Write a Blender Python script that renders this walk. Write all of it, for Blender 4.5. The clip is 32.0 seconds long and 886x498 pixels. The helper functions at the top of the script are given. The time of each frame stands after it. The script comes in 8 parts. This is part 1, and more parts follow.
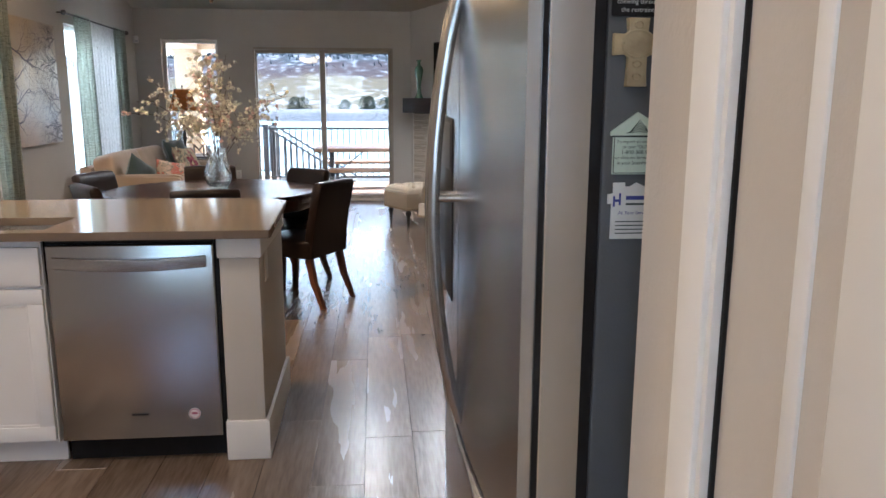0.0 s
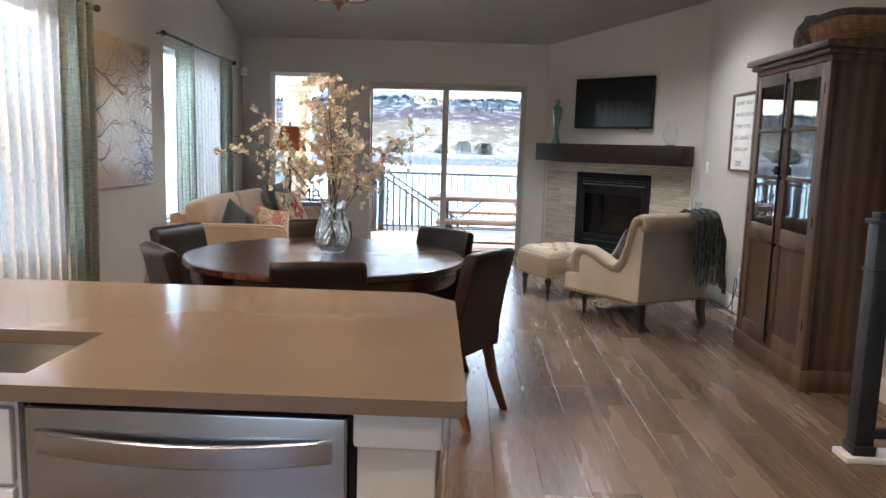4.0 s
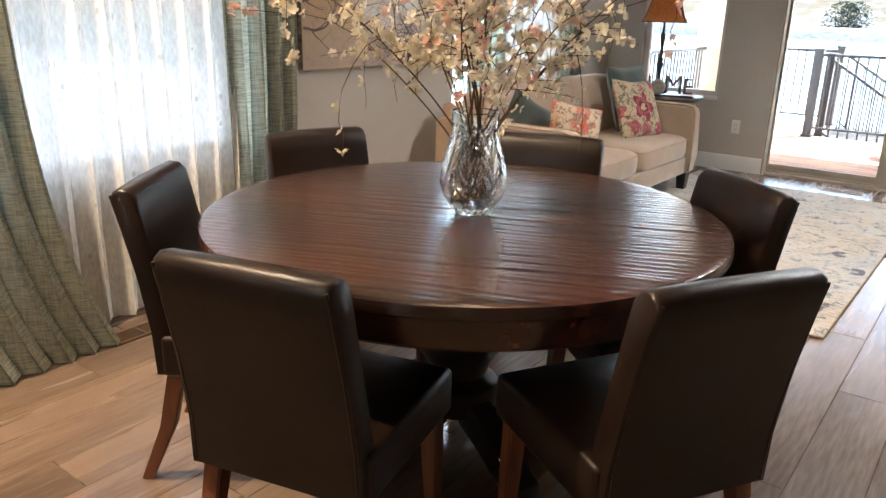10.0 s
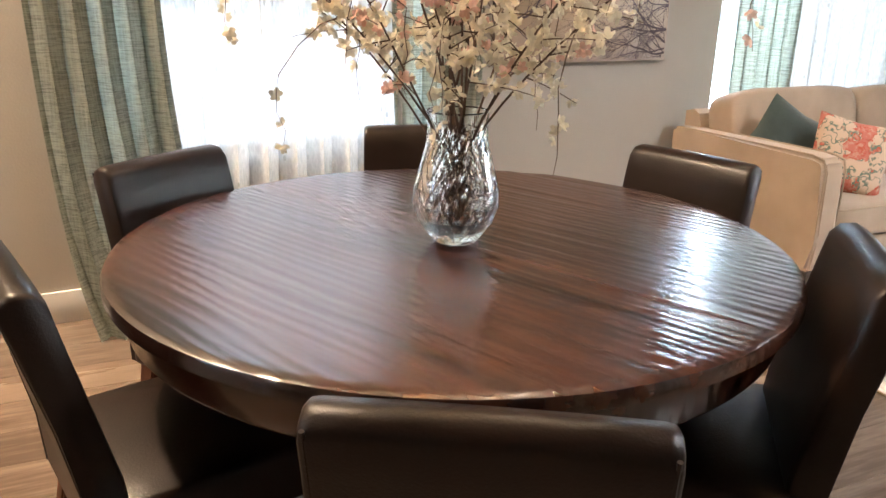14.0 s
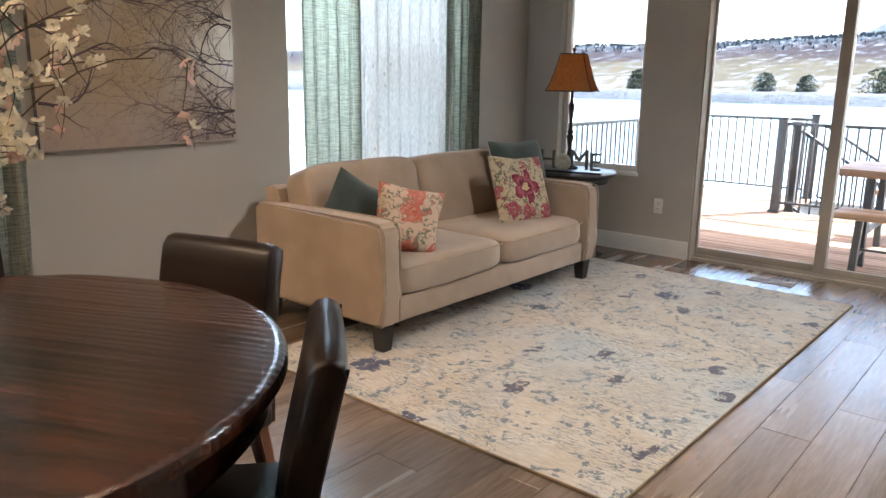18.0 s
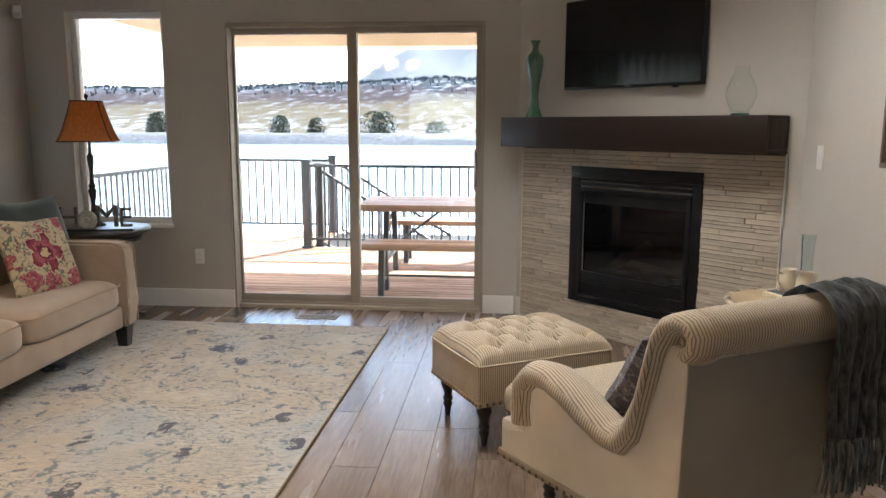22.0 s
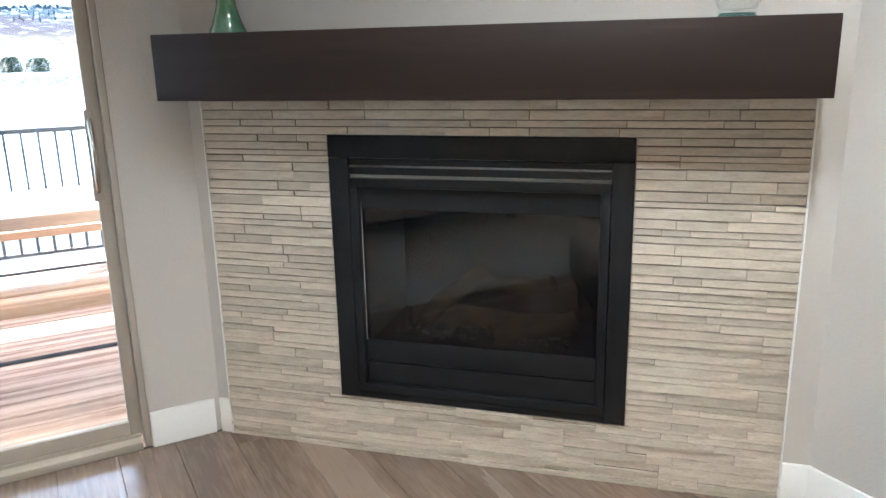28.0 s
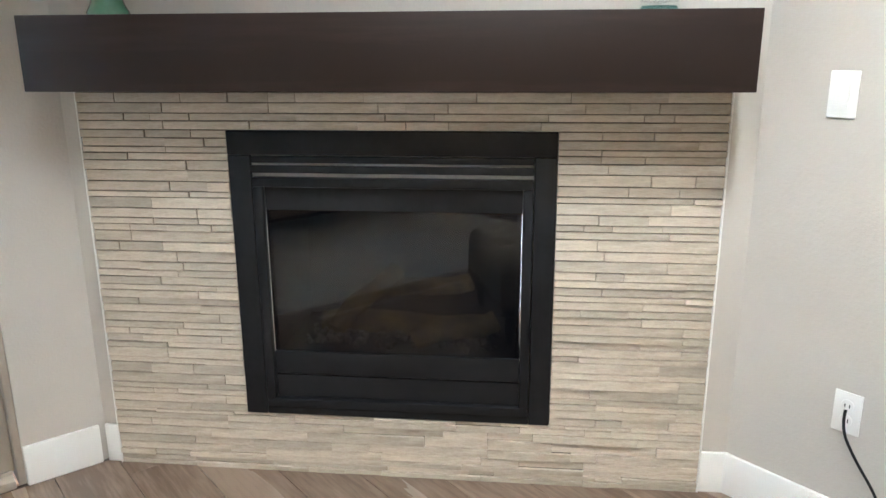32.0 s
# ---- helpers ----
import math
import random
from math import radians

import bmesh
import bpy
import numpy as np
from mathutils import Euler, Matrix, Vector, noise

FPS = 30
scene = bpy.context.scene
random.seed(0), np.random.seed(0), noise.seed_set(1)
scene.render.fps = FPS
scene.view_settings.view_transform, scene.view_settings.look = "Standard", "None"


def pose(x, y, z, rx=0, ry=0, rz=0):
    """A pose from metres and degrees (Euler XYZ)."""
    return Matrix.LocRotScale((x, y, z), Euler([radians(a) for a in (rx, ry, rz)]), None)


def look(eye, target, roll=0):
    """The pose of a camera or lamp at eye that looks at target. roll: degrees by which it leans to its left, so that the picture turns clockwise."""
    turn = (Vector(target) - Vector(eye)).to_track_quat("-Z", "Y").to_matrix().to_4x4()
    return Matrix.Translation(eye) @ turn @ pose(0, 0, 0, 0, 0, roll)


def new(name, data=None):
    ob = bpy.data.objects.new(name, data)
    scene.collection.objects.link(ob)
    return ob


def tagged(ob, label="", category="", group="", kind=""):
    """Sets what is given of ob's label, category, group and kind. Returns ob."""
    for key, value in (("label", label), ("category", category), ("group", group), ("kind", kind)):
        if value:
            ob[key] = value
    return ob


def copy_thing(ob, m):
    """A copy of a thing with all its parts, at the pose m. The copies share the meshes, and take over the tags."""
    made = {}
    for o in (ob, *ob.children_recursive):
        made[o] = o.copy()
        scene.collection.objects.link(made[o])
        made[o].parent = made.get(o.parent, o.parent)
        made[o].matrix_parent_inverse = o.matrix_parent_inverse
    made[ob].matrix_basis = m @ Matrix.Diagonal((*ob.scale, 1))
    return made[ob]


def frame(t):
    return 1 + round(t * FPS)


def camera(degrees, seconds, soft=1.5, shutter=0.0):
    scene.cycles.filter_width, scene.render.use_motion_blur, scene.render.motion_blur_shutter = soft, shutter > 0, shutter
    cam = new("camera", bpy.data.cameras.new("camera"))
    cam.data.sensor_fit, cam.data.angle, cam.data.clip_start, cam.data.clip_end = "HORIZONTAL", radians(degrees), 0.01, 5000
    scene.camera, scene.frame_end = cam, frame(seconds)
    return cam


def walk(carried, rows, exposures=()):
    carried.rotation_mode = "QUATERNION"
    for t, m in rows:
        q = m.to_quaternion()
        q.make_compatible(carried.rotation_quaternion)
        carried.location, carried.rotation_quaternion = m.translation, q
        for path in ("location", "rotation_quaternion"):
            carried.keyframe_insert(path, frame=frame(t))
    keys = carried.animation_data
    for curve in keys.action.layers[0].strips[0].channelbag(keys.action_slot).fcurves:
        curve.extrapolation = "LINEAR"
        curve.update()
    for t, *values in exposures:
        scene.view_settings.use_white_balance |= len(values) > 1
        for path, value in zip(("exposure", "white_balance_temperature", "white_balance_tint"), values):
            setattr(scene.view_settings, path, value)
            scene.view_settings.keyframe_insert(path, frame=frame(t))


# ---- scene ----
cam = camera(61.2, 32.0)
PATH = [
    (0, (0.549, 0.274, 1.369), (0.741, 2.227, 0.985), 0.2),
    (0.5, (0.557, 0.266, 1.367), (0.718, 2.222, 0.983), 0.5),
    (1, (0.582, 0.287, 1.351), (0.766, 2.239, 0.954), 0.6),
    (1.5, (0.514, 0.35, 1.355), (0.564, 2.316, 0.992), 0.3),
    (2, (0.366, 0.561, 1.378), (0.22, 2.538, 1.114), -2.0),
    (2.5, (0.289, 0.877, 1.347), (0.035, 2.84, 1.063), -2.5),
    (3, (0.225, 1.19, 1.338), (0.005, 3.159, 1.067), 0.7),
    (3.5, (0.171, 1.501, 1.342), (0.088, 3.483, 1.081), 1.6),
    (5.5, (0.162, 2.359, 1.349), (0.142, 4.33, 1.013), 1.8),
    (6, (0.2, 2.594, 1.331), (0.115, 4.562, 0.989), 1.5),
    (6.5, (0.271, 2.781, 1.348), (0.105, 4.743, 0.997), 1.5),
    (7, (0.29, 2.948, 1.334), (0.042, 4.9, 0.976), 1.5),
    (7.5, (0.314, 3.151, 1.354), (-0.025, 5.085, 0.975), 1.4),
    (8, (0.366, 3.313, 1.34), (-0.122, 5.2, 0.894), 1.2),
    (8.5, (0.452, 3.493, 1.333), (-0.212, 5.308, 0.819), 1.3),
    (9, (0.498, 3.693, 1.315), (-0.291, 5.447, 0.766), 0.9),
    (9.5, (0.557, 3.882, 1.327), (-0.358, 5.569, 0.761), 0.8),
    (10, (0.644, 4.003, 1.309), (-0.488, 5.535, 0.699), 1.5),
    (10.5, (0.734, 4.089, 1.272), (-0.558, 5.423, 0.528), 2.2),
    (11, (0.754, 4.187, 1.277), (-0.572, 5.483, 0.526), 0.9),
    (11.5, (0.743, 4.321, 1.285), (-0.611, 5.62, 0.592), -0.4),
    (12, (0.787, 4.464, 1.286), (-0.651, 5.703, 0.655), -0.5),
    (12.5, (0.879, 4.602, 1.287), (-0.682, 5.684, 0.661), 0.2),
    (13, (0.904, 4.715, 1.263), (-0.707, 5.717, 0.630), 0.6),
    (13.5, (0.902, 4.884, 1.258), (-0.755, 5.808, 0.626), 1.2),
    (15.5, (1.04, 5.222, 1.306), (-0.826, 5.607, 0.707), -1.2),
    (16, (1.042, 5.223, 1.317), (-0.805, 5.779, 0.786), -1.4),
    (16.5, (1.055, 5.24, 1.32), (-0.715, 6.045, 0.841), -0.1),
    (17, (1.097, 5.292, 1.317), (-0.504, 6.401, 0.864), 0.5),
    (17.5, (1.112, 5.312, 1.336), (-0.256, 6.694, 0.877), 0.9),
    (18, (1.133, 5.331, 1.323), (-0.108, 6.836, 0.882), 0.8),
    (18.5, (1.128, 5.352, 1.322), (-0.018, 6.937, 0.911), 0.6),
    (19, (1.145, 5.387, 1.335), (0.116, 7.054, 0.937), 0.85),
    (19.5, (1.145, 5.411, 1.348), (0.245, 7.156, 0.958), 0.8),
    (20, (1.144, 5.417, 1.379), (0.384, 7.227, 0.999), 0.6),
    (20.5, (1.14, 5.409, 1.384), (0.537, 7.28, 1.019), 0.2),
    (21, (1.118, 5.408, 1.372), (0.685, 7.329, 1.024), 0.1),
    (21.5, (1.043, 5.399, 1.364), (0.775, 7.353, 1.031), 0.1),
    (22, (1.048, 5.435, 1.362), (0.884, 7.402, 1.039), 0.2),
    (22.5, (1.091, 5.548, 1.368), (0.994, 7.521, 1.051), 0.2),
    (23, (1.104, 5.656, 1.354), (1.054, 7.63, 1.033), 0.2),
    (23.5, (1.096, 5.851, 1.343), (1.072, 7.823, 1.008), 0.1),
    (24, (1.045, 6.126, 1.364), (1.06, 8.094, 1.008), 0.1),
    (24.5, (1.003, 6.374, 1.34), (1.078, 8.339, 0.973), 0.1),
    (25, (0.967, 6.644, 1.35), (1.105, 8.601, 0.962), -0.0),
    (25.5, (0.898, 6.912, 1.35), (1.112, 8.86, 0.954), -0.1),
    (26, (0.821, 7.157, 1.34), (1.168, 9.085, 0.938), -0.1),
    (26.5, (0.798, 7.432, 1.337), (1.307, 9.322, 0.926), -0.1),
    (28.5, (0.599, 8.32, 1.349), (1.618, 9.956, 0.815), -1.5),
    (29, (0.59, 8.372, 1.349), (1.66, 9.967, 0.792), -1.7),
    (29.5, (0.594, 8.383, 1.342), (1.704, 9.948, 0.778), -1.9),
    (30, (0.592, 8.38, 1.342), (1.736, 9.923, 0.784), -1.6),
    (30.5, (0.587, 8.371, 1.348), (1.756, 9.899, 0.801), -1.2),
    (31, (0.585, 8.373, 1.347), (1.773, 9.89, 0.814), -0.8),
    (31.5, (0.579, 8.372, 1.347), (1.789, 9.874, 0.821), -0.4),
    (32, (0.592, 8.366, 1.338), (1.808, 9.867, 0.818), -0.3),
]
ROWS = [(t, look(e, g, r)) for t, e, g, r in PATH]

# ---- world, sun, large lights ----
EXPO = [(0, 2.75, 5450, 10), (3.5, 2.88, 5500, 10), (6, 3.02, 5350, 10), (9, 3.05, 6150, 10), (11, 3.62, 5650, 10), (12, 3.65, 5750, 10), (13, 3.68, 5950, 10), (16, 3.36, 5550, 10), (17.5, 3.03, 5750, 10), (19, 2.74, 6000, 10), (20.5, 2.76, 6150, 10), (23, 2.6, 6050, 10), (24.5, 2.52, 6000, 10), (26, 2.45, 6050, 10), (28.5, 3.92, 5250, 4), (32, 3.92, 5450, 4)]
KITCHEN_W = 16
LIVING_FILL_W = 20
walk(cam, ROWS, EXPO)
world = bpy.data.worlds.new("sky")
scene.world = world
world.use_nodes = True
wn = world.node_tree.nodes
sky = wn.new("ShaderNodeTexSky")
sky.sky_type, sky.sun_disc = "NISHITA", False
SUN_EL, SUN_AZ = radians(41), radians(30)
sky.sun_elevation, sky.sun_rotation = SUN_EL, SUN_AZ
sky.dust_density, sky.air_density = 1.5, 1.0
world.node_tree.links.new(sky.outputs["Color"], wn["Background"].inputs["Color"])
wn["Background"].inputs["Strength"].default_value = 0.15
sun = new("sun", bpy.data.lights.new("sun", "SUN"))
sun.data.energy, sun.data.angle, sun.data.color = 4.6, radians(0.6), (1.0, 0.95, 0.87)
sun.matrix_basis = look((0, 0, 60), Vector((0, 0, 60)) - Vector((math.sin(SUN_AZ) * math.cos(SUN_EL), math.cos(SUN_AZ) * math.cos(SUN_EL), math.sin(SUN_EL))))

# lamps added outside above the west windows, out of view, to boost the skylight
WEST = pose(-2.51, 10.8, 0, 0, 0, -87.6)
for x0, x1, watts in ((1.0, 2.62, 34), (4.42, 5.72, 20)):
    day = new("window_daylight", bpy.data.lights.new("window_daylight", "AREA"))
    day.data.shape, day.data.size, day.data.size_y = "RECTANGLE", x1 - x0 + 0.6, 1.1
    day.data.energy, day.data.color = watts, (0.86, 0.93, 1.0)
    day.matrix_basis = WEST @ pose((x0 + x1) / 2, -1.05, 2.75, 48)

# two unseen openings added in the south wall, each with a fill lamp
SOUTH = pose(-2.7, -2.2, 0)
W3, W4 = (1.3, 3.1, 1.0, 2.2), (4.6, 5.9, 0.9, 2.3)
for (x0, x1, z0, z1), watts in ((W3, 0.8), (W4, 0.8)):
    day = new("window_daylight", bpy.data.lights.new("window_daylight", "AREA"))
    day.data.shape, day.data.size, day.data.size_y = "RECTANGLE", x1 - x0 - 0.1, z1 - z0 - 0.1
    day.data.energy, day.data.color = watts, (0.86, 0.93, 1.0)
    day.matrix_basis = SOUTH @ pose((x0 + x1) / 2, -0.2, (z0 + z1) / 2, 90)


# ---- materials ----
def links(m):
    return m.node_tree.nodes, m.node_tree.links


def surf(name, c1, c2=None, scale=6.0, rough=0.5, metal=0.0, bump=0.0, bscale=60.0, stretch=(1, 1, 1), vary=0.0, detail=6.0, spec=0.5, coat=0.0, rough2=None, sheen=0.0, speck=0.25):
    """A surface of two tones mixed by noise at two scales, with fine relief; vary: brightness by piece."""
    m = bpy.data.materials.new(name)
    m.use_nodes = True
    N, L = links(m)
    b = N["Principled BSDF"]
    tc = N.new("ShaderNodeTexCoord")
    mp = N.new("ShaderNodeMapping")
    mp.inputs["Scale"].default_value = stretch
    L.new(tc.outputs["Object"], mp.inputs["Vector"])
    big = N.new("ShaderNodeTexNoise")
    big.inputs["Scale"].default_value, big.inputs["Detail"].default_value = scale, detail
    L.new(mp.outputs["Vector"], big.inputs["Vector"])
    fine = N.new("ShaderNodeTexNoise")
    fine.inputs["Scale"].default_value, fine.inputs["Detail"].default_value = bscale, 3.0
    L.new(mp.outputs["Vector"], fine.inputs["Vector"])
    add = N.new("ShaderNodeMath")
    add.operation = "MULTIPLY_ADD"
    add.inputs[1].default_value = speck
    L.new(fine.outputs["Fac"], add.inputs[0])
    L.new(big.outputs["Fac"], add.inputs[2])
    ramp = N.new("ShaderNodeValToRGB")
    ramp.color_ramp.elements[0].position, ramp.color_ramp.elements[1].position = 0.4 + speck * 0.3, 0.62 + speck * 0.6
    c2 = c2 or tuple(0.82 * v for v in c1)
    ramp.color_ramp.elements[0].color, ramp.color_ramp.elements[1].color = (*c1, 1), (*c2, 1)
    L.new(add.outputs[0], ramp.inputs["Fac"])
    col = ramp.outputs["Color"]
    if vary:
        oi = N.new("ShaderNodeObjectInfo")
        hs = N.new("ShaderNodeHueSaturation")
        mr = N.new("ShaderNodeMapRange")
        mr.inputs["To Min"].default_value, mr.inputs["To Max"].default_value = 1 - vary, 1 + vary
        L.new(oi.outputs["Random"], mr.inputs["Value"])
        L.new(mr.outputs["Result"], hs.inputs["Value"])
        L.new(col, hs.inputs["Color"])
        col = hs.outputs["Color"]
    L.new(col, b.inputs["Base Color"])
    b.inputs["Metallic"].default_value = metal
    b.inputs["Specular IOR Level"].default_value = spec
    b.inputs["Coat Weight"].default_value = coat
    b.inputs["Sheen Weight"].default_value = sheen
    rr = N.new("ShaderNodeMapRange")
    rr.inputs["To Min"].default_value, rr.inputs["To Max"].default_value = rough, rough2 if rough2 is not None else min(1, rough * 1.3)
    L.new(big.outputs["Fac"], rr.inputs["Value"])
    L.new(rr.outputs["Result"], b.inputs["Roughness"])
    if bump:
        bp = N.new("ShaderNodeBump")
        bp.inputs["Strength"].default_value, bp.inputs["Distance"].default_value = bump, 0.003
        L.new(fine.outputs["Fac"], bp.inputs["Height"])
        L.new(bp.outputs["Normal"], b.inputs["Normal"])
    return m


def glass(name, tint=(0.95, 0.98, 0.97), rough=0.0, ior=1.45):
    m = bpy.data.materials.new(name)
    m.use_nodes = True
    b = m.node_tree.nodes["Principled BSDF"]
    b.inputs["Base Color"].default_value = (*tint, 1)
    b.inputs["Transmission Weight"].default_value = 1.0
    b.inputs["Roughness"].default_value, b.inputs["IOR"].default_value = rough, ior
    return m


def thin_glass(name, tint=(0.97, 0.985, 0.98), gloss=1.0):
    """Thin blown glass: clear with a sheen that grows towards the rim."""
    m = bpy.data.materials.new(name)
    m.use_nodes = True
    N, L = links(m)
    clear, shine, mix, fr = N.new("ShaderNodeBsdfTransparent"), N.new("ShaderNodeBsdfGlossy"), N.new("ShaderNodeMixShader"), N.new("ShaderNodeLayerWeight")
    rim = N.new("ShaderNodeMath")
    rim.operation = "POWER"
    rim.inputs[1].default_value = 3.2
    clear.inputs["Color"].default_value = (*tint, 1)
    shine.inputs["Roughness"].default_value, fr.inputs["Blend"].default_value = 0.02, 0.5
    L.new(fr.outputs["Facing"], rim.inputs[0])
    lift = N.new("ShaderNodeMath")
    lift.operation = "MULTIPLY_ADD"
    lift.inputs[1].default_value, lift.inputs[2].default_value = 0.35 * gloss, 0.02
    L.new(rim.outputs[0], lift.inputs[0])
    L.new(lift.outputs[0], mix.inputs["Fac"]), L.new(clear.outputs[0], mix.inputs[1]), L.new(shine.outputs[0], mix.inputs[2])
    L.new(mix.outputs[0], N["Material Output"].inputs["Surface"])
    return m


def glow(name, color, strength):
    m = bpy.data.materials.new(name)
    m.use_nodes = True
    b = m.node_tree.nodes["Principled BSDF"]
    b.inputs["Base Color"].default_value = (*color, 1)
    b.inputs["Emission Color"].default_value, b.inputs["Emission Strength"].default_value = (*color, 1), strength
    return m


def sheer(name, color, cover, trans=0.7):
    """Thin cloth: part gaps between the threads, part cloth that lets light through."""
    m = bpy.data.materials.new(name)
    m.use_nodes = True
    N, L = links(m)
    out = N["Material Output"]
    dif, tra, gap = N.new("ShaderNodeBsdfDiffuse"), N.new("ShaderNodeBsdfTranslucent"), N.new("ShaderNodeBsdfTransparent")
    m1, m2 = N.new("ShaderNodeMixShader"), N.new("ShaderNodeMixShader")
    tc, no = N.new("ShaderNodeTexCoord"), N.new("ShaderNodeTexNoise")
    mp = N.new("ShaderNodeMapping")
    mp.inputs["Scale"].default_value = (1, 1, 0.35)
    no.inputs["Scale"].default_value, no.inputs["Detail"].default_value = 90, 2
    L.new(tc.outputs["Object"], mp.inputs["Vector"])
    L.new(mp.outputs["Vector"], no.inputs["Vector"])
    rp = N.new("ShaderNodeValToRGB")
    rp.color_ramp.elements[0].position, rp.color_ramp.elements[1].position = 0.35, 0.7
    rp.color_ramp.elements[0].color = (*[v * 0.8 for v in color], 1)
    rp.color_ramp.elements[1].color = (*color, 1)
    L.new(no.outputs["Fac"], rp.inputs["Fac"])
    L.new(rp.outputs["Color"], dif.inputs["Color"])
    L.new(rp.outputs["Color"], tra.inputs["Color"])
    m1.inputs["Fac"].default_value, m2.inputs["Fac"].default_value = trans, cover
    L.new(dif.outputs[0], m1.inputs[1]), L.new(tra.outputs[0], m1.inputs[2])
    L.new(gap.outputs[0], m2.inputs[1]), L.new(m1.outputs[0], m2.inputs[2])
    L.new(m2.outputs[0], out.inputs["Surface"])
    return m


def wood(name, dark, light, ring=2.2, length=0.16, rough=0.42, vary=0.12, bump=0.25, axis=1, coat=0.0, spec=0.5, fine=0.3, wave=0.22, fine_relief=False):
    """Wood grain drawn out along one axis, with a random start for each piece."""
    m = bpy.data.materials.new(name)
    m.use_nodes = True
    N, L = links(m)
    b = N["Principled BSDF"]
    tc, mp, oi = N.new("ShaderNodeTexCoord"), N.new("ShaderNodeMapping"), N.new("ShaderNodeObjectInfo")
    st = [1.0, 1.0, 1.0]
    st[axis] = length
    mp.inputs["Scale"].default_value = st
    mul = N.new("ShaderNodeVectorMath")
    mul.operation = "SCALE"
    mul.inputs[0].default_value = (37, 53, 19)
    L.new(oi.outputs["Random"], mul.inputs["Scale"])
    L.new(mul.outputs[0], mp.inputs["Location"])
    L.new(tc.outputs["Object"], mp.inputs["Vector"])
    n1, n2, n3 = N.new("ShaderNodeTexNoise"), N.new("ShaderNodeTexNoise"), N.new("ShaderNodeTexWave")
    n1.inputs["Scale"].default_value, n1.inputs["Detail"].default_value = ring * 3, 5
    n2.inputs["Scale"].default_value, n2.inputs["Detail"].default_value = ring * 42, 4
    n3.wave_type, n3.bands_direction = "BANDS", "X" if axis != 0 else "Y"
    n3.inputs["Scale"].default_value, n3.inputs["Distortion"].default_value = ring * 1.8, 7
    n3.inputs["Detail"].default_value, n3.inputs["Detail Scale"].default_value = 3, 0.8
    for n in (n1, n2, n3):
        L.new(mp.outputs["Vector"], n.inputs["Vector"])
    a1, a2 = N.new("ShaderNodeMath"), N.new("ShaderNodeMath")
    a1.operation = a2.operation = "MULTIPLY_ADD"
    a1.inputs[1].default_value, a2.inputs[1].default_value = wave, fine
    L.new(n3.outputs["Fac"], a1.inputs[0]), L.new(n1.outputs["Fac"], a1.inputs[2])
    L.new(n2.outputs["Fac"], a2.inputs[0]), L.new(a1.outputs[0], a2.inputs[2])
    rp = N.new("ShaderNodeValToRGB")
    rp.color_ramp.elements[0].position, rp.color_ramp.elements[1].position = 0.36 + (wave + fine) * 0.42, 0.6 + (wave + fine) * 0.62
    rp.color_ramp.elements[0].color, rp.color_ramp.elements[1].color = (*dark, 1), (*light, 1)
    L.new(a2.outputs[0], rp.inputs["Fac"])
    hs, mr = N.new("ShaderNodeHueSaturation"), N.new("ShaderNodeMapRange")
    mr.inputs["To Min"].default_value, mr.inputs["To Max"].default_value = 1 - vary, 1 + vary
    L.new(oi.outputs["Random"], mr.inputs["Value"])
    L.new(mr.outputs["Result"], hs.inputs["Value"])
    L.new(rp.outputs["Color"], hs.inputs["Color"])
    L.new(hs.outputs["Color"], b.inputs["Base Color"])
    rr = N.new("ShaderNodeMapRange")
    rr.inputs["To Min"].default_value, rr.inputs["To Max"].default_value = rough * 0.85, rough * 1.25
    L.new(n1.outputs["Fac"], rr.inputs["Value"])
    L.new(rr.outputs["Result"], b.inputs["Roughness"])
    b.inputs["Coat Weight"].default_value, b.inputs["Coat Roughness"].default_value = coat, 0.12
    b.inputs["Specular IOR Level"].default_value = spec
    bp = N.new("ShaderNodeBump")
    bp.inputs["Strength"].default_value, bp.inputs["Distance"].default_value = bump, 0.002
    L.new(n2.outputs["Fac"] if fine_relief else a2.outputs[0], bp.inputs["Height"])
    L.new(bp.outputs["Normal"], b.inputs["Normal"])
    return m


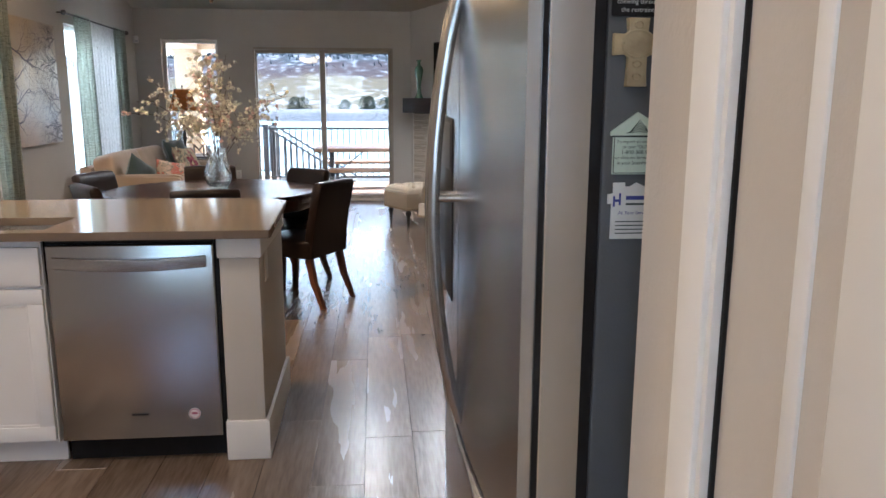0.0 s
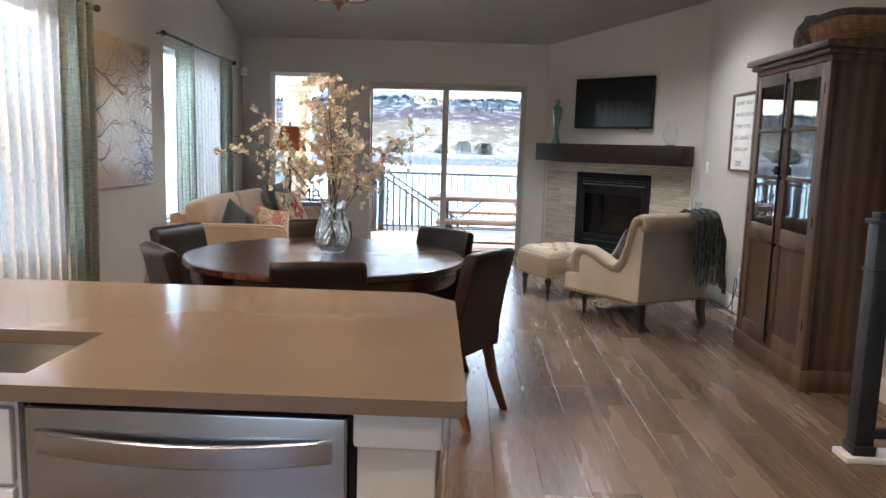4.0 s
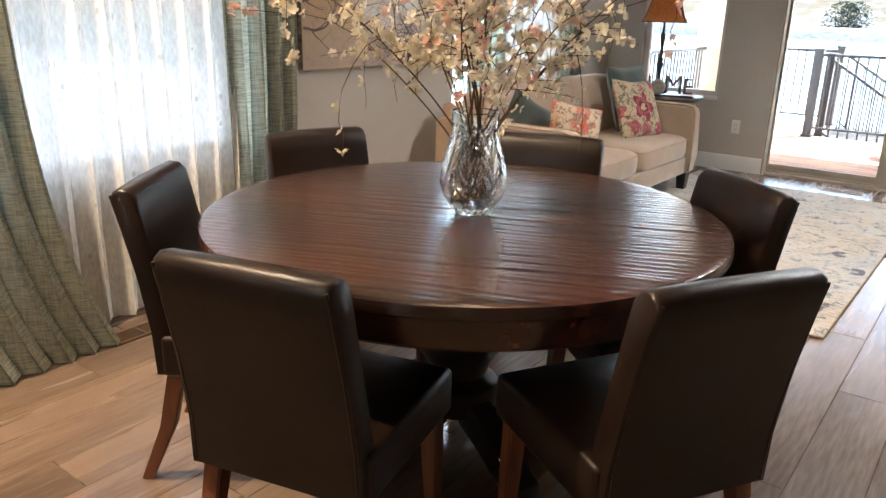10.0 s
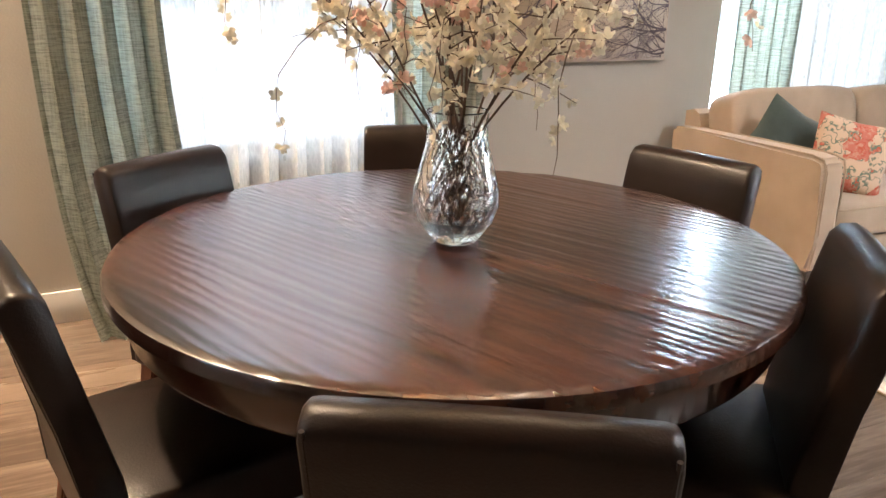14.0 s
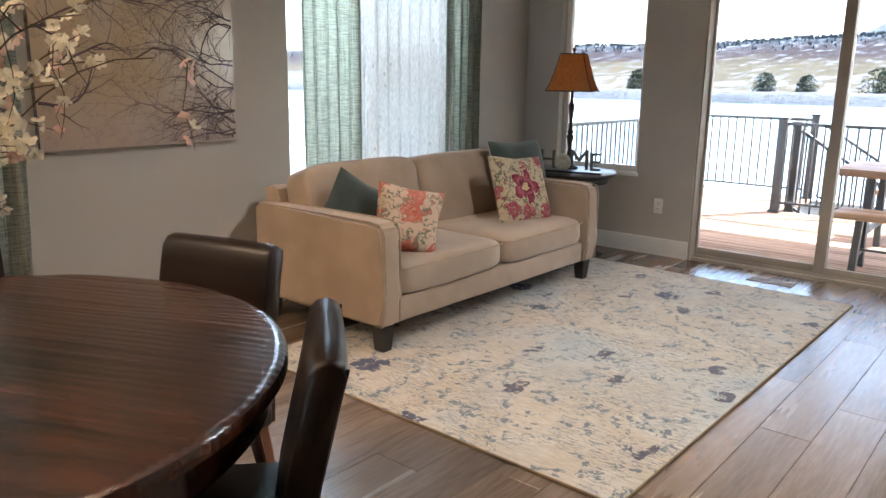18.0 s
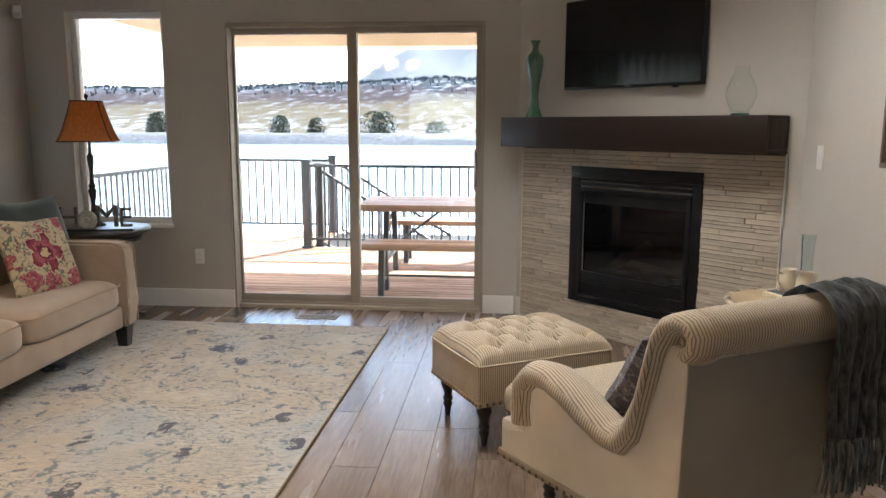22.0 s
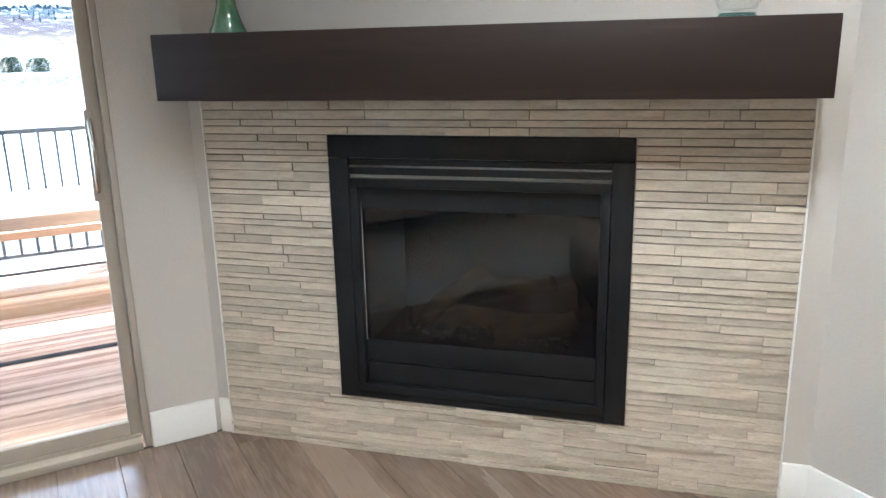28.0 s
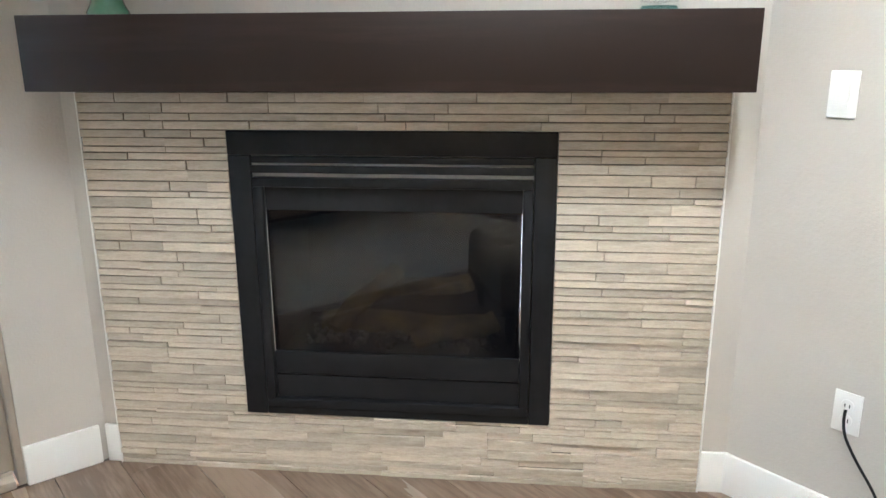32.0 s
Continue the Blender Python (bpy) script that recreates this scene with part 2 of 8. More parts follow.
M = {
    "wall": surf("wall_paint", (0.50, 0.46, 0.405), (0.47, 0.432, 0.38), 1.5, 0.75, bump=0.35, bscale=110, speck=0.08),
    "ceiling": surf("ceiling_paint", (0.68, 0.635, 0.565), (0.65, 0.605, 0.54), 1.5, 0.85, bump=0.3, bscale=90, speck=0.08),
    "trim": surf("trim_paint", (0.78, 0.76, 0.72), (0.74, 0.72, 0.68), 3, 0.4, bump=0.04, bscale=40, speck=0.05),
    "frame": surf("door_frame_tan", (0.40, 0.34, 0.27), (0.36, 0.31, 0.25), 4, 0.45, bump=0.05, speck=0.05),
    "floor": wood("floor_plank", (0.118, 0.081, 0.057), (0.222, 0.160, 0.115), 1.8, 0.10, 0.25, 0.12, 0.10, fine=0.6, wave=0.0, spec=0.75, fine_relief=True),
    "joint": surf("floor_joint", (0.045, 0.032, 0.022), None, 8, 0.7),
    "glass": glass("clear_glass"),
    "black": surf("black_metal", (0.008, 0.008, 0.009), (0.013, 0.013, 0.014), 10, 0.36, bump=0.03, spec=0.22),
    "dark": surf("dark_void", (0.01, 0.01, 0.01), None, 5, 0.9),
    "stone": surf("strip_stone", (0.56, 0.485, 0.385), (0.385, 0.32, 0.245), 9, 0.6, bump=0.4, bscale=70, stretch=(1, 1, 5), vary=0.17, speck=0.3),
    "grout": surf("grout", (0.11, 0.09, 0.075), None, 20, 0.9),
    "mantel": wood("mantel_wood", (0.018, 0.0105, 0.008), (0.04, 0.024, 0.018), 1.4, 0.1, 0.48, 0.0, 0.1, axis=0, spec=0.22),
    "leather": surf("dark_leather", (0.0125, 0.0070, 0.0050), (0.021, 0.0116, 0.0082), 5, 0.27, bump=0.18, bscale=220, speck=0.2, rough2=0.4, spec=0.28),
    "table": wood("table_wood", (0.016, 0.0055, 0.0032), (0.066, 0.0215, 0.011), 2.6, 0.06, 0.24, 0.0, 0.5, axis=0, coat=0.6, spec=0.5),
    "leg": wood("chair_leg_wood", (0.10, 0.032, 0.014), (0.20, 0.07, 0.03), 3.0, 0.1, 0.35, 0.05, 0.1, axis=2),
    "quartz": surf("quartz", (0.20, 0.147, 0.104), (0.175, 0.13, 0.092), 3.5, 0.10, bump=0.004, bscale=150, speck=0.3, rough2=0.15),
    "cabinet": surf("cabinet_paint", (0.80, 0.78, 0.76), (0.76, 0.74, 0.71), 2, 0.38, bump=0.03, speck=0.05),
    "island": surf("island_paint", (0.55, 0.51, 0.45), (0.51, 0.47, 0.41), 2, 0.6, bump=0.1, bscale=120, speck=0.06),
    "steel": surf("brushed_steel", (0.46, 0.46, 0.46), (0.40, 0.40, 0.405), 1.5, 0.2, 1.0, speck=0.03, rough2=0.31),
    "chrome": surf("nickel", (0.62, 0.58, 0.53), (0.55, 0.52, 0.48), 4, 0.2, 1.0, speck=0.1),
    "greyside": surf("fridge_side", (0.075, 0.078, 0.082), (0.065, 0.068, 0.07), 3, 0.5, bump=0.1, bscale=300, speck=0.1),
    "sofa": surf("sofa_microfibre", (0.41, 0.305, 0.22), (0.325, 0.238, 0.168), 3.5, 0.9, bump=0.2, bscale=260, speck=0.2, sheen=0.25),
    "cream": surf("cream_cloth", (0.66, 0.59, 0.48), (0.6, 0.53, 0.43), 4, 0.9, bump=0.25, bscale=300, sheen=0.15, speck=0.15),
    "hutch": wood("hutch_wood", (0.055, 0.031, 0.018), (0.145, 0.088, 0.051), 2.2, 0.12, 0.5, 0.08, 0.35, axis=2),
    "tv": surf("tv_screen", (0.006, 0.006, 0.007), None, 4, 0.06, spec=0.6, rough2=0.09),
    "deck": wood("deck_board", (0.24, 0.14, 0.09), (0.56, 0.38, 0.27), 2.0, 0.12, 0.8, 0.14, 0.3, axis=0, spec=0.2),
    "rail": surf("rail_metal", (0.045, 0.047, 0.05), (0.055, 0.057, 0.06), 6, 0.45, bump=0.05),
    "picnic": wood("picnic_wood", (0.27, 0.15, 0.085), (0.5, 0.31, 0.19), 2.0, 0.12, 0.5, 0.1, 0.3, axis=0),
    "soffit": surf("porch_ceiling", (0.55, 0.42, 0.27), (0.50, 0.38, 0.24), 2, 0.8, bump=0.1),
}


# hewn ridges across the table's boards
N_, L_ = links(M["table"])
ridge, field = N_.new("ShaderNodeTexWave"), N_.new("ShaderNodeMapping")
ridge.bands_direction, ridge.inputs["Scale"].default_value = "Y", 11
ridge.inputs["Distortion"].default_value, ridge.inputs["Detail"].default_value, ridge.inputs["Detail Scale"].default_value = 8.5, 3.5, 0.7
field.inputs["Scale"].default_value = (0.22, 1, 1)
L_.new([n for n in N_ if n.type == "TEX_COORD"][0].outputs["Object"], field.inputs["Vector"])
L_.new(field.outputs["Vector"], ridge.inputs["Vector"])
hew = [n for n in N_ if n.type == "BUMP"][0]
both = N_.new("ShaderNodeMath")
both.operation = "MULTIPLY_ADD"
both.inputs[1].default_value = 0.5
L_.new(ridge.outputs["Fac"], both.inputs[0]), L_.new(hew.inputs["Height"].links[0].from_socket, both.inputs[2])
L_.new(both.outputs[0], hew.inputs["Height"])
top_ = N_["Principled BSDF"]
L_.new(hew.outputs["Normal"], top_.inputs["Coat Normal"])
top_.inputs["Coat Roughness"].default_value = 0.2

# ---- builders ----
def thing(name, label, category, m=None, group="", kind=""):
    e = new(name)
    if m is not None:
        e.matrix_basis = m
    return tagged(e, label, category, group, kind)


def mesh_of(name, bm, material, smooth=True, angle=40):
    me = bpy.data.meshes.new(name)
    bmesh.ops.recalc_face_normals(bm, faces=bm.faces)
    bm.to_mesh(me)
    bm.free()
    for mt in (material if isinstance(material, (list, tuple)) else [material]):
        me.materials.append(mt)
    if smooth:
        me.shade_smooth()
        me.set_sharp_from_angle(angle=radians(angle))
    return me


def part(name, bm, material, parent=None, label="", m=None, smooth=True, angle=40):
    ob = new(name, mesh_of(name, bm, material, smooth, angle))
    ob.parent = parent
    if m is not None:
        ob.matrix_basis = m
    if label:
        ob["label"] = label
    return ob


def solo(name, bm, material, label, category, m=None, group="", kind="", angle=40):
    return tagged(part(name, bm, material, None, "", m, True, angle), label, category, group, kind)


def structure(name, bm, material, label="", m=None):
    return tagged(part(name, bm, material, None, "", m), label or name.replace("_", " "), name.split("_")[0], "", "structure")


def box(x0, x1, y0, y1, z0, z1, bevel=0.0, seg=2, bm=None):
    own = bm is None or bevel
    b = bmesh.new() if own else bm
    v = [b.verts.new(p) for p in ((x0, y0, z0), (x1, y0, z0), (x1, y1, z0), (x0, y1, z0), (x0, y0, z1), (x1, y0, z1), (x1, y1, z1), (x0, y1, z1))]
    for f in ((0, 3, 2, 1), (4, 5, 6, 7), (0, 1, 5, 4), (1, 2, 6, 5), (2, 3, 7, 6), (3, 0, 4, 7)):
        b.faces.new([v[i] for i in f])
    if bevel:
        bmesh.ops.bevel(b, geom=b.edges[:], offset=bevel, segments=seg, profile=0.5, affect="EDGES")
    if own and bm is not None:
        return join(bm, b)
    return b


def join(a, b, m=None):
    """Adds bmesh b to bmesh a."""
    if m is not None:
        b.transform(m)
    t = bpy.data.meshes.new("tmp")
    b.to_mesh(t)
    b.free()
    a.from_mesh(t)
    bpy.data.meshes.remove(t)
    return a


def lathe(profile, n=32, bm=None):
    """Turns (radius, height) pairs round the z axis."""
    b = bm or bmesh.new()
    rings = []
    for r, z in profile:
        if r < 1e-5:
            rings.append([b.verts.new((0, 0, z))])
        else:
            rings.append([b.verts.new((r * math.cos(2 * math.pi * i / n), r * math.sin(2 * math.pi * i / n), z)) for i in range(n)])
    for a, c in zip(rings, rings[1:]):
        for i in range(n):
            j = (i + 1) % n
            q = [a[i % len(a)], a[j % len(a)], c[j % len(c)], c[i % len(c)]]
            q = [v for k, v in enumerate(q) if v not in q[:k]]
            if len(q) > 2:
                b.faces.new(q)
    return b


def tube(points, radius, n=8, bm=None, taper=None):
    """A round bar along points; taper: the end's share of the radius."""
    b = bm or bmesh.new()
    pts = [Vector(p) for p in points]
    rings, up = [], Vector((0.13, 0.21, 0.97))
    for i, p in enumerate(pts):
        d = (pts[min(i + 1, len(pts) - 1)] - pts[max(i - 1, 0)]).normalized()
        u = d.cross(up)
        u = u.normalized() if u.length > 1e-3 else d.cross(Vector((1, 0, 0))).normalized()
        w = d.cross(u)
        r = radius * (1 if taper is None else 1 + (taper - 1) * i / max(1, len(pts) - 1))
        rings.append([b.verts.new(p + r * (math.cos(2 * math.pi * k / n) * u + math.sin(2 * math.pi * k / n) * w)) for k in range(n)])
    for a, c in zip(rings, rings[1:]):
        for k in range(n):
            b.faces.new((a[k], a[(k + 1) % n], c[(k + 1) % n], c[k]))
    b.faces.new(rings[0])
    b.faces.new(rings[-1])
    return b


def extrude_outline(pts, z0, z1, bevel=0.0, seg=2):
    """A prism over an outline of (x, y)."""
    b = bmesh.new()
    lo = [b.verts.new((x, y, z0)) for x, y in pts]
    hi = [b.verts.new((x, y, z1)) for x, y in pts]
    n = len(pts)
    b.faces.new(lo), b.faces.new(hi)
    for i in range(n):
        b.faces.new((lo[i], lo[(i + 1) % n], hi[(i + 1) % n], hi[i]))
    if bevel:
        bmesh.ops.bevel(b, geom=[e for e in b.edges], offset=bevel, segments=seg, profile=0.5, affect="EDGES")
    return b


def loft(sections, close=True):
    """Joins closed rings of points of equal count."""
    b = bmesh.new()
    rings = [[b.verts.new(p) for p in s] for s in sections]
    n = len(rings[0])
    for a, c in zip(rings, rings[1:]):
        for k in range(n):
            b.faces.new((a[k], a[(k + 1) % n], c[(k + 1) % n], c[k]))
    if close:
        b.faces.new(rings[0]), b.faces.new(rings[-1])
    return b


def rounded(w, h, r, n=5):
    """A rounded rectangle's outline round the origin."""
    out = []
    for cx, cy, a in ((w / 2 - r, h / 2 - r, 0), (-w / 2 + r, h / 2 - r, 90), (-w / 2 + r, -h / 2 + r, 180), (w / 2 - r, -h / 2 + r, 270)):
        for i in range(n + 1):
            t = radians(a + 90 * i / n)
            out.append((cx + r * math.cos(t), cy + r * math.sin(t)))
    return out


def puff(w, d, h, e=0.35, n=14, crown=0.0):
    """A soft cushion: a super-ellipsoid w x d x h round the origin."""
    b = bmesh.new()
    sg = lambda v, p: math.copysign(abs(v) ** p, v)
    rings = []
    for i in range(n + 1):
        v = -math.pi / 2 + math.pi * i / n
        if i in (0, n):
            rings.append([b.verts.new((0, 0, math.copysign(h / 2, v)))])
            continue
        row = []
        for k in range(2 * n):
            u = 2 * math.pi * k / (2 * n)
            row.append(b.verts.new((w / 2 * sg(math.cos(v), e) * sg(math.cos(u), e), d / 2 * sg(math.cos(v), e) * sg(math.sin(u), e), h / 2 * sg(math.sin(v), e + crown))))
        rings.append(row)
    for a, c in zip(rings, rings[1:]):
        for k in range(2 * n):
            q = [a[k % len(a)], a[(k + 1) % (2 * n) % len(a)], c[(k + 1) % (2 * n) % len(c)], c[k % len(c)]]
            q = [x for j, x in enumerate(q) if x not in q[:j]]
            b.faces.new(q)
    return b


def holed_wall(length, height, holes, thick):
    """A wall in its own frame: x along it, y from 0 (room side) to -thick, with openings (x0, x1, z0, z1)."""
    b = bmesh.new()
    xs = sorted({0.0, length, *[h[0] for h in holes], *[h[1] for h in holes]})
    for x0, x1 in zip(xs, xs[1:]):
        cut = sorted((h[2], h[3]) for h in holes if h[0] <= x0 + 1e-6 and h[1] >= x1 - 1e-6)
        z = 0.0
        for a, c in cut:
            if a > z + 1e-4:
                box(x0, x1, -thick, 0, z, a, bm=b)
            z = c
        if height > z:
            box(x0, x1, -thick, 0, z, height, bm=b)
    bmesh.ops.remove_doubles(b, verts=b.verts, dist=1e-4)
    return b

# ---- the large structure ----
YW = 10.8            # where the left wall and the chimney wall are measured from
YN = 10.842          # far wall, room side
XR = 2.56            # wall beside the cabinet
ZC = 2.58            # height of the far wall
LEFT = pose(-2.51, YW, 0, 0, 0, -87.6)      # left wall: x along it towards the kitchen, y into the room
FIRE = pose(1.18, YW, 0, 0, 0, -45)         # corner wall: x along it, y away from the room
FLOOR = (-2.7, 3.6, -2.2, YN + 0.02)


def ceil_z(y):
    return ZC + 0.19 * (YW - y)


structure("floor", box(FLOOR[0], FLOOR[1], FLOOR[2], FLOOR[3], -0.3, -0.006), M["joint"], "dark base under the floor planks")
# ceiling: one slope that rises from the far wall
b = bmesh.new()
lo = [b.verts.new(p) for p in ((-2.8, YW + 0.3, ceil_z(YW + 0.3)), (3.7, YW + 0.3, ceil_z(YW + 0.3)), (3.7, 4.6, ceil_z(4.6)), (-2.8, 4.6, ceil_z(4.6)), (3.7, -2.3, ceil_z(4.6)), (-2.8, -2.3, ceil_z(4.6)))]
b.faces.new((lo[0], lo[1], lo[2], lo[3])), b.faces.new((lo[3], lo[2], lo[4], lo[5]))
bmesh.ops.solidify(b, geom=b.faces[:], thickness=-0.15)
structure("ceiling", b, M["ceiling"], "sloping painted ceiling")
HI = 4.2
# unseen slab added above the ceiling to keep leaking sun off it
b = bmesh.new()
ro = [b.verts.new((x, y, ceil_z(max(y, 4.6)) + 0.3)) for y in (YW + 0.2, 4.6, -2.9) for x in (-3.1, 4.2)]
b.faces.new((ro[0], ro[1], ro[3], ro[2])), b.faces.new((ro[2], ro[3], ro[5], ro[4]))
bmesh.ops.solidify(b, geom=b.faces[:], thickness=-0.2)
structure("roof", b, M["dark"], "unseen dark slab above the ceiling, added to block the sun")
# far wall with window and sliding door; its own x starts at the left corner
X0 = -2.51
WIN = (-2.18 - X0, -1.445 - X0, 0.625, 2.18)
SLD = (-0.985 - X0, 0.89 - X0, 0.0, 2.09)
structure("wall_north", holed_wall(3.69, ZC + 0.25, [WIN, SLD], 0.16), M["wall"], "taupe textured far wall", pose(X0, YN, 0) @ Matrix.Diagonal((1, -1, 1, 1)))
# left wall with two windows
W1 = (4.42, 5.72, 0.62, 2.12)
W2 = (1.0, 2.62, 0.62, 2.12)
structure("wall_west", holed_wall(13.4, HI, [(W2[0] + 0.2, W2[1] + 0.2, *W2[2:]), (W1[0] + 0.2, W1[1] + 0.2, *W1[2:])], 0.16), M["wall"], "taupe textured wall with two windows", LEFT @ pose(-0.2, 0, 0))
# corner wall of the fireplace, right wall, kitchen walls
structure("wall_corner", holed_wall(2.08, HI, [(0.64, 1.404, 0.40, 0.90)], 0.16), M["wall"], "taupe chimney wall across the corner", FIRE @ pose(-0.09, 0, 0) @ Matrix.Diagonal((1, -1, 1, 1)))
structure("wall_east", box(XR, XR + 0.16, 5.3, 9.5, 0, HI), M["wall"], "pale taupe side wall")
structure("wall_stair", box(3.5, 3.66, -2.2, 5.3, 0, HI), M["wall"], "plain stairwell wall")
structure("wall_stair_end", box(XR, 3.66, 5.3, 5.46, 0, HI), M["wall"], "plain stairwell end wall")
structure("wall_pantry", box(0.85, 0.97, -2.2, 1.07, 0, HI), M["wall"], "textured taupe wall end beside the refrigerator")
structure("wall_kitchen", box(1.62, 1.74, 0.95, 3.0, 0, HI), M["wall"], "plain kitchen wall behind the refrigerator")
structure("wall_south", holed_wall(6.36, HI, [W3, W4], 0.16), M["wall"], "plain back wall of the kitchen", SOUTH)

# ---- openings: windows, sliding door, trims ----
def frame_ring(x0, x1, z0, z1, w, d0, d1, bevel=0.004):
    """A rectangular frame in the xz plane, w wide, from y=d0 to d1."""
    b = box(x0, x1, d0, d1, z1 - w, z1, bevel)
    box(x0, x1, d0, d1, z0, z0 + w, bevel, bm=b)
    box(x0, x0 + w, d0, d1, z0 + w, z1 - w, bevel, bm=b)
    box(x1 - w, x1, d0, d1, z0 + w, z1 - w, bevel, bm=b)
    return b


def pane(x0, x1, z0, z1, y, parent, name="pane"):
    p = part(name, box(x0, x1, y, y + 0.006, z0, z1), M["glass"], parent, smooth=False)
    p.visible_shadow = False
    return p


def window(name, hole, m, label, mull=None, bar=None):
    x0, x1, z0, z1 = hole
    w = thing(name, label, "window", m, kind="structure")
    part("window_frame", frame_ring(x0, x1, z0, z1, 0.045, 0.07, 0.13), M["trim"], w)
    part("window_sill", box(x0 - 0.01, x1 + 0.01, -0.012, 0.07, z0 - 0.025, z0 + 0.004, 0.005), M["trim"], w)
    if bar:
        part("meeting_rail", box(x0 + 0.045, x1 - 0.045, 0.075, 0.12, bar - 0.025, bar + 0.025, 0.004), M["trim"], w)
    if mull:
        part("mullion", box(mull - 0.03, mull + 0.03, 0.075, 0.12, z0 + 0.045, z1 - 0.045, 0.004), M["trim"], w)
    pane(x0 + 0.04, x1 - 0.04, z0 + 0.04, z1 - 0.04, 0.1, w)
    return w


FLIP = Matrix.Diagonal((1, -1, 1, 1))
window("window_1", W1, LEFT @ FLIP, "white double-hung window behind sheer curtains", bar=1.37)
window("window_2", W2, LEFT @ FLIP, "white double-hung window behind sheer curtains", mull=(W2[0] + W2[1]) / 2)
# the next two windows are added, only to hold the south fill lamps
window("window_3", W3, SOUTH @ FLIP, "unseen white window added for kitchen fill light")
window("window_4", W4, SOUTH @ FLIP, "unseen white window added for hall fill light")
window("window_5", WIN, pose(X0, YN, 0), "tall clear window beside the sliding door")

# sliding door
door = thing("door_1", "closed tan-framed sliding glass patio door", "door", pose(0, YN, 0), kind="structure")
DX0, DX1, DZ = -0.985, 0.89, 2.09
b = box(DX0, DX0 + 0.014, 0.006, 0.16, 0, DZ, 0.003)
box(DX1 - 0.022, DX1, 0.006, 0.16, 0, DZ, 0.003, bm=b)
box(DX0 + 0.014, DX1 - 0.022, 0.006, 0.16, DZ - 0.03, DZ, 0.003, bm=b)
part("door_frame", b, M["frame"], door)
b = box(DX0 + 0.03, DX1 - 0.03, 0.0, 0.17, -0.004, 0.025, 0.004)
for y in (0.045, 0.085, 0.125):
    box(DX0 + 0.03, DX1 - 0.03, y, y + 0.008, 0.025, 0.038, bm=b)
part("threshold", b, M["frame"], door, "grooved tan threshold")
for nm, x0, x1, y, wa, wb in (("fixed_panel", DX0 + 0.014, -0.035, 0.105, 0.016, 0.06), ("sliding_panel", -0.106, DX1 - 0.022, 0.055, 0.072, 0.042)):
    b = box(x0, x0 + wa, y, y + 0.04, 0.03, DZ - 0.03, 0.004)
    box(x1 - wb, x1, y, y + 0.04, 0.03, DZ - 0.03, 0.004, bm=b)
    box(x0 + wa, x1 - wb, y + 0.001, y + 0.039, DZ - 0.072, DZ - 0.03, 0.004, bm=b)
    box(x0 + wa, x1 - wb, y + 0.001, y + 0.039, 0.03, 0.088, 0.004, bm=b)
    p = part(nm, b, M["frame"], door)
    pane(x0 + wa - 0.004, x1 - wb + 0.004, 0.084, DZ - 0.068, y + 0.017, p, "glass_pane")
hp = []
for i in range(13):
    t = i / 12
    hp.append((DX1 - 0.06, 0.055 - 0.045 * math.sin(math.pi * t) - 0.004, 0.93 + 0.24 * t))
part("door_handle", tube(hp, 0.008, 10), M["chrome"], door, "curved pale metal pull handle")
part("handle_plate", box(DX1 - 0.075, DX1 - 0.045, 0.047, 0.0555, 0.9, 1.2, 0.003), M["frame"], door)

# trims: baseboards
BB = 0.135


def baseboard(name, x0, x1, m, y0=-0.014, y1=-0.0005):
    b = box(x0, x1, y0, y1, 0.0, BB, 0.003)
    return structure(name, b, M["trim"], "white painted baseboard", m)


baseboard("baseboard_north", 0.0, SLD[0] - 0.002, pose(X0, YN, 0))
baseboard("baseboard_north_2", SLD[1] + 0.002, 3.628, pose(X0, YN, 0))
baseboard("baseboard_west", -0.03, 13.0, LEFT @ FLIP)
baseboard("baseboard_corner", -0.052, -0.008, FIRE, -0.014)
baseboard("baseboard_corner_2", 1.875, 1.96, FIRE)
baseboard("baseboard_east", 0.0, 4.1, pose(XR, 9.42, 0, 0, 0, -90))


# wall fittings
def plate(name, label, m, kind="outlet"):
    """An outlet or switch plate; y towards the room is negative."""
    t = thing(name, label, kind, m)
    part("cover_plate", box(-0.036, 0.036, -0.006, 0, -0.058, 0.058, 0.003), M["trim"], t)
    if name == "light_switch":
        part("rocker", box(-0.016, 0.016, -0.009, -0.004, -0.033, 0.033, 0.002), M["trim"], t)
    else:
        for z in (0.021, -0.021):
            p = part("socket", lathe([(0, 0), (0.017, 0), (0.016, 0.002), (0, 0.002)], 20), M["trim"], t, m=pose(0, -0.0061, z, 90))
            for x in (-0.006, 0.006):
                part("slot", box(x - 0.0012, x + 0.0012, -0.005, 0.005, 0.0005, 0.0025), M["dark"], p)
    return t


plate("wall_outlet", "white duplex outlet on the far wall", pose(-1.245, YN, 0.387))
plate("wall_outlet", "white outlet with a black cord plugged in", pose(XR, 9.094, 0.398, 0, 0, -90))
plate("wall_outlet", "white outlet low on the wall beside the curtain", LEFT @ pose(6.61, 0, 0.33, 0, 0, 180))
plate("wall_outlet", "white outlet low on the side wall", pose(XR, 8.55, 0.398, 0, 0, -90))
plate("light_switch", "white fan control switch beside the fireplace", pose(XR, 9.21, 1.22, 0, 0, -90), "switch")
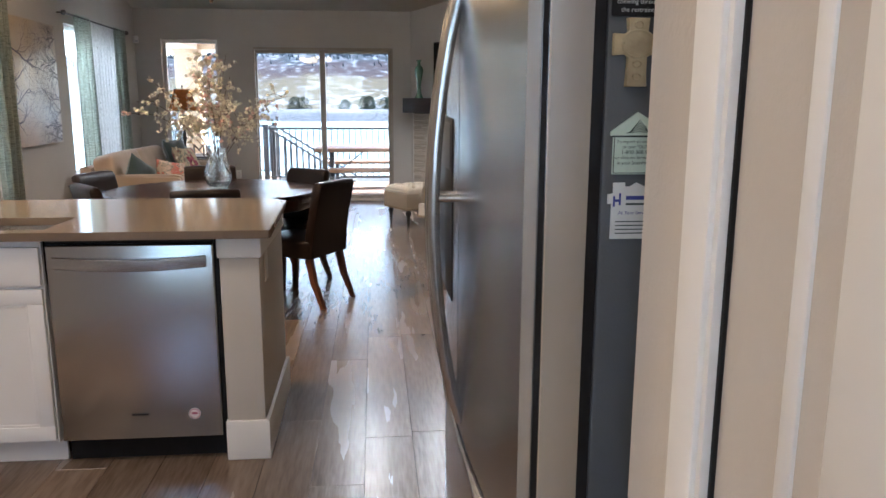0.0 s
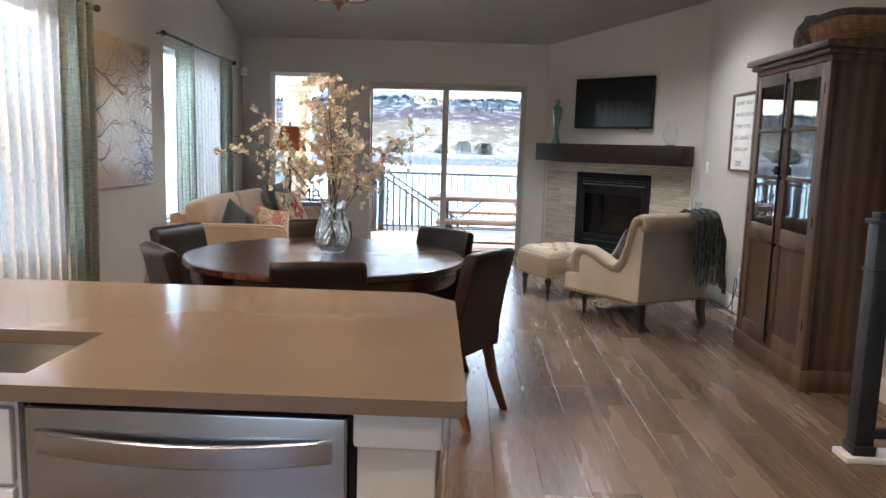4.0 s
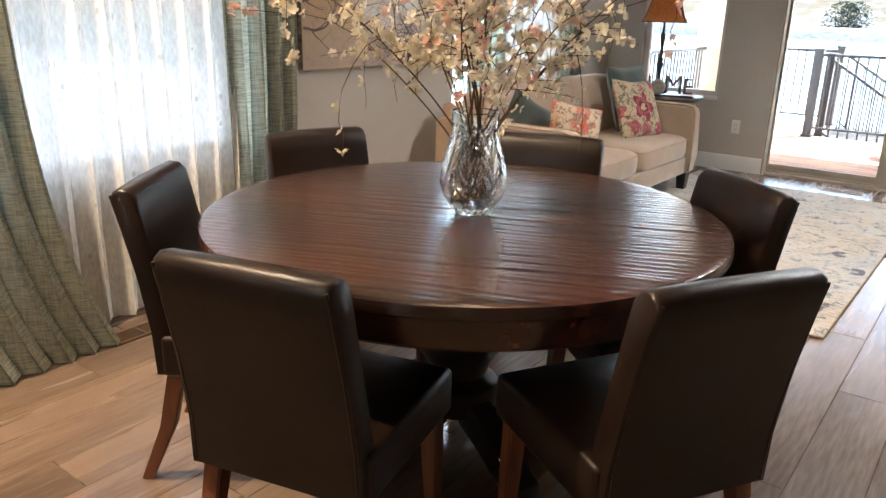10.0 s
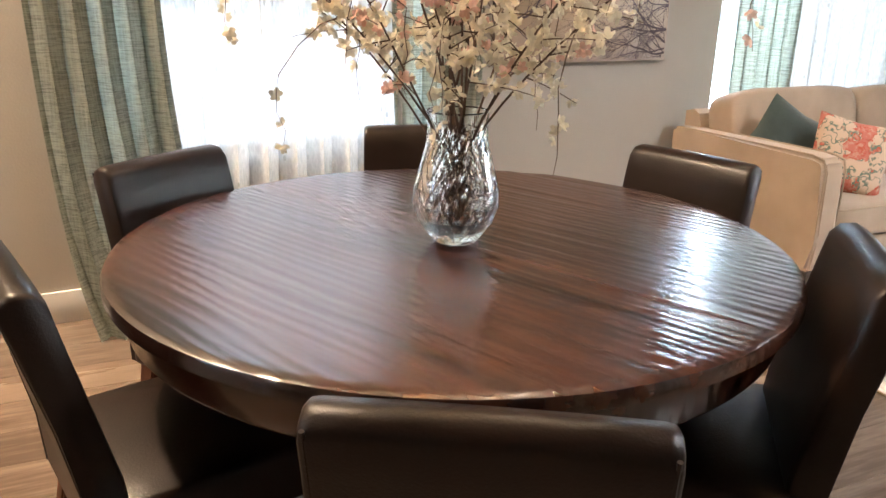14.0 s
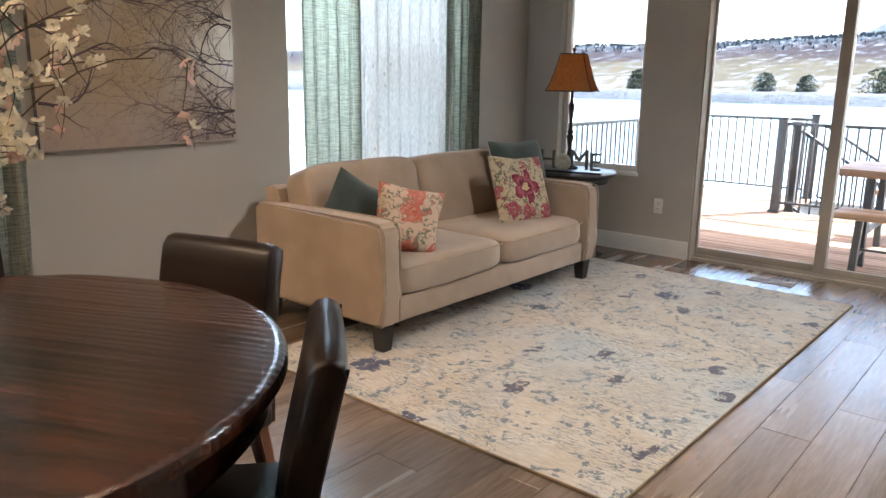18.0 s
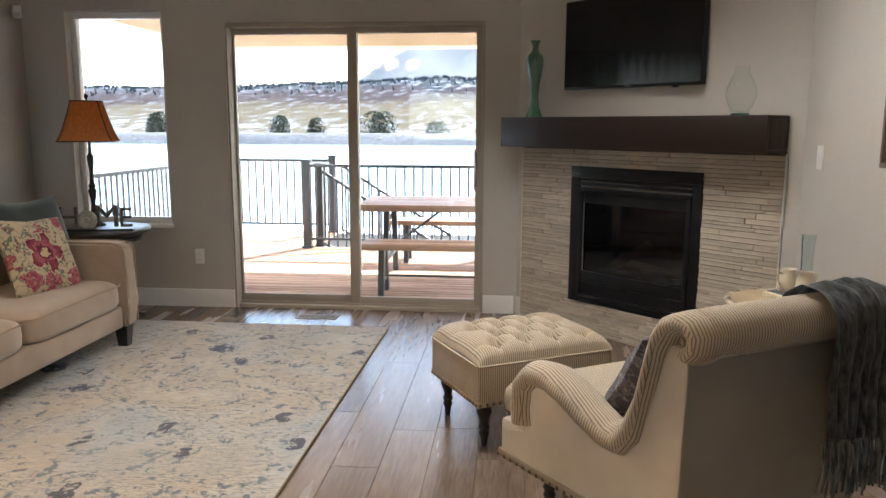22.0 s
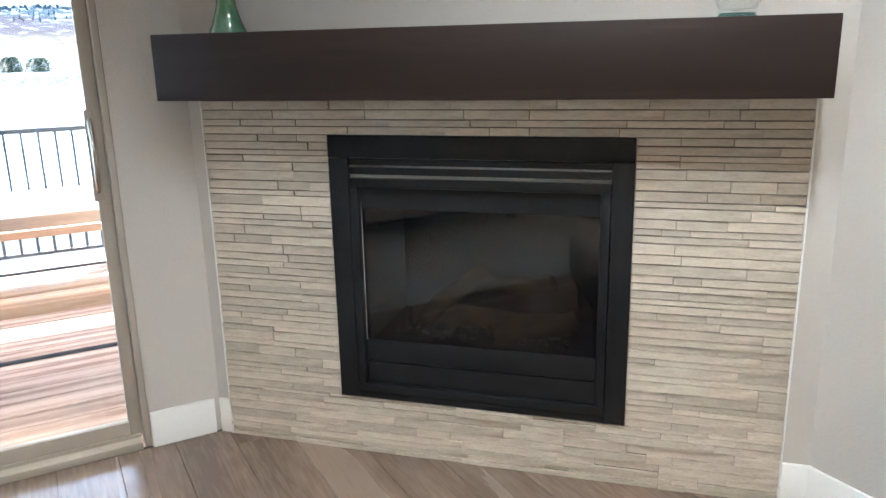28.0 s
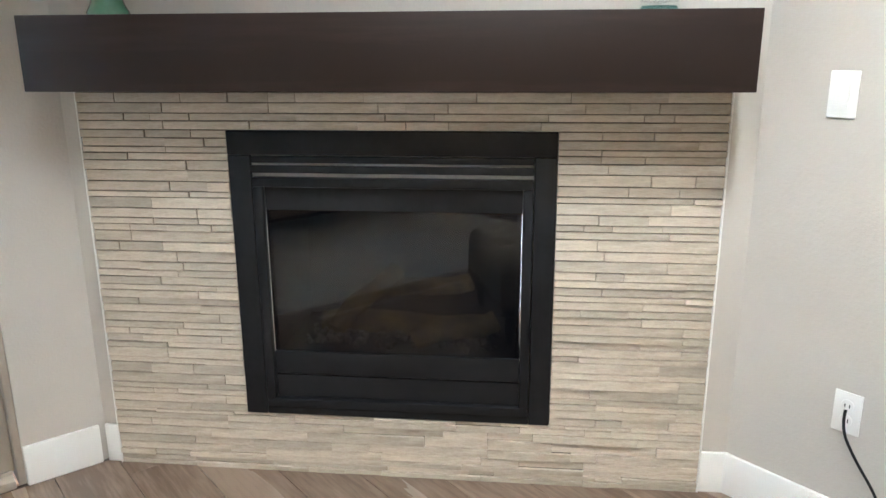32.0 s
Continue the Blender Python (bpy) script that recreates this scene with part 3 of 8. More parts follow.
part_cord = [(2.545, 9.094, 0.41), (2.52, 9.09, 0.37), (2.52, 9.05, 0.30), (2.535, 8.98, 0.2), (2.53, 8.93, 0.08), (2.51, 8.8, 0.012), (2.48, 8.5, 0.008), (2.5, 8.2, 0.008), (2.53, 8.15, 0.15), (2.545, 8.14, 0.3), (2.5, 8.1, 0.32), (2.49, 8.08, 0.02), (2.45, 7.9, 0.008), (2.3, 7.75, 0.008)]
cv = bpy.data.curves.new("power_cord", "CURVE")
cv.dimensions, cv.bevel_depth, cv.bevel_resolution = "3D", 0.004, 2
sp = cv.splines.new("NURBS")
sp.points.add(len(part_cord) - 1)
for p, c in zip(sp.points, part_cord):
    p.co = (*c, 1)
sp.use_endpoint_u, sp.order_u = True, 3
cv.materials.append(M["black"])
tagged(new("power_cord", cv), "black power cord trailing down the wall", "cord")


def vent(name, label, w, d, m, material, dark, nslat, kind="vent"):
    """A register: frame, slats across its width; its face looks to local +z."""
    t = thing(name, label, kind, m)
    part("backing", box(-w / 2 + 0.004, w / 2 - 0.004, -d / 2 + 0.004, d / 2 - 0.004, 0.0, 0.002), dark, t)
    b = box(-w / 2, w / 2, d / 2 - 0.018, d / 2, 0, 0.006, 0.0015)
    box(-w / 2, w / 2, -d / 2, -d / 2 + 0.018, 0, 0.006, 0.0015, bm=b)
    box(-w / 2, -w / 2 + 0.018, -d / 2 + 0.018, d / 2 - 0.018, 0, 0.006, 0.0015, bm=b)
    box(w / 2 - 0.018, w / 2, -d / 2 + 0.018, d / 2 - 0.018, 0, 0.006, 0.0015, bm=b)
    box(-0.008, 0.008, -d / 2 + 0.018, d / 2 - 0.018, 0.001, 0.0055, bm=b)
    part("frame", b, material, t)
    for i in range(nslat):
        x = -w / 2 + 0.018 + (w - 0.036) * (i + 0.5) / nslat
        part("slat", box(x - (w - 0.036) / nslat * 0.22, x + (w - 0.036) / nslat * 0.22, -d / 2 + 0.016, d / 2 - 0.016, 0.0015, 0.005), material, t)
    return t


vent("floor_vent", "tan metal floor register near the patio door", 0.3, 0.12, pose(-0.29, 10.6, 0), M["frame"], M["dark"], 22)
vent("floor_vent", "brown metal floor register under the window", 0.3, 0.12, pose(-2.06, 5.56, 0, 0, 0, -87.6), surf("bronze_vent", (0.16, 0.10, 0.06), None, 6, 0.4, 0.6), M["dark"], 22)
vent("wall_vent", "white return air grille low on the side wall", 0.3, 0.2, pose(XR, 8.03, 0.29) @ pose(0, 0, 0, 0, -90, 0) @ pose(0, 0, 0, 0, 0, 90), M["trim"], M["dark"], 14)
t = thing("motion_sensor", "small white alarm sensor in the corner", "sensor", pose(-2.46, 10.72, 2.16, 0, 0, 40))
part("housing", box(-0.03, 0.03, -0.03, 0.03, -0.045, 0.045, 0.012, 3), M["trim"], t)
part("lens", box(-0.02, 0.02, -0.033, -0.02, -0.035, -0.005, 0.005), surf("sensor_lens", (0.6, 0.6, 0.6), None, 3, 0.3), t)

# ---- special cloths ----
def node_mat(name, rough=0.9):
    m = bpy.data.materials.new(name)
    m.use_nodes = True
    N, L = links(m)
    N["Principled BSDF"].inputs["Roughness"].default_value = rough
    return m, N, L, N["Principled BSDF"]


def ramp_of(N, stops, interp="LINEAR"):
    r = N.new("ShaderNodeValToRGB")
    r.color_ramp.interpolation = interp
    while len(r.color_ramp.elements) < len(stops):
        r.color_ramp.elements.new(0.5)
    for e, (p, c) in zip(r.color_ramp.elements, stops):
        e.position, e.color = p, (*c, 1)
    return r


def mathn(N, L, op, a, b=None, c=None):
    n = N.new("ShaderNodeMath")
    n.operation = op
    for i, v in enumerate((a, b, c)):
        if v is None:
            continue
        if isinstance(v, (int, float)):
            n.inputs[i].default_value = v
        else:
            L.new(v, n.inputs[i])
    return n.outputs[0]


def mixc(N, L, fac, a, b):
    n = N.new("ShaderNodeMix")
    n.data_type = "RGBA"
    L.new(fac, n.inputs["Factor"])
    for k, v in (("A", a), ("B", b)):
        s = [i for i in n.inputs if i.name == k and i.type == "RGBA"][0]
        if isinstance(v, tuple):
            s.default_value = (*v, 1)
        else:
            L.new(v, s)
    return [o for o in n.outputs if o.type == "RGBA"][0]


def noise_of(N, L, vec, scale, detail=4.0, rough=0.55):
    n = N.new("ShaderNodeTexNoise")
    n.inputs["Scale"].default_value, n.inputs["Detail"].default_value, n.inputs["Roughness"].default_value = scale, detail, rough
    L.new(vec, n.inputs["Vector"])
    return n.outputs["Fac"]


def bumped(N, L, b, height, strength, dist=0.002):
    bp = N.new("ShaderNodeBump")
    bp.inputs["Strength"].default_value, bp.inputs["Distance"].default_value = strength, dist
    L.new(height, bp.inputs["Height"])
    L.new(bp.outputs["Normal"], b.inputs["Normal"])


def striped(name, gap=0.0098, base=(0.52, 0.44, 0.33), line=(0.13, 0.10, 0.085), warm=(0.55, 0.42, 0.27), axis=0, turn=True, along=False):
    """Ticking: a dark and a tan line on cream; on faces that look along x the lines count along y instead."""
    m, N, L, b = node_mat(name)
    tc = N.new("ShaderNodeTexCoord")
    sx, sn = N.new("ShaderNodeSeparateXYZ"), N.new("ShaderNodeSeparateXYZ")
    L.new(tc.outputs["Object"], sx.inputs[0]), L.new(tc.outputs["Normal"], sn.inputs[0])
    if axis == 0 and turn:
        side = mathn(N, L, "GREATER_THAN", mathn(N, L, "ABSOLUTE", sn.outputs[0]), 0.72)
        mx = N.new("ShaderNodeMix")
        L.new(side, mx.inputs["Factor"]), L.new(sx.outputs[0], mx.inputs["A"]), L.new(sx.outputs[1], mx.inputs["B"])
        u = mx.outputs[0]
    elif along:
        at = N.new("ShaderNodeAttribute")
        at.attribute_name = "across"
        u = at.outputs["Fac"]
    else:
        u = sx.outputs[axis]
    wob = noise_of(N, L, tc.outputs["Object"], 9, 2)
    u = mathn(N, L, "MULTIPLY_ADD", wob, 0.006, u)
    fr = mathn(N, L, "FRACT", mathn(N, L, "DIVIDE", u, gap))
    dark = mathn(N, L, "LESS_THAN", fr, 0.27)
    tan = mathn(N, L, "COMPARE", fr, 0.62, 0.16)
    n = noise_of(N, L, tc.outputs["Object"], 240, 3)
    bs = ramp_of(N, [(0.3, tuple(v * 0.86 for v in base)), (0.7, base)])
    L.new(n, bs.inputs["Fac"])
    col = mixc(N, L, mathn(N, L, "MULTIPLY", tan, 0.7), bs.outputs["Color"], warm)
    col = mixc(N, L, mathn(N, L, "MULTIPLY", dark, 0.88), col, line)
    L.new(col, b.inputs["Base Color"])
    bumped(N, L, b, n, 0.25)
    b.inputs["Sheen Weight"].default_value = 0.15
    return m


def floral(name, base, petals, leaf, scale=5.2, big=False):
    """Printed blossoms: large rings of ragged petals, small buds and vines on a pale ground."""
    m, N, L, b = node_mat(name)
    tc, vo, vb = N.new("ShaderNodeTexCoord"), N.new("ShaderNodeTexVoronoi"), N.new("ShaderNodeTexVoronoi")
    vo.inputs["Scale"].default_value, vo.inputs["Randomness"].default_value = scale, 0.55
    vb.inputs["Scale"].default_value = scale * 2.7
    ds = N.new("ShaderNodeVectorMath")
    ds.operation = "MULTIPLY_ADD"
    nz = N.new("ShaderNodeTexNoise")
    nz.inputs["Scale"].default_value, nz.inputs["Detail"].default_value = 30, 1.5
    L.new(tc.outputs["Object"], nz.inputs["Vector"])
    L.new(nz.outputs["Color"], ds.inputs[0])
    ds.inputs[1].default_value = (0.085, 0.085, 0.085)
    L.new(tc.outputs["Object"], ds.inputs[2])
    L.new(ds.outputs[0], vo.inputs["Vector"]), L.new(ds.outputs[0], vb.inputs["Vector"])
    wide = ramp_of(N, [(0.0, petals[2]), (0.08, petals[0]), (0.14, petals[1]), (0.21, petals[0]), (0.25, petals[1]), (0.35, petals[0]), (0.385, base)], "CONSTANT")
    L.new(vo.outputs["Distance"], wide.inputs["Fac"])
    bud = ramp_of(N, [(0.0, petals[1]), (0.13, petals[0]), (0.22, leaf), (0.31, base)], "CONSTANT")
    L.new(vb.outputs["Distance"], bud.inputs["Fac"])
    ground = bud.outputs["Color"]
    vines = mathn(N, L, "COMPARE", noise_of(N, L, tc.outputs["Object"], 15, 2), 0.5, 0.018)
    ground = mixc(N, L, vines, ground, leaf)
    col = mixc(N, L, mathn(N, L, "LESS_THAN", vo.outputs["Distance"], 0.385), ground, wide.outputs["Color"])
    fade = noise_of(N, L, tc.outputs["Object"], 55, 3)
    col = mixc(N, L, mathn(N, L, "MULTIPLY", mathn(N, L, "GREATER_THAN", fade, 0.56), 0.4), col, base)
    if big:
        sx = N.new("ShaderNodeSeparateXYZ")
        L.new(ds.outputs[0], sx.inputs[0])
        px, pz = mathn(N, L, "SUBTRACT", sx.outputs[0], 0.03), mathn(N, L, "SUBTRACT", sx.outputs[2], 0.045)
        rad = mathn(N, L, "SQRT", mathn(N, L, "ADD", mathn(N, L, "MULTIPLY", px, px), mathn(N, L, "MULTIPLY", pz, pz)))
        lobe = mathn(N, L, "ABSOLUTE", mathn(N, L, "COSINE", mathn(N, L, "MULTIPLY", mathn(N, L, "ARCTAN2", pz, px), 2.5)))
        edge = mathn(N, L, "SUBTRACT", rad, mathn(N, L, "MULTIPLY_ADD", lobe, 0.055, 0.065))
        bloom = ramp_of(N, [(0.0, (0.50, 0.36, 0.20)), (0.025, petals[2]), (0.045, petals[1]), (0.07, petals[0])], "CONSTANT")
        L.new(rad, bloom.inputs["Fac"])
        rim = mathn(N, L, "COMPARE", edge, -0.012, 0.005)
        fill = mixc(N, L, rim, bloom.outputs["Color"], petals[2])
        col = mixc(N, L, mathn(N, L, "LESS_THAN", edge, 0.012), col, base)
        col = mixc(N, L, mathn(N, L, "LESS_THAN", edge, 0.0), col, fill)
    L.new(col, b.inputs["Base Color"])
    bumped(N, L, b, noise_of(N, L, tc.outputs["Object"], 300, 2), 0.3)
    return m


def rug_mat():
    """Faded floral rug: streaked cream and tan ground, broken grey-green scrolls, small navy blossoms."""
    m, N, L, b = node_mat("rug_wool", 0.95)
    tc = N.new("ShaderNodeTexCoord")
    v = tc.outputs["Object"]
    n1, n3 = noise_of(N, L, v, 1.4, 3), noise_of(N, L, v, 4.5, 3)
    n2 = noise_of(N, L, v, 26, 4, 0.7)
    r = ramp_of(N, [(0.36, (0.68, 0.62, 0.54)), (0.48, (0.61, 0.52, 0.41)), (0.58, (0.66, 0.61, 0.54)), (0.68, (0.50, 0.54, 0.56))])
    L.new(n1, r.inputs["Fac"])
    col = r.outputs["Color"]
    mp = N.new("ShaderNodeMapping")
    mp.inputs["Scale"].default_value = (1, 4.5, 1)
    L.new(v, mp.inputs["Vector"])
    streak = noise_of(N, L, mp.outputs["Vector"], 16, 6, 0.75)
    rs = ramp_of(N, [(0.40, (0, 0, 0)), (0.62, (1, 1, 1))])
    L.new(streak, rs.inputs["Fac"])
    col = mixc(N, L, mathn(N, L, "MULTIPLY", rs.outputs["Color"], 0.7), col, (0.42, 0.35, 0.27))
    ds = N.new("ShaderNodeVectorMath")
    ds.operation = "MULTIPLY_ADD"
    nz = N.new("ShaderNodeTexNoise")
    nz.inputs["Scale"].default_value, nz.inputs["Detail"].default_value = 20, 4
    L.new(v, nz.inputs["Vector"])
    L.new(nz.outputs["Color"], ds.inputs[0])
    ds.inputs[1].default_value = (0.13, 0.13, 0.0)
    L.new(v, ds.inputs[2])
    sc = mathn(N, L, "PINGPONG", mathn(N, L, "MULTIPLY", noise_of(N, L, ds.outputs[0], 1.9, 0.5), 9.0), 0.5)
    broken = mathn(N, L, "MULTIPLY", mathn(N, L, "GREATER_THAN", n2, 0.535), mathn(N, L, "GREATER_THAN", n3, 0.41))
    scroll = mathn(N, L, "MULTIPLY", mathn(N, L, "LESS_THAN", sc, 0.17), broken)
    col = mixc(N, L, mathn(N, L, "MULTIPLY", scroll, 0.85), col, (0.11, 0.15, 0.19))
    fleck = mathn(N, L, "MULTIPLY", mathn(N, L, "GREATER_THAN", noise_of(N, L, mp.outputs["Vector"], 34, 3, 0.7), 0.565), mathn(N, L, "GREATER_THAN", noise_of(N, L, v, 3.3, 3), 0.46))
    col = mixc(N, L, mathn(N, L, "MULTIPLY", fleck, 0.75), col, (0.12, 0.155, 0.20))
    cool = ramp_of(N, [(0.5, (0, 0, 0)), (0.66, (1, 1, 1))])
    L.new(noise_of(N, L, v, 0.9, 2), cool.inputs["Fac"])
    col = mixc(N, L, mathn(N, L, "MULTIPLY", cool.outputs["Color"], 0.35), col, (0.38, 0.43, 0.46))
    for scale, wide, tone, amt, seed in ((2.3, 0.19, (0.025, 0.034, 0.10), 0.92, 0.0), (4.1, 0.17, (0.05, 0.045, 0.085), 0.88, 3.0)):
        sh = N.new("ShaderNodeMapping")
        sh.inputs["Location"].default_value, sh.inputs["Scale"].default_value = (seed, seed, 0), (1, 0.62 if seed else 1, 1)
        L.new(ds.outputs[0], sh.inputs["Vector"])
        vo = N.new("ShaderNodeTexVoronoi")
        vo.inputs["Scale"].default_value, vo.inputs["Randomness"].default_value = scale, 0.7
        L.new(sh.outputs["Vector"], vo.inputs["Vector"])
        dot = mathn(N, L, "MULTIPLY", mathn(N, L, "LESS_THAN", vo.outputs["Distance"], wide), mathn(N, L, "GREATER_THAN", n2, 0.42))
        if seed:
            dot = mathn(N, L, "MULTIPLY", dot, mathn(N, L, "GREATER_THAN", n3, 0.42))
        col = mixc(N, L, mathn(N, L, "MULTIPLY", dot, amt), col, tone)
    L.new(col, b.inputs["Base Color"])
    bumped(N, L, b, noise_of(N, L, v, 150, 4, 0.75), 0.9, 0.005)
    b.inputs["Sheen Weight"].default_value = 0.2
    return m


def art_mat():
    m, N, L, b = node_mat("painted_canvas", 0.3)
    b.inputs["Specular IOR Level"].default_value = 0.8
    b.inputs["Coat Weight"].default_value, b.inputs["Coat Roughness"].default_value = 0.5, 0.3
    tc = N.new("ShaderNodeTexCoord")
    v = tc.outputs["Object"]
    r = ramp_of(N, [(0.3, (0.50, 0.40, 0.29)), (0.5, (0.45, 0.33, 0.19)), (0.68, (0.50, 0.41, 0.31))])
    L.new(noise_of(N, L, v, 2.2, 4), r.inputs["Fac"])
    col = r.outputs["Color"]
    sx = N.new("ShaderNodeSeparateXYZ")
    L.new(v, sx.inputs[0])
    band = ramp_of(N, [(0.0, (1, 1, 1)), (0.30, (0.35, 0.35, 0.35)), (0.42, (0.0, 0.0, 0.0)), (0.62, (0.6, 0.6, 0.6)), (0.78, (0, 0, 0)), (1.0, (0.8, 0.8, 0.8))])
    L.new(mathn(N, L, "SUBTRACT", sx.outputs[2], 0.99), band.inputs["Fac"])
    twig = mathn(N, L, "MULTIPLY", mathn(N, L, "GREATER_THAN", noise_of(N, L, v, 30, 5, 0.75), 0.56), mathn(N, L, "GREATER_THAN", mathn(N, L, "ADD", mathn(N, L, "MULTIPLY", band.outputs["Color"], 0.3), noise_of(N, L, v, 5, 3)), 0.68))
    low = ramp_of(N, [(0.0, (1, 1, 1)), (0.32, (0, 0, 0))])
    L.new(mathn(N, L, "SUBTRACT", sx.outputs[2], 0.99), low.inputs["Fac"])
    col = mixc(N, L, mathn(N, L, "MULTIPLY", twig, 0.3), col, (0.14, 0.10, 0.13))
    col = mixc(N, L, mathn(N, L, "MULTIPLY", low.outputs["Color"], 0.35), col, (0.42, 0.36, 0.44))
    L.new(col, b.inputs["Base Color"])
    bumped(N, L, b, noise_of(N, L, v, 400, 2), 0.2, 0.001)
    return m


M["rug"] = rug_mat()
M["stripe"] = striped("ticking_stripe")
M["stripe_top"] = striped("ticking_top", turn=False)
M["floral"] = floral("floral_print", (0.46, 0.36, 0.235), ((0.22, 0.03, 0.05), (0.33, 0.08, 0.10), (0.13, 0.012, 0.03)), (0.13, 0.15, 0.11), 6.5, True)
M["coral"] = floral("coral_print", (0.52, 0.38, 0.28), ((0.42, 0.09, 0.05), (0.46, 0.14, 0.10), (0.30, 0.04, 0.07)), (0.14, 0.17, 0.13), 6.0)
M["teal"] = surf("green_velvet", (0.030, 0.045, 0.040), (0.05, 0.07, 0.062), 7, 0.85, bump=0.3, bscale=200, sheen=0.4)
M["piping"] = surf("welt_cord", (0.40, 0.30, 0.21), None, 9, 0.9, bump=0.3, bscale=300)
M["blackwood"] = surf("black_wood", (0.010, 0.009, 0.008), (0.018, 0.015, 0.013), 5, 0.3, bump=0.05)
M["band"] = surf("linen_band", (0.40, 0.32, 0.235), (0.35, 0.28, 0.20), 8, 0.9, bump=0.3, bscale=300, speck=0.15)
M["brass"] = surf("aged_brass", (0.22, 0.14, 0.07), (0.14, 0.09, 0.05), 20, 0.4, 1.0)


def soft(bm, amp, scale, seed=0.0):
    """Pushes vertices along their normals by smooth noise, for creases and sag."""
    bm.normal_update()
    for v in bm.verts:
        v.co += v.normal * amp * noise.noise(v.co * scale + Vector((seed, seed * 2, 3)))
    return bm


def cushion(w, h, d, seed=0):
    """A square throw pillow: pinched corners, full middle; lies in the xz plane, d thick."""
    b = bmesh.new()
    n = 16
    grid = {}
    for s in (1, -1):
        for i in range(n + 1):
            for k in range(n + 1):
                u, v = 2 * i / n - 1, 2 * k / n - 1
                full = max(0, (1 - u ** 4) * (1 - v ** 4)) ** 0.55
                pin = 1 - 0.09 * (1 - abs(u * v)) * max(abs(u), abs(v)) ** 3
                edge = i in (0, n) or k in (0, n)
                if edge and s == -1:
                    grid[(s, i, k)] = grid[(1, i, k)]
                    continue
                y = s * d / 2 * full * (1 + 0.12 * noise.noise((u * 2 + seed, v * 2, s)))
                grid[(s, i, k)] = b.verts.new((w / 2 * u * pin, y, h / 2 * v * pin))
        for i in range(n):
            for k in range(n):
                b.faces.new([grid[(s, i, k)], grid[(s, i + 1, k)], grid[(s, i + 1, k + 1)], grid[(s, i, k + 1)]])
    return b


# ---- dining ----
TC = (-0.553, 5.722)
tb = thing("dining_table", "round dark red-brown wooden pedestal dining table with an adzed top", "table", pose(*TC, 0, 0, 0, 24) @ Matrix.Diagonal((1, 1, 1.009, 1)))
R = 0.737
b = bmesh.new()
rings, NA = [], 120
ridge = lambda x, y: 0.0016 * math.sin(y * 120 + 2.4 * noise.noise((x * 1.5, y * 9, 0))) * (0.6 + 0.8 * noise.noise((x * 2, y * 5, 4)))
NR = 40
for i in range(NR + 1):
    r = (R - 0.012) * i / NR
    if i == 0:
        rings.append([b.verts.new((0, 0, 0.75))])
    else:
        rings.append([b.verts.new((r * math.cos(2 * math.pi * k / NA), r * math.sin(2 * math.pi * k / NA), 0.75 + ridge(r * math.cos(2 * math.pi * k / NA), r * math.sin(2 * math.pi * k / NA)))) for k in range(NA)])
for r, z in ((R - 0.004, 0.747), (R, 0.738), (R, 0.722), (R - 0.008, 0.716), (R - 0.03, 0.714), (0.0, 0.714)):
    rings.append([b.verts.new((r * math.cos(2 * math.pi * k / NA), r * math.sin(2 * math.pi * k / NA), z)) for k in range(NA)] if r else [b.verts.new((0, 0, z))])
for a, c in zip(rings, rings[1:]):
    for k in range(NA):
        q = [a[k % len(a)], a[(k + 1) % NA % len(a)], c[(k + 1) % NA % len(c)], c[k % len(c)]]
        b.faces.new([x for j, x in enumerate(q) if x not in q[:j]])
part("tabletop", b, M["table"], tb)
part("apron", lathe([(R - 0.05, 0.714), (R - 0.035, 0.71), (R - 0.035, 0.645), (R - 0.042, 0.635), (R - 0.07, 0.635), (R - 0.07, 0.714)], 96), M["table"], tb)
part("pedestal", lathe([(0.10, 0.714), (0.14, 0.70), (0.10, 0.66), (0.075, 0.60), (0.10, 0.56), (0.15, 0.50), (0.165, 0.44), (0.15, 0.36), (0.10, 0.29), (0.085, 0.25), (0.12, 0.22), (0.12, 0.14), (0, 0.14)], 40), M["blackwood"], tb)
for k in range(4):
    pts = [(0.06, 0.2), (0.16, 0.175), (0.27, 0.10), (0.34, 0.055), (0.37, 0.045), (0.37, 0.0), (0.29, 0.0), (0.24, 0.03), (0.15, 0.085), (0.06, 0.10)]
    fb = extrude_outline(pts, -0.04, 0.04, 0.008)
    fb.transform(pose(0, 0, 0, 90))
    part("foot", fb, M["blackwood"], tb, m=pose(0, 0, 0, 0, 0, 45 + 90 * k))


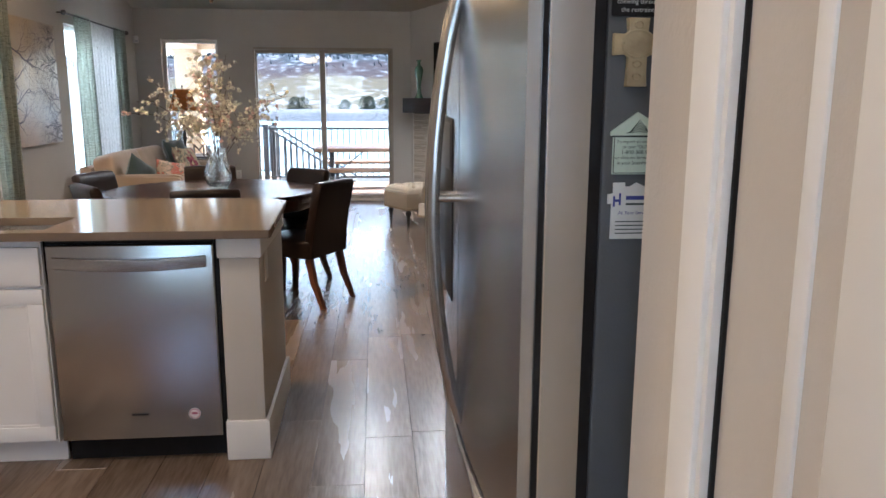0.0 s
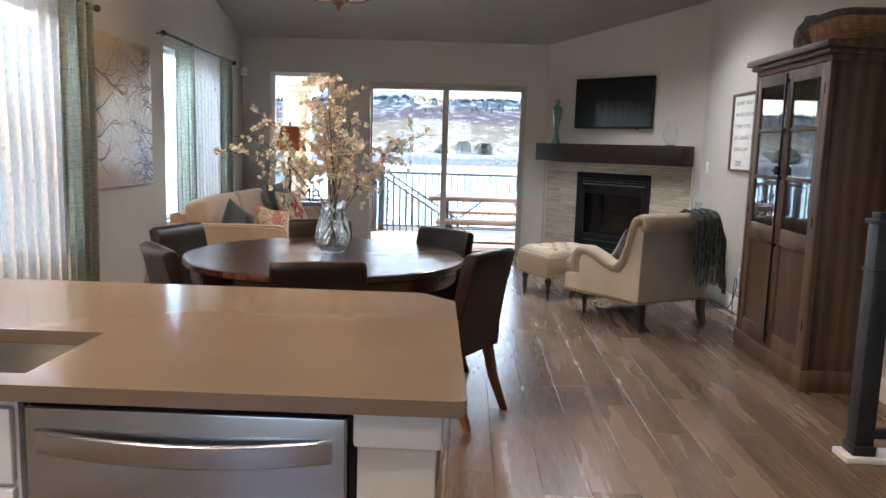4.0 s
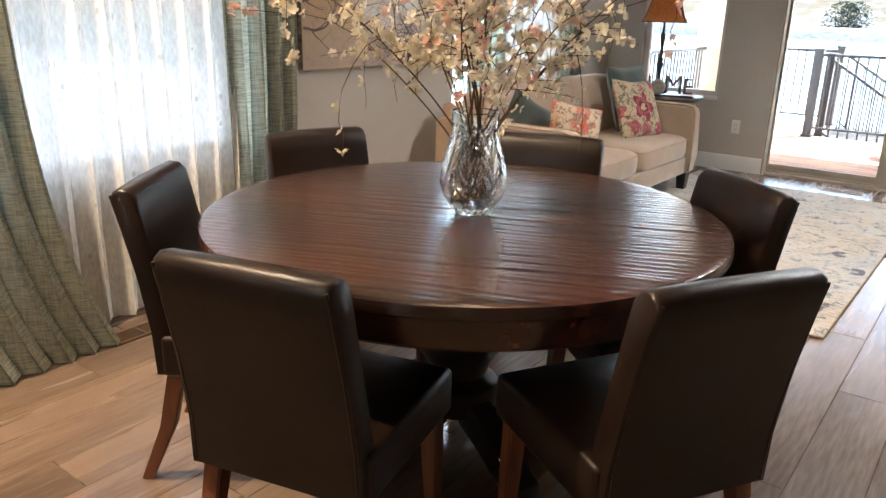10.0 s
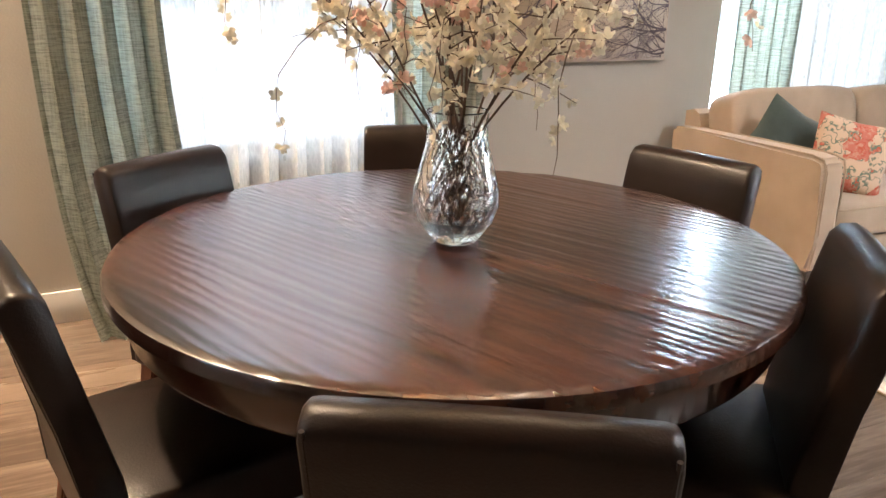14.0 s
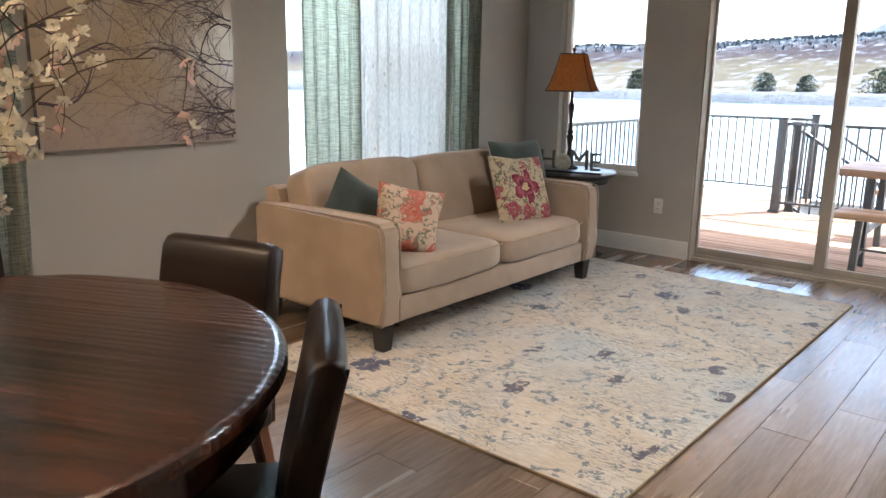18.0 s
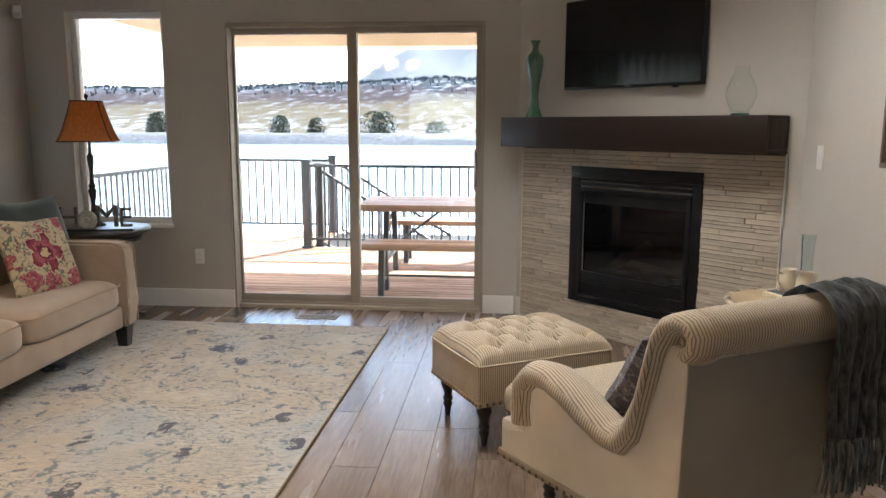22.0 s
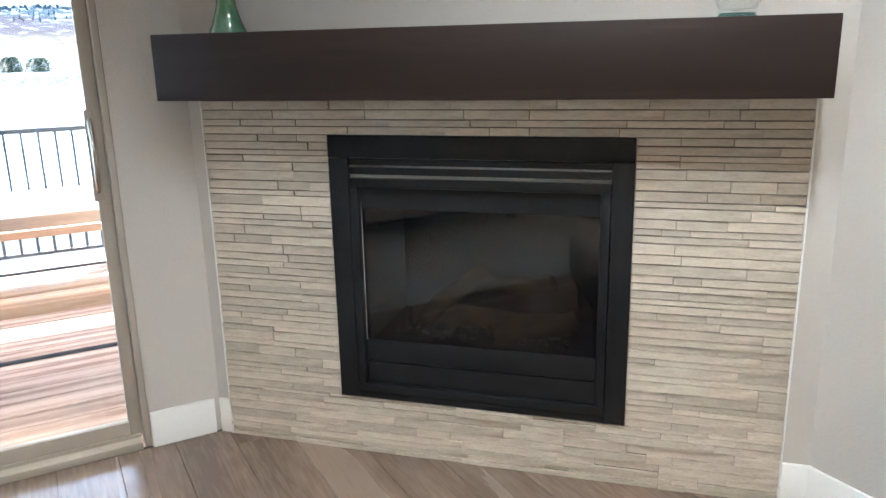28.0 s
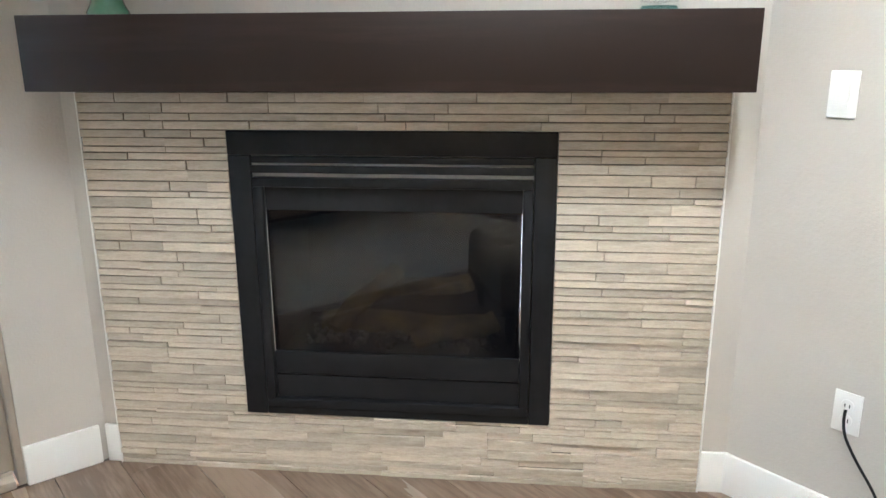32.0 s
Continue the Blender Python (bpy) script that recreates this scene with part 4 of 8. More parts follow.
def dining_chair(m):
    c = thing("dining_chair", "dark brown leather dining chair with red-brown wooden legs", "chair", m, "chairs round the table")
    # padded back: leans outward, rounded roll at the top
    prof = [(0.155, 0.34), (0.085, 0.34), (0.078, 0.46), (0.05, 0.62), (0.012, 0.78), (-0.002, 0.835), (0.004, 0.855), (0.024, 0.866), (0.05, 0.862), (0.068, 0.842), (0.078, 0.79), (0.11, 0.64), (0.14, 0.5)]
    secs = []
    for x, ins in ((-0.212, 0.012), (-0.207, 0.004), (-0.195, 0.0), (-0.1, -0.003), (0.0, -0.004), (0.1, -0.003), (0.195, 0.0), (0.207, 0.004), (0.212, 0.012)):
        cy, cz = 0.07, 0.6
        s = []
        for y, z in prof:
            k = 1 - 0.055 * max(0, (z - 0.34) / 0.52)
            s.append((x * k, y + (0.07 - y) * ins * 9, z - 0.012 * max(0, (z - 0.46) / 0.4) - (ins * 0.7 if z > 0.8 else 0)))
        secs.append(s)
    part("backrest", loft(secs), M["leather"], c, angle=60)
    for x in (-0.199, 0.199):
        part("welt", tube([(x * (1 - 0.055 * (z - 0.34) / 0.52) + math.copysign(0.004, x), y - 0.001, z) for y, z in ((0.086, 0.345), (0.08, 0.46), (0.052, 0.62), (0.014, 0.78), (0.0, 0.835))], 0.0035, 6), M["leather"], c)
    sb = box(-0.222, 0.222, 0.10, 0.545, 0.335, 0.455, 0.016, 3)
    bmesh.ops.subdivide_edges(sb, edges=[e for e in sb.edges if e.calc_length() > 0.2], cuts=5, use_grid_fill=True)
    for v in sb.verts:
        if v.co.z > 0.44:
            u, w = v.co.x / 0.222, (v.co.y - 0.32) / 0.225
            v.co.z += 0.02 * max(0, 1 - u * u) * max(0, 1 - w * w)
    part("seat", sb, M["leather"], c)
    for x in (-0.18, 0.18):
        for y0, y1 in ((0.13, 0.02), (0.505, 0.52)):
            t0, t1 = 0.024, 0.016
            dx = math.copysign(0.006, x)
            lb = loft([[(x + t0 * a, y0 + t0 * e, 0.34) for a, e in ((-1, -1), (1, -1), (1, 1), (-1, 1))], [(x + dx * 0.5 + 0.021 * a, y0 + (y1 - y0) * 0.35 + 0.021 * e, 0.17) for a, e in ((-1, -1), (1, -1), (1, 1), (-1, 1))], [(x + dx + t1 * a, y1 + t1 * e, 0.0) for a, e in ((-1, -1), (1, -1), (1, 1), (-1, 1))]])
            bmesh.ops.bevel(lb, geom=[e for e in lb.edges if abs((e.verts[0].co - e.verts[1].co).z) > 0.05], offset=0.004, segments=2, affect="EDGES")
            part("leg", lb, M["leg"], c)
    return c


SEATS = [((-1.56, 5.852), (-1.443, 6.22)), ((-0.953, 6.56), (-0.566, 6.66)), ((-1.13, 4.986), (-1.374, 5.307)), ((-0.613, 4.77), (-0.231, 4.866)), ((0.237, 5.195), (0.425, 5.51)), ((-0.04, 6.39), (0.215, 6.17))]
first = None
for (ax, ay), (bx, by) in SEATS:
    cx, cy = (ax + bx) / 2, (ay + by) / 2
    nx, ny = -(by - ay), bx - ax
    if nx * (TC[0] - cx) + ny * (TC[1] - cy) < 0:
        nx, ny = -nx, -ny
    l = math.hypot(nx, ny)
    nx, ny = nx / l, ny / l
    m = pose(cx - 0.01 * nx, cy - 0.01 * ny, 0, 0, 0, math.degrees(math.atan2(ny, nx)) - 90)
    first = copy_thing(first, m) if first else dining_chair(m)

# crystal vase with blossom branches
VX, VY, VZ = -0.52, 5.713, 0.7585
va = thing("flower_vase", "cut crystal vase with chevron grooves on the table", "vase", pose(VX, VY, VZ))
prof = [(0.044, 0.0), (0.05, 0.004), (0.058, 0.014), (0.082, 0.045), (0.096, 0.085), (0.094, 0.12), (0.081, 0.17), (0.069, 0.215), (0.064, 0.25), (0.067, 0.285)]
NV = 112


def vr(r, z, k):
    if 0.012 < z < 0.262:
        a = k / NV * 8
        ch = abs(((a + 0.5) % 1) - 0.5) * 2
        g = abs(((z / 0.046 + ch * 1.5) % 1) - 0.5) * 2
        return r - 0.0052 * g * min(1, (z - 0.012) / 0.01, (0.262 - z) / 0.03)
    return r


fineprof = []
for (r0, z0), (r1, z1) in zip(prof, prof[1:]):
    n = max(1, int((z1 - z0) / 0.004))
    fineprof += [(r0 + (r1 - r0) * i / n, z0 + (z1 - z0) * i / n) for i in range(n)]
fineprof.append(prof[-1])
b = bmesh.new()
rg = [[b.verts.new((vr(r, z, k) * math.cos(2 * math.pi * k / NV), vr(r, z, k) * math.sin(2 * math.pi * k / NV), z)) for k in range(NV)] for r, z in fineprof]
inn = [(0.063, 0.285), (0.06, 0.25), (0.065, 0.215), (0.078, 0.175), (0.09, 0.125), (0.091, 0.09), (0.08, 0.057), (0.05, 0.03), (0.02, 0.024)]
rg += [[b.verts.new((r * math.cos(2 * math.pi * k / NV), r * math.sin(2 * math.pi * k / NV), z)) for k in range(NV)] for r, z in inn]
for a, c in zip(rg, rg[1:]):
    for k in range(NV):
        b.faces.new((a[k], a[(k + 1) % NV], c[(k + 1) % NV], c[k]))
b.faces.new(rg[0]), b.faces.new(rg[-1])
part("bowl", b, glass("crystal", (0.985, 0.985, 0.965), 0.0, 1.52), va, smooth=False)
crystal = bpy.data.materials["crystal"]
part("rim", lathe([(0.0632, 0.2855), (0.0645, 0.2885), (0.0658, 0.2885), (0.067, 0.2855)], 48), crystal, va)

rnd = random.Random(7)
M["twig"] = surf("twig_bark", (0.075, 0.042, 0.028), (0.12, 0.075, 0.045), 30, 0.8, bump=0.3)
M["petal"] = sheer("petal_cream", (0.84, 0.77, 0.60), 1.0, 0.42)
M["pink"] = sheer("petal_pink", (0.78, 0.53, 0.43), 1.0, 0.42)


def flower(bm, p, d, s, rn):
    """Five cupped petals on a short stem, added to bm."""
    d = d.normalized()
    u = d.orthogonal().normalized()
    w = d.cross(u)
    for k in range(5):
        a = 2 * math.pi * (k + rn.uniform(-0.15, 0.15)) / 5
        o = u * math.cos(a) + w * math.sin(a)
        t = d.cross(o)
        up = rn.uniform(0.25, 0.6)
        q = [p, p + s * (0.55 * o + 0.42 * t + 0.15 * d), p + s * (1.0 * o + 0.22 * t + up * d), p + s * (1.0 * o - 0.22 * t + up * d), p + s * (0.55 * o - 0.42 * t + 0.15 * d)]
        f = [bm.verts.new(x) for x in q]
        bm.faces.new(f)


def branch(i):
    br = thing("blossom_branch", "artificial cream and pink blossom branch in the vase", "branch", pose(VX, VY, VZ), "blossom branches")
    a = 2 * math.pi * i / 17 + rnd.uniform(-0.2, 0.2)
    lean = rnd.uniform(0.24, 0.60) if i % 3 else rnd.uniform(0.06, 0.2)
    L0 = rnd.uniform(0.72, 0.94) if lean < 0.3 else rnd.uniform(0.55, 0.80)
    o = Vector((math.cos(a), math.sin(a), 0))
    bt, cream, pink = bmesh.new(), bmesh.new(), bmesh.new()
    stem = []
    for k in range(13):
        t = k / 12
        rr = 0.03 * (1 - t) * -1 * 0.8 + lean * max(0, t - 0.08) ** 1.35 * 1.15
        droop = max(0, t - 0.72) ** 2 * lean * 2.6
        stem.append(o * rr + Vector((0.012 * math.sin(5 * t + i), 0.012 * math.cos(4 * t + i), 0.035 + L0 * t - droop)))
    tube(stem, 0.0034, 6, bt, 0.35)
    for k in range(rnd.randint(12, 14)):
        t = rnd.uniform(0.45, 0.99)
        j = min(11, int(t * 12))
        p = stem[j].lerp(stem[j + 1], t * 12 - j)
        side = Vector((rnd.uniform(-1, 1), rnd.uniform(-1, 1), rnd.uniform(-0.15, 1.0))).normalized()
        ln = rnd.uniform(0.07, 0.17)
        hang = rnd.random() < 0.25 and lean > 0.22
        tw = [p + side * ln * s + Vector((0, 0, (-0.35 if hang else -0.05) * ln * s * s * 2)) for s in (0, 0.35, 0.7, 1)]
        if hang and p.z > 0.42:
            tw += [tw[-1] + Vector((rnd.uniform(-0.012, 0.012), rnd.uniform(-0.012, 0.012), -0.04 * q)) for q in (1, 2, 3, 4)]
        part("twig", tube(tw, 0.0016, 5, None, 0.4), M["twig"], br)
        pk = rnd.random() < 0.16
        for q in range(rnd.randint(5, 8)):
            s = rnd.uniform(0.1, 1)
            x = tw[min(len(tw) - 2, int(s * (len(tw) - 1)))].lerp(tw[min(len(tw) - 1, int(s * (len(tw) - 1)) + 1)], rnd.random())
            dd = Vector((rnd.uniform(-1, 1), rnd.uniform(-1, 1), rnd.uniform(-0.8, 1)))
            flower(pink if pk and rnd.random() < 0.8 else cream, x + dd.normalized() * 0.006, dd, rnd.uniform(0.0105, 0.0165), rnd)
    part("stem", bt, M["twig"], br)
    part("blossoms", cream, M["petal"], br, "cream petals", smooth=False)
    if len(pink.verts):
        part("blossoms", pink, M["pink"], br, "pink petals", smooth=False)
    else:
        pink.free()
    return br


for i in range(17):
    branch(i)

# chandelier
CHX, CHY, CHZ = -0.5, 5.7, 2.02
chd = thing("chandelier", "five-light bronze chandelier with lit amber glass shades", "chandelier", pose(CHX, CHY, CHZ))
bronze = surf("bronze", (0.20, 0.13, 0.08), (0.13, 0.085, 0.05), 12, 0.35, 0.9)
part("finial", lathe([(0, 0.0), (0.008, 0.004), (0.014, 0.02), (0.032, 0.035), (0.036, 0.045), (0.018, 0.055), (0.014, 0.08), (0.014, 0.36), (0.03, 0.38), (0.03, 0.42), (0.012, 0.44)], 20), bronze, chd)
ZT = ceil_z(CHY) - CHZ
part("stem", tube([(0, 0, 0.43), (0, 0, ZT - 0.02)], 0.008, 8), bronze, chd)
part("canopy", lathe([(0.0, ZT - 0.04), (0.05, ZT - 0.035), (0.065, ZT - 0.01), (0.065, ZT + 0.03)], 24), bronze, chd)
amber = glow("amber_shade", (1.0, 0.66, 0.32), 1.8)
bulbm = glow("bulb", (1.0, 0.66, 0.34), 32)
for k in range(5):
    a = 2 * math.pi * k / 5 + 0.35
    c, s = math.cos(a), math.sin(a)
    arm = [(0.012 * c, 0.012 * s, 0.38), (0.03 * c, 0.03 * s, 0.26), (0.09 * c, 0.09 * s, 0.12), (0.17 * c, 0.17 * s, 0.075), (0.24 * c, 0.24 * s, 0.08), (0.27 * c, 0.27 * s, 0.105)]
    part("arm", tube(arm, 0.006, 8), bronze, chd)
    part("arm", tube([(0.02 * c, 0.02 * s, 0.045), (0.12 * c, 0.12 * s, 0.05), (0.2 * c, 0.2 * s, 0.085), (0.25 * c, 0.25 * s, 0.1)], 0.004, 8), bronze, chd)
    part("socket_cup", lathe([(0.008, 0.085), (0.014, 0.09), (0.024, 0.105), (0.028, 0.125), (0.02, 0.135), (0, 0.135)], 16), bronze, chd, m=pose(0.27 * c, 0.27 * s, 0))
    sh = part("glass_shade", lathe([(0.026, 0.125), (0.05, 0.15), (0.062, 0.19), (0.068, 0.25), (0.065, 0.25), (0.058, 0.19), (0.046, 0.153), (0.022, 0.13)], 24), amber, chd, "lit amber glass shade", m=pose(0.27 * c, 0.27 * s, 0))
    part("bulb", lathe([(0, 0.14), (0.012, 0.15), (0.027, 0.19), (0.024, 0.21), (0, 0.22)], 14), bulbm, sh)

# canvas on the left wall
cvs = thing("canvas_painting", "square canvas painting of dark bare branches on tan", "painting", LEFT)
part("canvas", box(3.03, 4.07, 0.0385, 0.042, 0.99, 2.05, 0.001), art_mat(), cvs)
part("canvas_edge", box(3.0305, 4.0695, 0.004, 0.038, 0.9905, 2.0495, 0.002), surf("painted_edge", (0.30, 0.24, 0.20), (0.05, 0.035, 0.03), 22, 0.6, speck=0.4), cvs, "canvas side painted with dark blotches")


def strokes(bm, p, ang, width, length, rn, depth):
    """A painted branch in the canvas plane (x along the wall, z up): a tapering ribbon that wanders and forks."""
    n = max(4, int(length / 0.02))
    w0, pts = width, []
    x, z = p
    for i in range(n + 1):
        pts.append((x, z, ang, max(0.0007, w0 * (1 - 0.8 * i / n))))
        ang += rn.uniform(-0.26, 0.26)
        x, z = x + length / n * math.cos(ang), z + length / n * math.sin(ang)
    pts = [q for q in pts if 3.035 < q[0] < 4.065 and 0.995 < q[1] < 2.045]
    last = None
    for x, z, a, w in pts:
        pair = [bm.verts.new((x - s_ * w / 2 * math.sin(a), 0.0424, z + s_ * w / 2 * math.cos(a))) for s_ in (-1, 1)]
        if last and (last[0].co - pair[0].co).length < 0.06:
            bm.faces.new((last[0], last[1], pair[1], pair[0]))
        last = pair
    if depth:
        for k in range(max(2, int(length / 0.055))):
            if not pts:
                break
            q = rn.choice(pts)
            strokes(bm, (q[0], q[1]), q[2] + rn.choice((-1, 1)) * rn.uniform(0.35, 0.9), q[3] * 0.62, length * rn.uniform(0.28, 0.55), rn, depth - 1)


ar = random.Random(12)
sb_ = bmesh.new()
for z, n, ln in ((1.05, 3, 0.65), (1.12, 3, 0.75), (1.30, 3, 0.8), (1.38, 2, 0.6), (1.58, 3, 0.6), (1.75, 3, 0.7), (1.95, 3, 0.6)):
    for k in range(n):
        strokes(sb_, (3.037, z + ar.uniform(-0.04, 0.04)), ar.uniform(-0.3, 0.35), ar.uniform(0.005, 0.011), ln * ar.uniform(0.6, 1.1), ar, 2)
for z, ln in ((1.33, 0.5), (1.52, 0.35), (1.80, 0.8), (1.2, 0.4)):
    strokes(sb_, (4.063, z), math.pi + ar.uniform(-0.3, 0.3), 0.016, ln, ar, 2)
part("branchwork", sb_, surf("branch_paint", (0.075, 0.05, 0.055), (0.12, 0.085, 0.10), 14, 0.4), cvs, "dark purple-brown painted branches", smooth=False)

# ---- curtains ----
def curtain(name, x0, x1, m, material, label, zt=2.15, zb=0.01, depth=0.03, folds=6, flare=0.0, seed=0, y=0.09, thick=0.0016, sweep=0.0):
    """A hanging cloth along local x, with folds that deepen and wander downward."""
    b = bmesh.new()
    nx, nz = folds * 12, 26
    top = []
    for k in range(nz + 1):
        t = k / nz
        z = zt + (zb - zt) * t
        row = []
        for i in range(nx + 1):
            u = i / nx
            ph = 2 * math.pi * folds * u + 1.4 * noise.noise((u * 3, t * 1.3, seed)) * (0.3 + t)
            amp = depth * (0.45 + 0.55 * t) * (0.75 + 0.5 * noise.noise((u * 4, seed, t)))
            x = x0 + (x1 - x0) * u + 0.012 * math.sin(2 * ph) + flare * t ** 3 * (u - 0.35) - sweep * t ** 5
            row.append(b.verts.new((x, y + amp * math.sin(ph) + (flare * 0.5 + sweep) * t ** 4, z)))
        top.append(row)
    for a, c in zip(top, top[1:]):
        for i in range(nx):
            b.faces.new((a[i], a[i + 1], c[i + 1], c[i]))
    if thick:
        bmesh.ops.solidify(b, geom=b.faces[:], thickness=thick)
    return solo(name, b, material, label, "curtain", m, angle=80)


def linen(name, front, through_light, trans):
    """Loose linen: slubbed threads both ways; light that comes through it is greener than its face."""
    m = bpy.data.materials.new(name)
    m.use_nodes = True
    N, L = links(m)
    tc = N.new("ShaderNodeTexCoord")
    th = []
    for st, sc in (((1, 1, 14), 16), ((9, 9, 0.5), 14), ((1, 1, 40), 26)):
        mp = N.new("ShaderNodeMapping")
        mp.inputs["Scale"].default_value = st
        L.new(tc.outputs["Object"], mp.inputs["Vector"])
        th.append(noise_of(N, L, mp.outputs["Vector"], sc, 3, 0.6))
    weave = mathn(N, L, "MULTIPLY_ADD", th[0], 0.5, mathn(N, L, "MULTIPLY_ADD", th[1], 0.3, mathn(N, L, "MULTIPLY", th[2], 0.2)))
    dif, tra, mx = N.new("ShaderNodeBsdfDiffuse"), N.new("ShaderNodeBsdfTranslucent"), N.new("ShaderNodeMixShader")
    for node, c in ((dif, front), (tra, through_light)):
        rp = ramp_of(N, [(0.40, tuple(v * 0.55 for v in c)), (0.5, tuple(v * 0.92 for v in c)), (0.6, tuple(min(1, v * 1.2) for v in c))])
        L.new(weave, rp.inputs["Fac"])
        L.new(rp.outputs["Color"], node.inputs["Color"])
    mx.inputs["Fac"].default_value = trans
    L.new(dif.outputs[0], mx.inputs[1]), L.new(tra.outputs[0], mx.inputs[2])
    L.new(mx.outputs[0], N["Material Output"].inputs["Surface"])
    return m


M["curtain"] = linen("sage_linen", (0.44, 0.44, 0.365), (0.40, 0.455, 0.38), 0.28)
M["rodm"] = surf("rod_bronze", (0.07, 0.055, 0.045), None, 9, 0.4, 0.8)


def leaf_sheer():
    """Sheer voile with woven leaf sprigs that are denser than the ground."""
    m = sheer("sheer_leaf", (0.83, 0.82, 0.78), 0.55, 0.085)
    N, L = links(m)
    tc, mp = N.new("ShaderNodeTexCoord"), N.new("ShaderNodeMapping")
    mp.inputs["Scale"].default_value = (1, 0.15, 0.42)
    L.new(tc.outputs["Object"], mp.inputs["Vector"])
    vo = N.new("ShaderNodeTexVoronoi")
    vo.inputs["Scale"].default_value = 30
    L.new(mp.outputs["Vector"], vo.inputs["Vector"])
    strip = mathn(N, L, "GREATER_THAN", noise_of(N, L, mp.outputs["Vector"], 9, 1), 0.54)
    sprig = mathn(N, L, "MULTIPLY", mathn(N, L, "LESS_THAN", vo.outputs["Distance"], 0.17), strip)
    fac = mathn(N, L, "MULTIPLY_ADD", sprig, 0.035, 0.955)
    mixes = [n for n in N if n.type == "MIX_SHADER"]
    for n in mixes:
        if n.outputs[0].links and n.outputs[0].links[0].to_node.type == "OUTPUT_MATERIAL":
            L.new(fac, n.inputs["Fac"])
    rp = [n for n in N if n.type == "VALTORGB"][0]
    for q in [n for n in N if n.type in ("BSDF_DIFFUSE", "BSDF_TRANSLUCENT")]:
        L.new(mixc(N, L, sprig, rp.outputs["Color"], (0.52, 0.51, 0.46)), q.inputs["Color"])
    return m


M["leafsheer"] = leaf_sheer()


def rod(name, x0, x1, z, m):
    r = thing(name, "dark bronze curtain rod with ball finials", "curtain rod", m)
    part("rod", tube([(x0, 0.09, z), (x1, 0.09, z)], 0.009, 10), M["rodm"], r)
    for x in (x0, x1):
        part("finial", lathe([(0, -0.03), (0.014, -0.026), (0.024, -0.01), (0.024, 0.006), (0.012, 0.024), (0.009, 0.03)], 16), M["rodm"], r, m=pose(x, 0.09, z, 0, 90 if x == x1 else -90) @ pose(0, 0, 0.02))
    for x in (x0 + 0.07, x1 - 0.07):
        part("bracket", tube([(x, 0.0, z + 0.01), (x, 0.05, z + 0.01), (x, 0.088, z - 0.004)], 0.006, 8), M["rodm"], r)
    return r


wl = lambda y: (YW - y)      # along the left wall
rod("curtain_rod", wl(6.70), wl(4.78), 2.17, LEFT)
curtain("curtain", wl(5.25), wl(4.80), LEFT, M["curtain"], "sage green linen curtain sweeping onto the floor", 2.19, 0.012, 0.045, 5, 0.06, 1, 0.10, sweep=0.15)
curtain("curtain", wl(6.64), wl(6.18), LEFT, M["curtain"], "sage green linen curtain beside the painting", 2.19, 0.012, 0.04, 4, -0.10, 2, 0.10)
curtain("sheer_curtain", wl(6.26), wl(5.16), LEFT, M["leafsheer"], "white sheer curtain with woven leaf sprigs", 2.17, 0.015, 0.05, 9, 0.0, 3, 0.06, 0)
rod("curtain_rod", wl(10.10), wl(7.95), 2.19, LEFT)
curtain("curtain", wl(8.70), wl(8.215), LEFT, M["curtain"], "sage green linen curtain behind the sofa", 2.21, 0.012, 0.038, 5, 0.0, 5, 0.09)
curtain("curtain", wl(10.02), wl(9.58), LEFT, M["curtain"], "sage green linen curtain near the corner", 2.21, 0.012, 0.038, 5, 0.0, 6, 0.09)
curtain("sheer_curtain", wl(9.66), wl(8.66), LEFT, M["leafsheer"], "white sheer curtain with woven leaf sprigs", 2.19, 0.015, 0.05, 9, 0.0, 7, 0.06, 0)

# ---- living room ----
rug = solo("area_rug", box(-0.97, 0.97, -1.49, 1.49, 0.0, 0.011, 0.004), M["rug"], "cream wool rug with faded blue and navy motifs", "rug", pose(-0.735, 8.86, 0.0012, 0, 0, -1.2))
bd = bmesh.new()
for x0, x1, y0, y1 in ((-0.976, -0.969, -1.496, 1.496), (0.969, 0.976, -1.496, 1.496), (-0.969, 0.969, -1.496, -1.489), (-0.969, 0.969, 1.489, 1.496)):
    box(x0, x1, y0, y1, 0, 0.0105, 0.003, bm=bd)
part("binding", bd, surf("rug_binding", (0.30, 0.22, 0.13), None, 20, 0.9, bump=0.4, bscale=200), rug, "tan stitched edge")

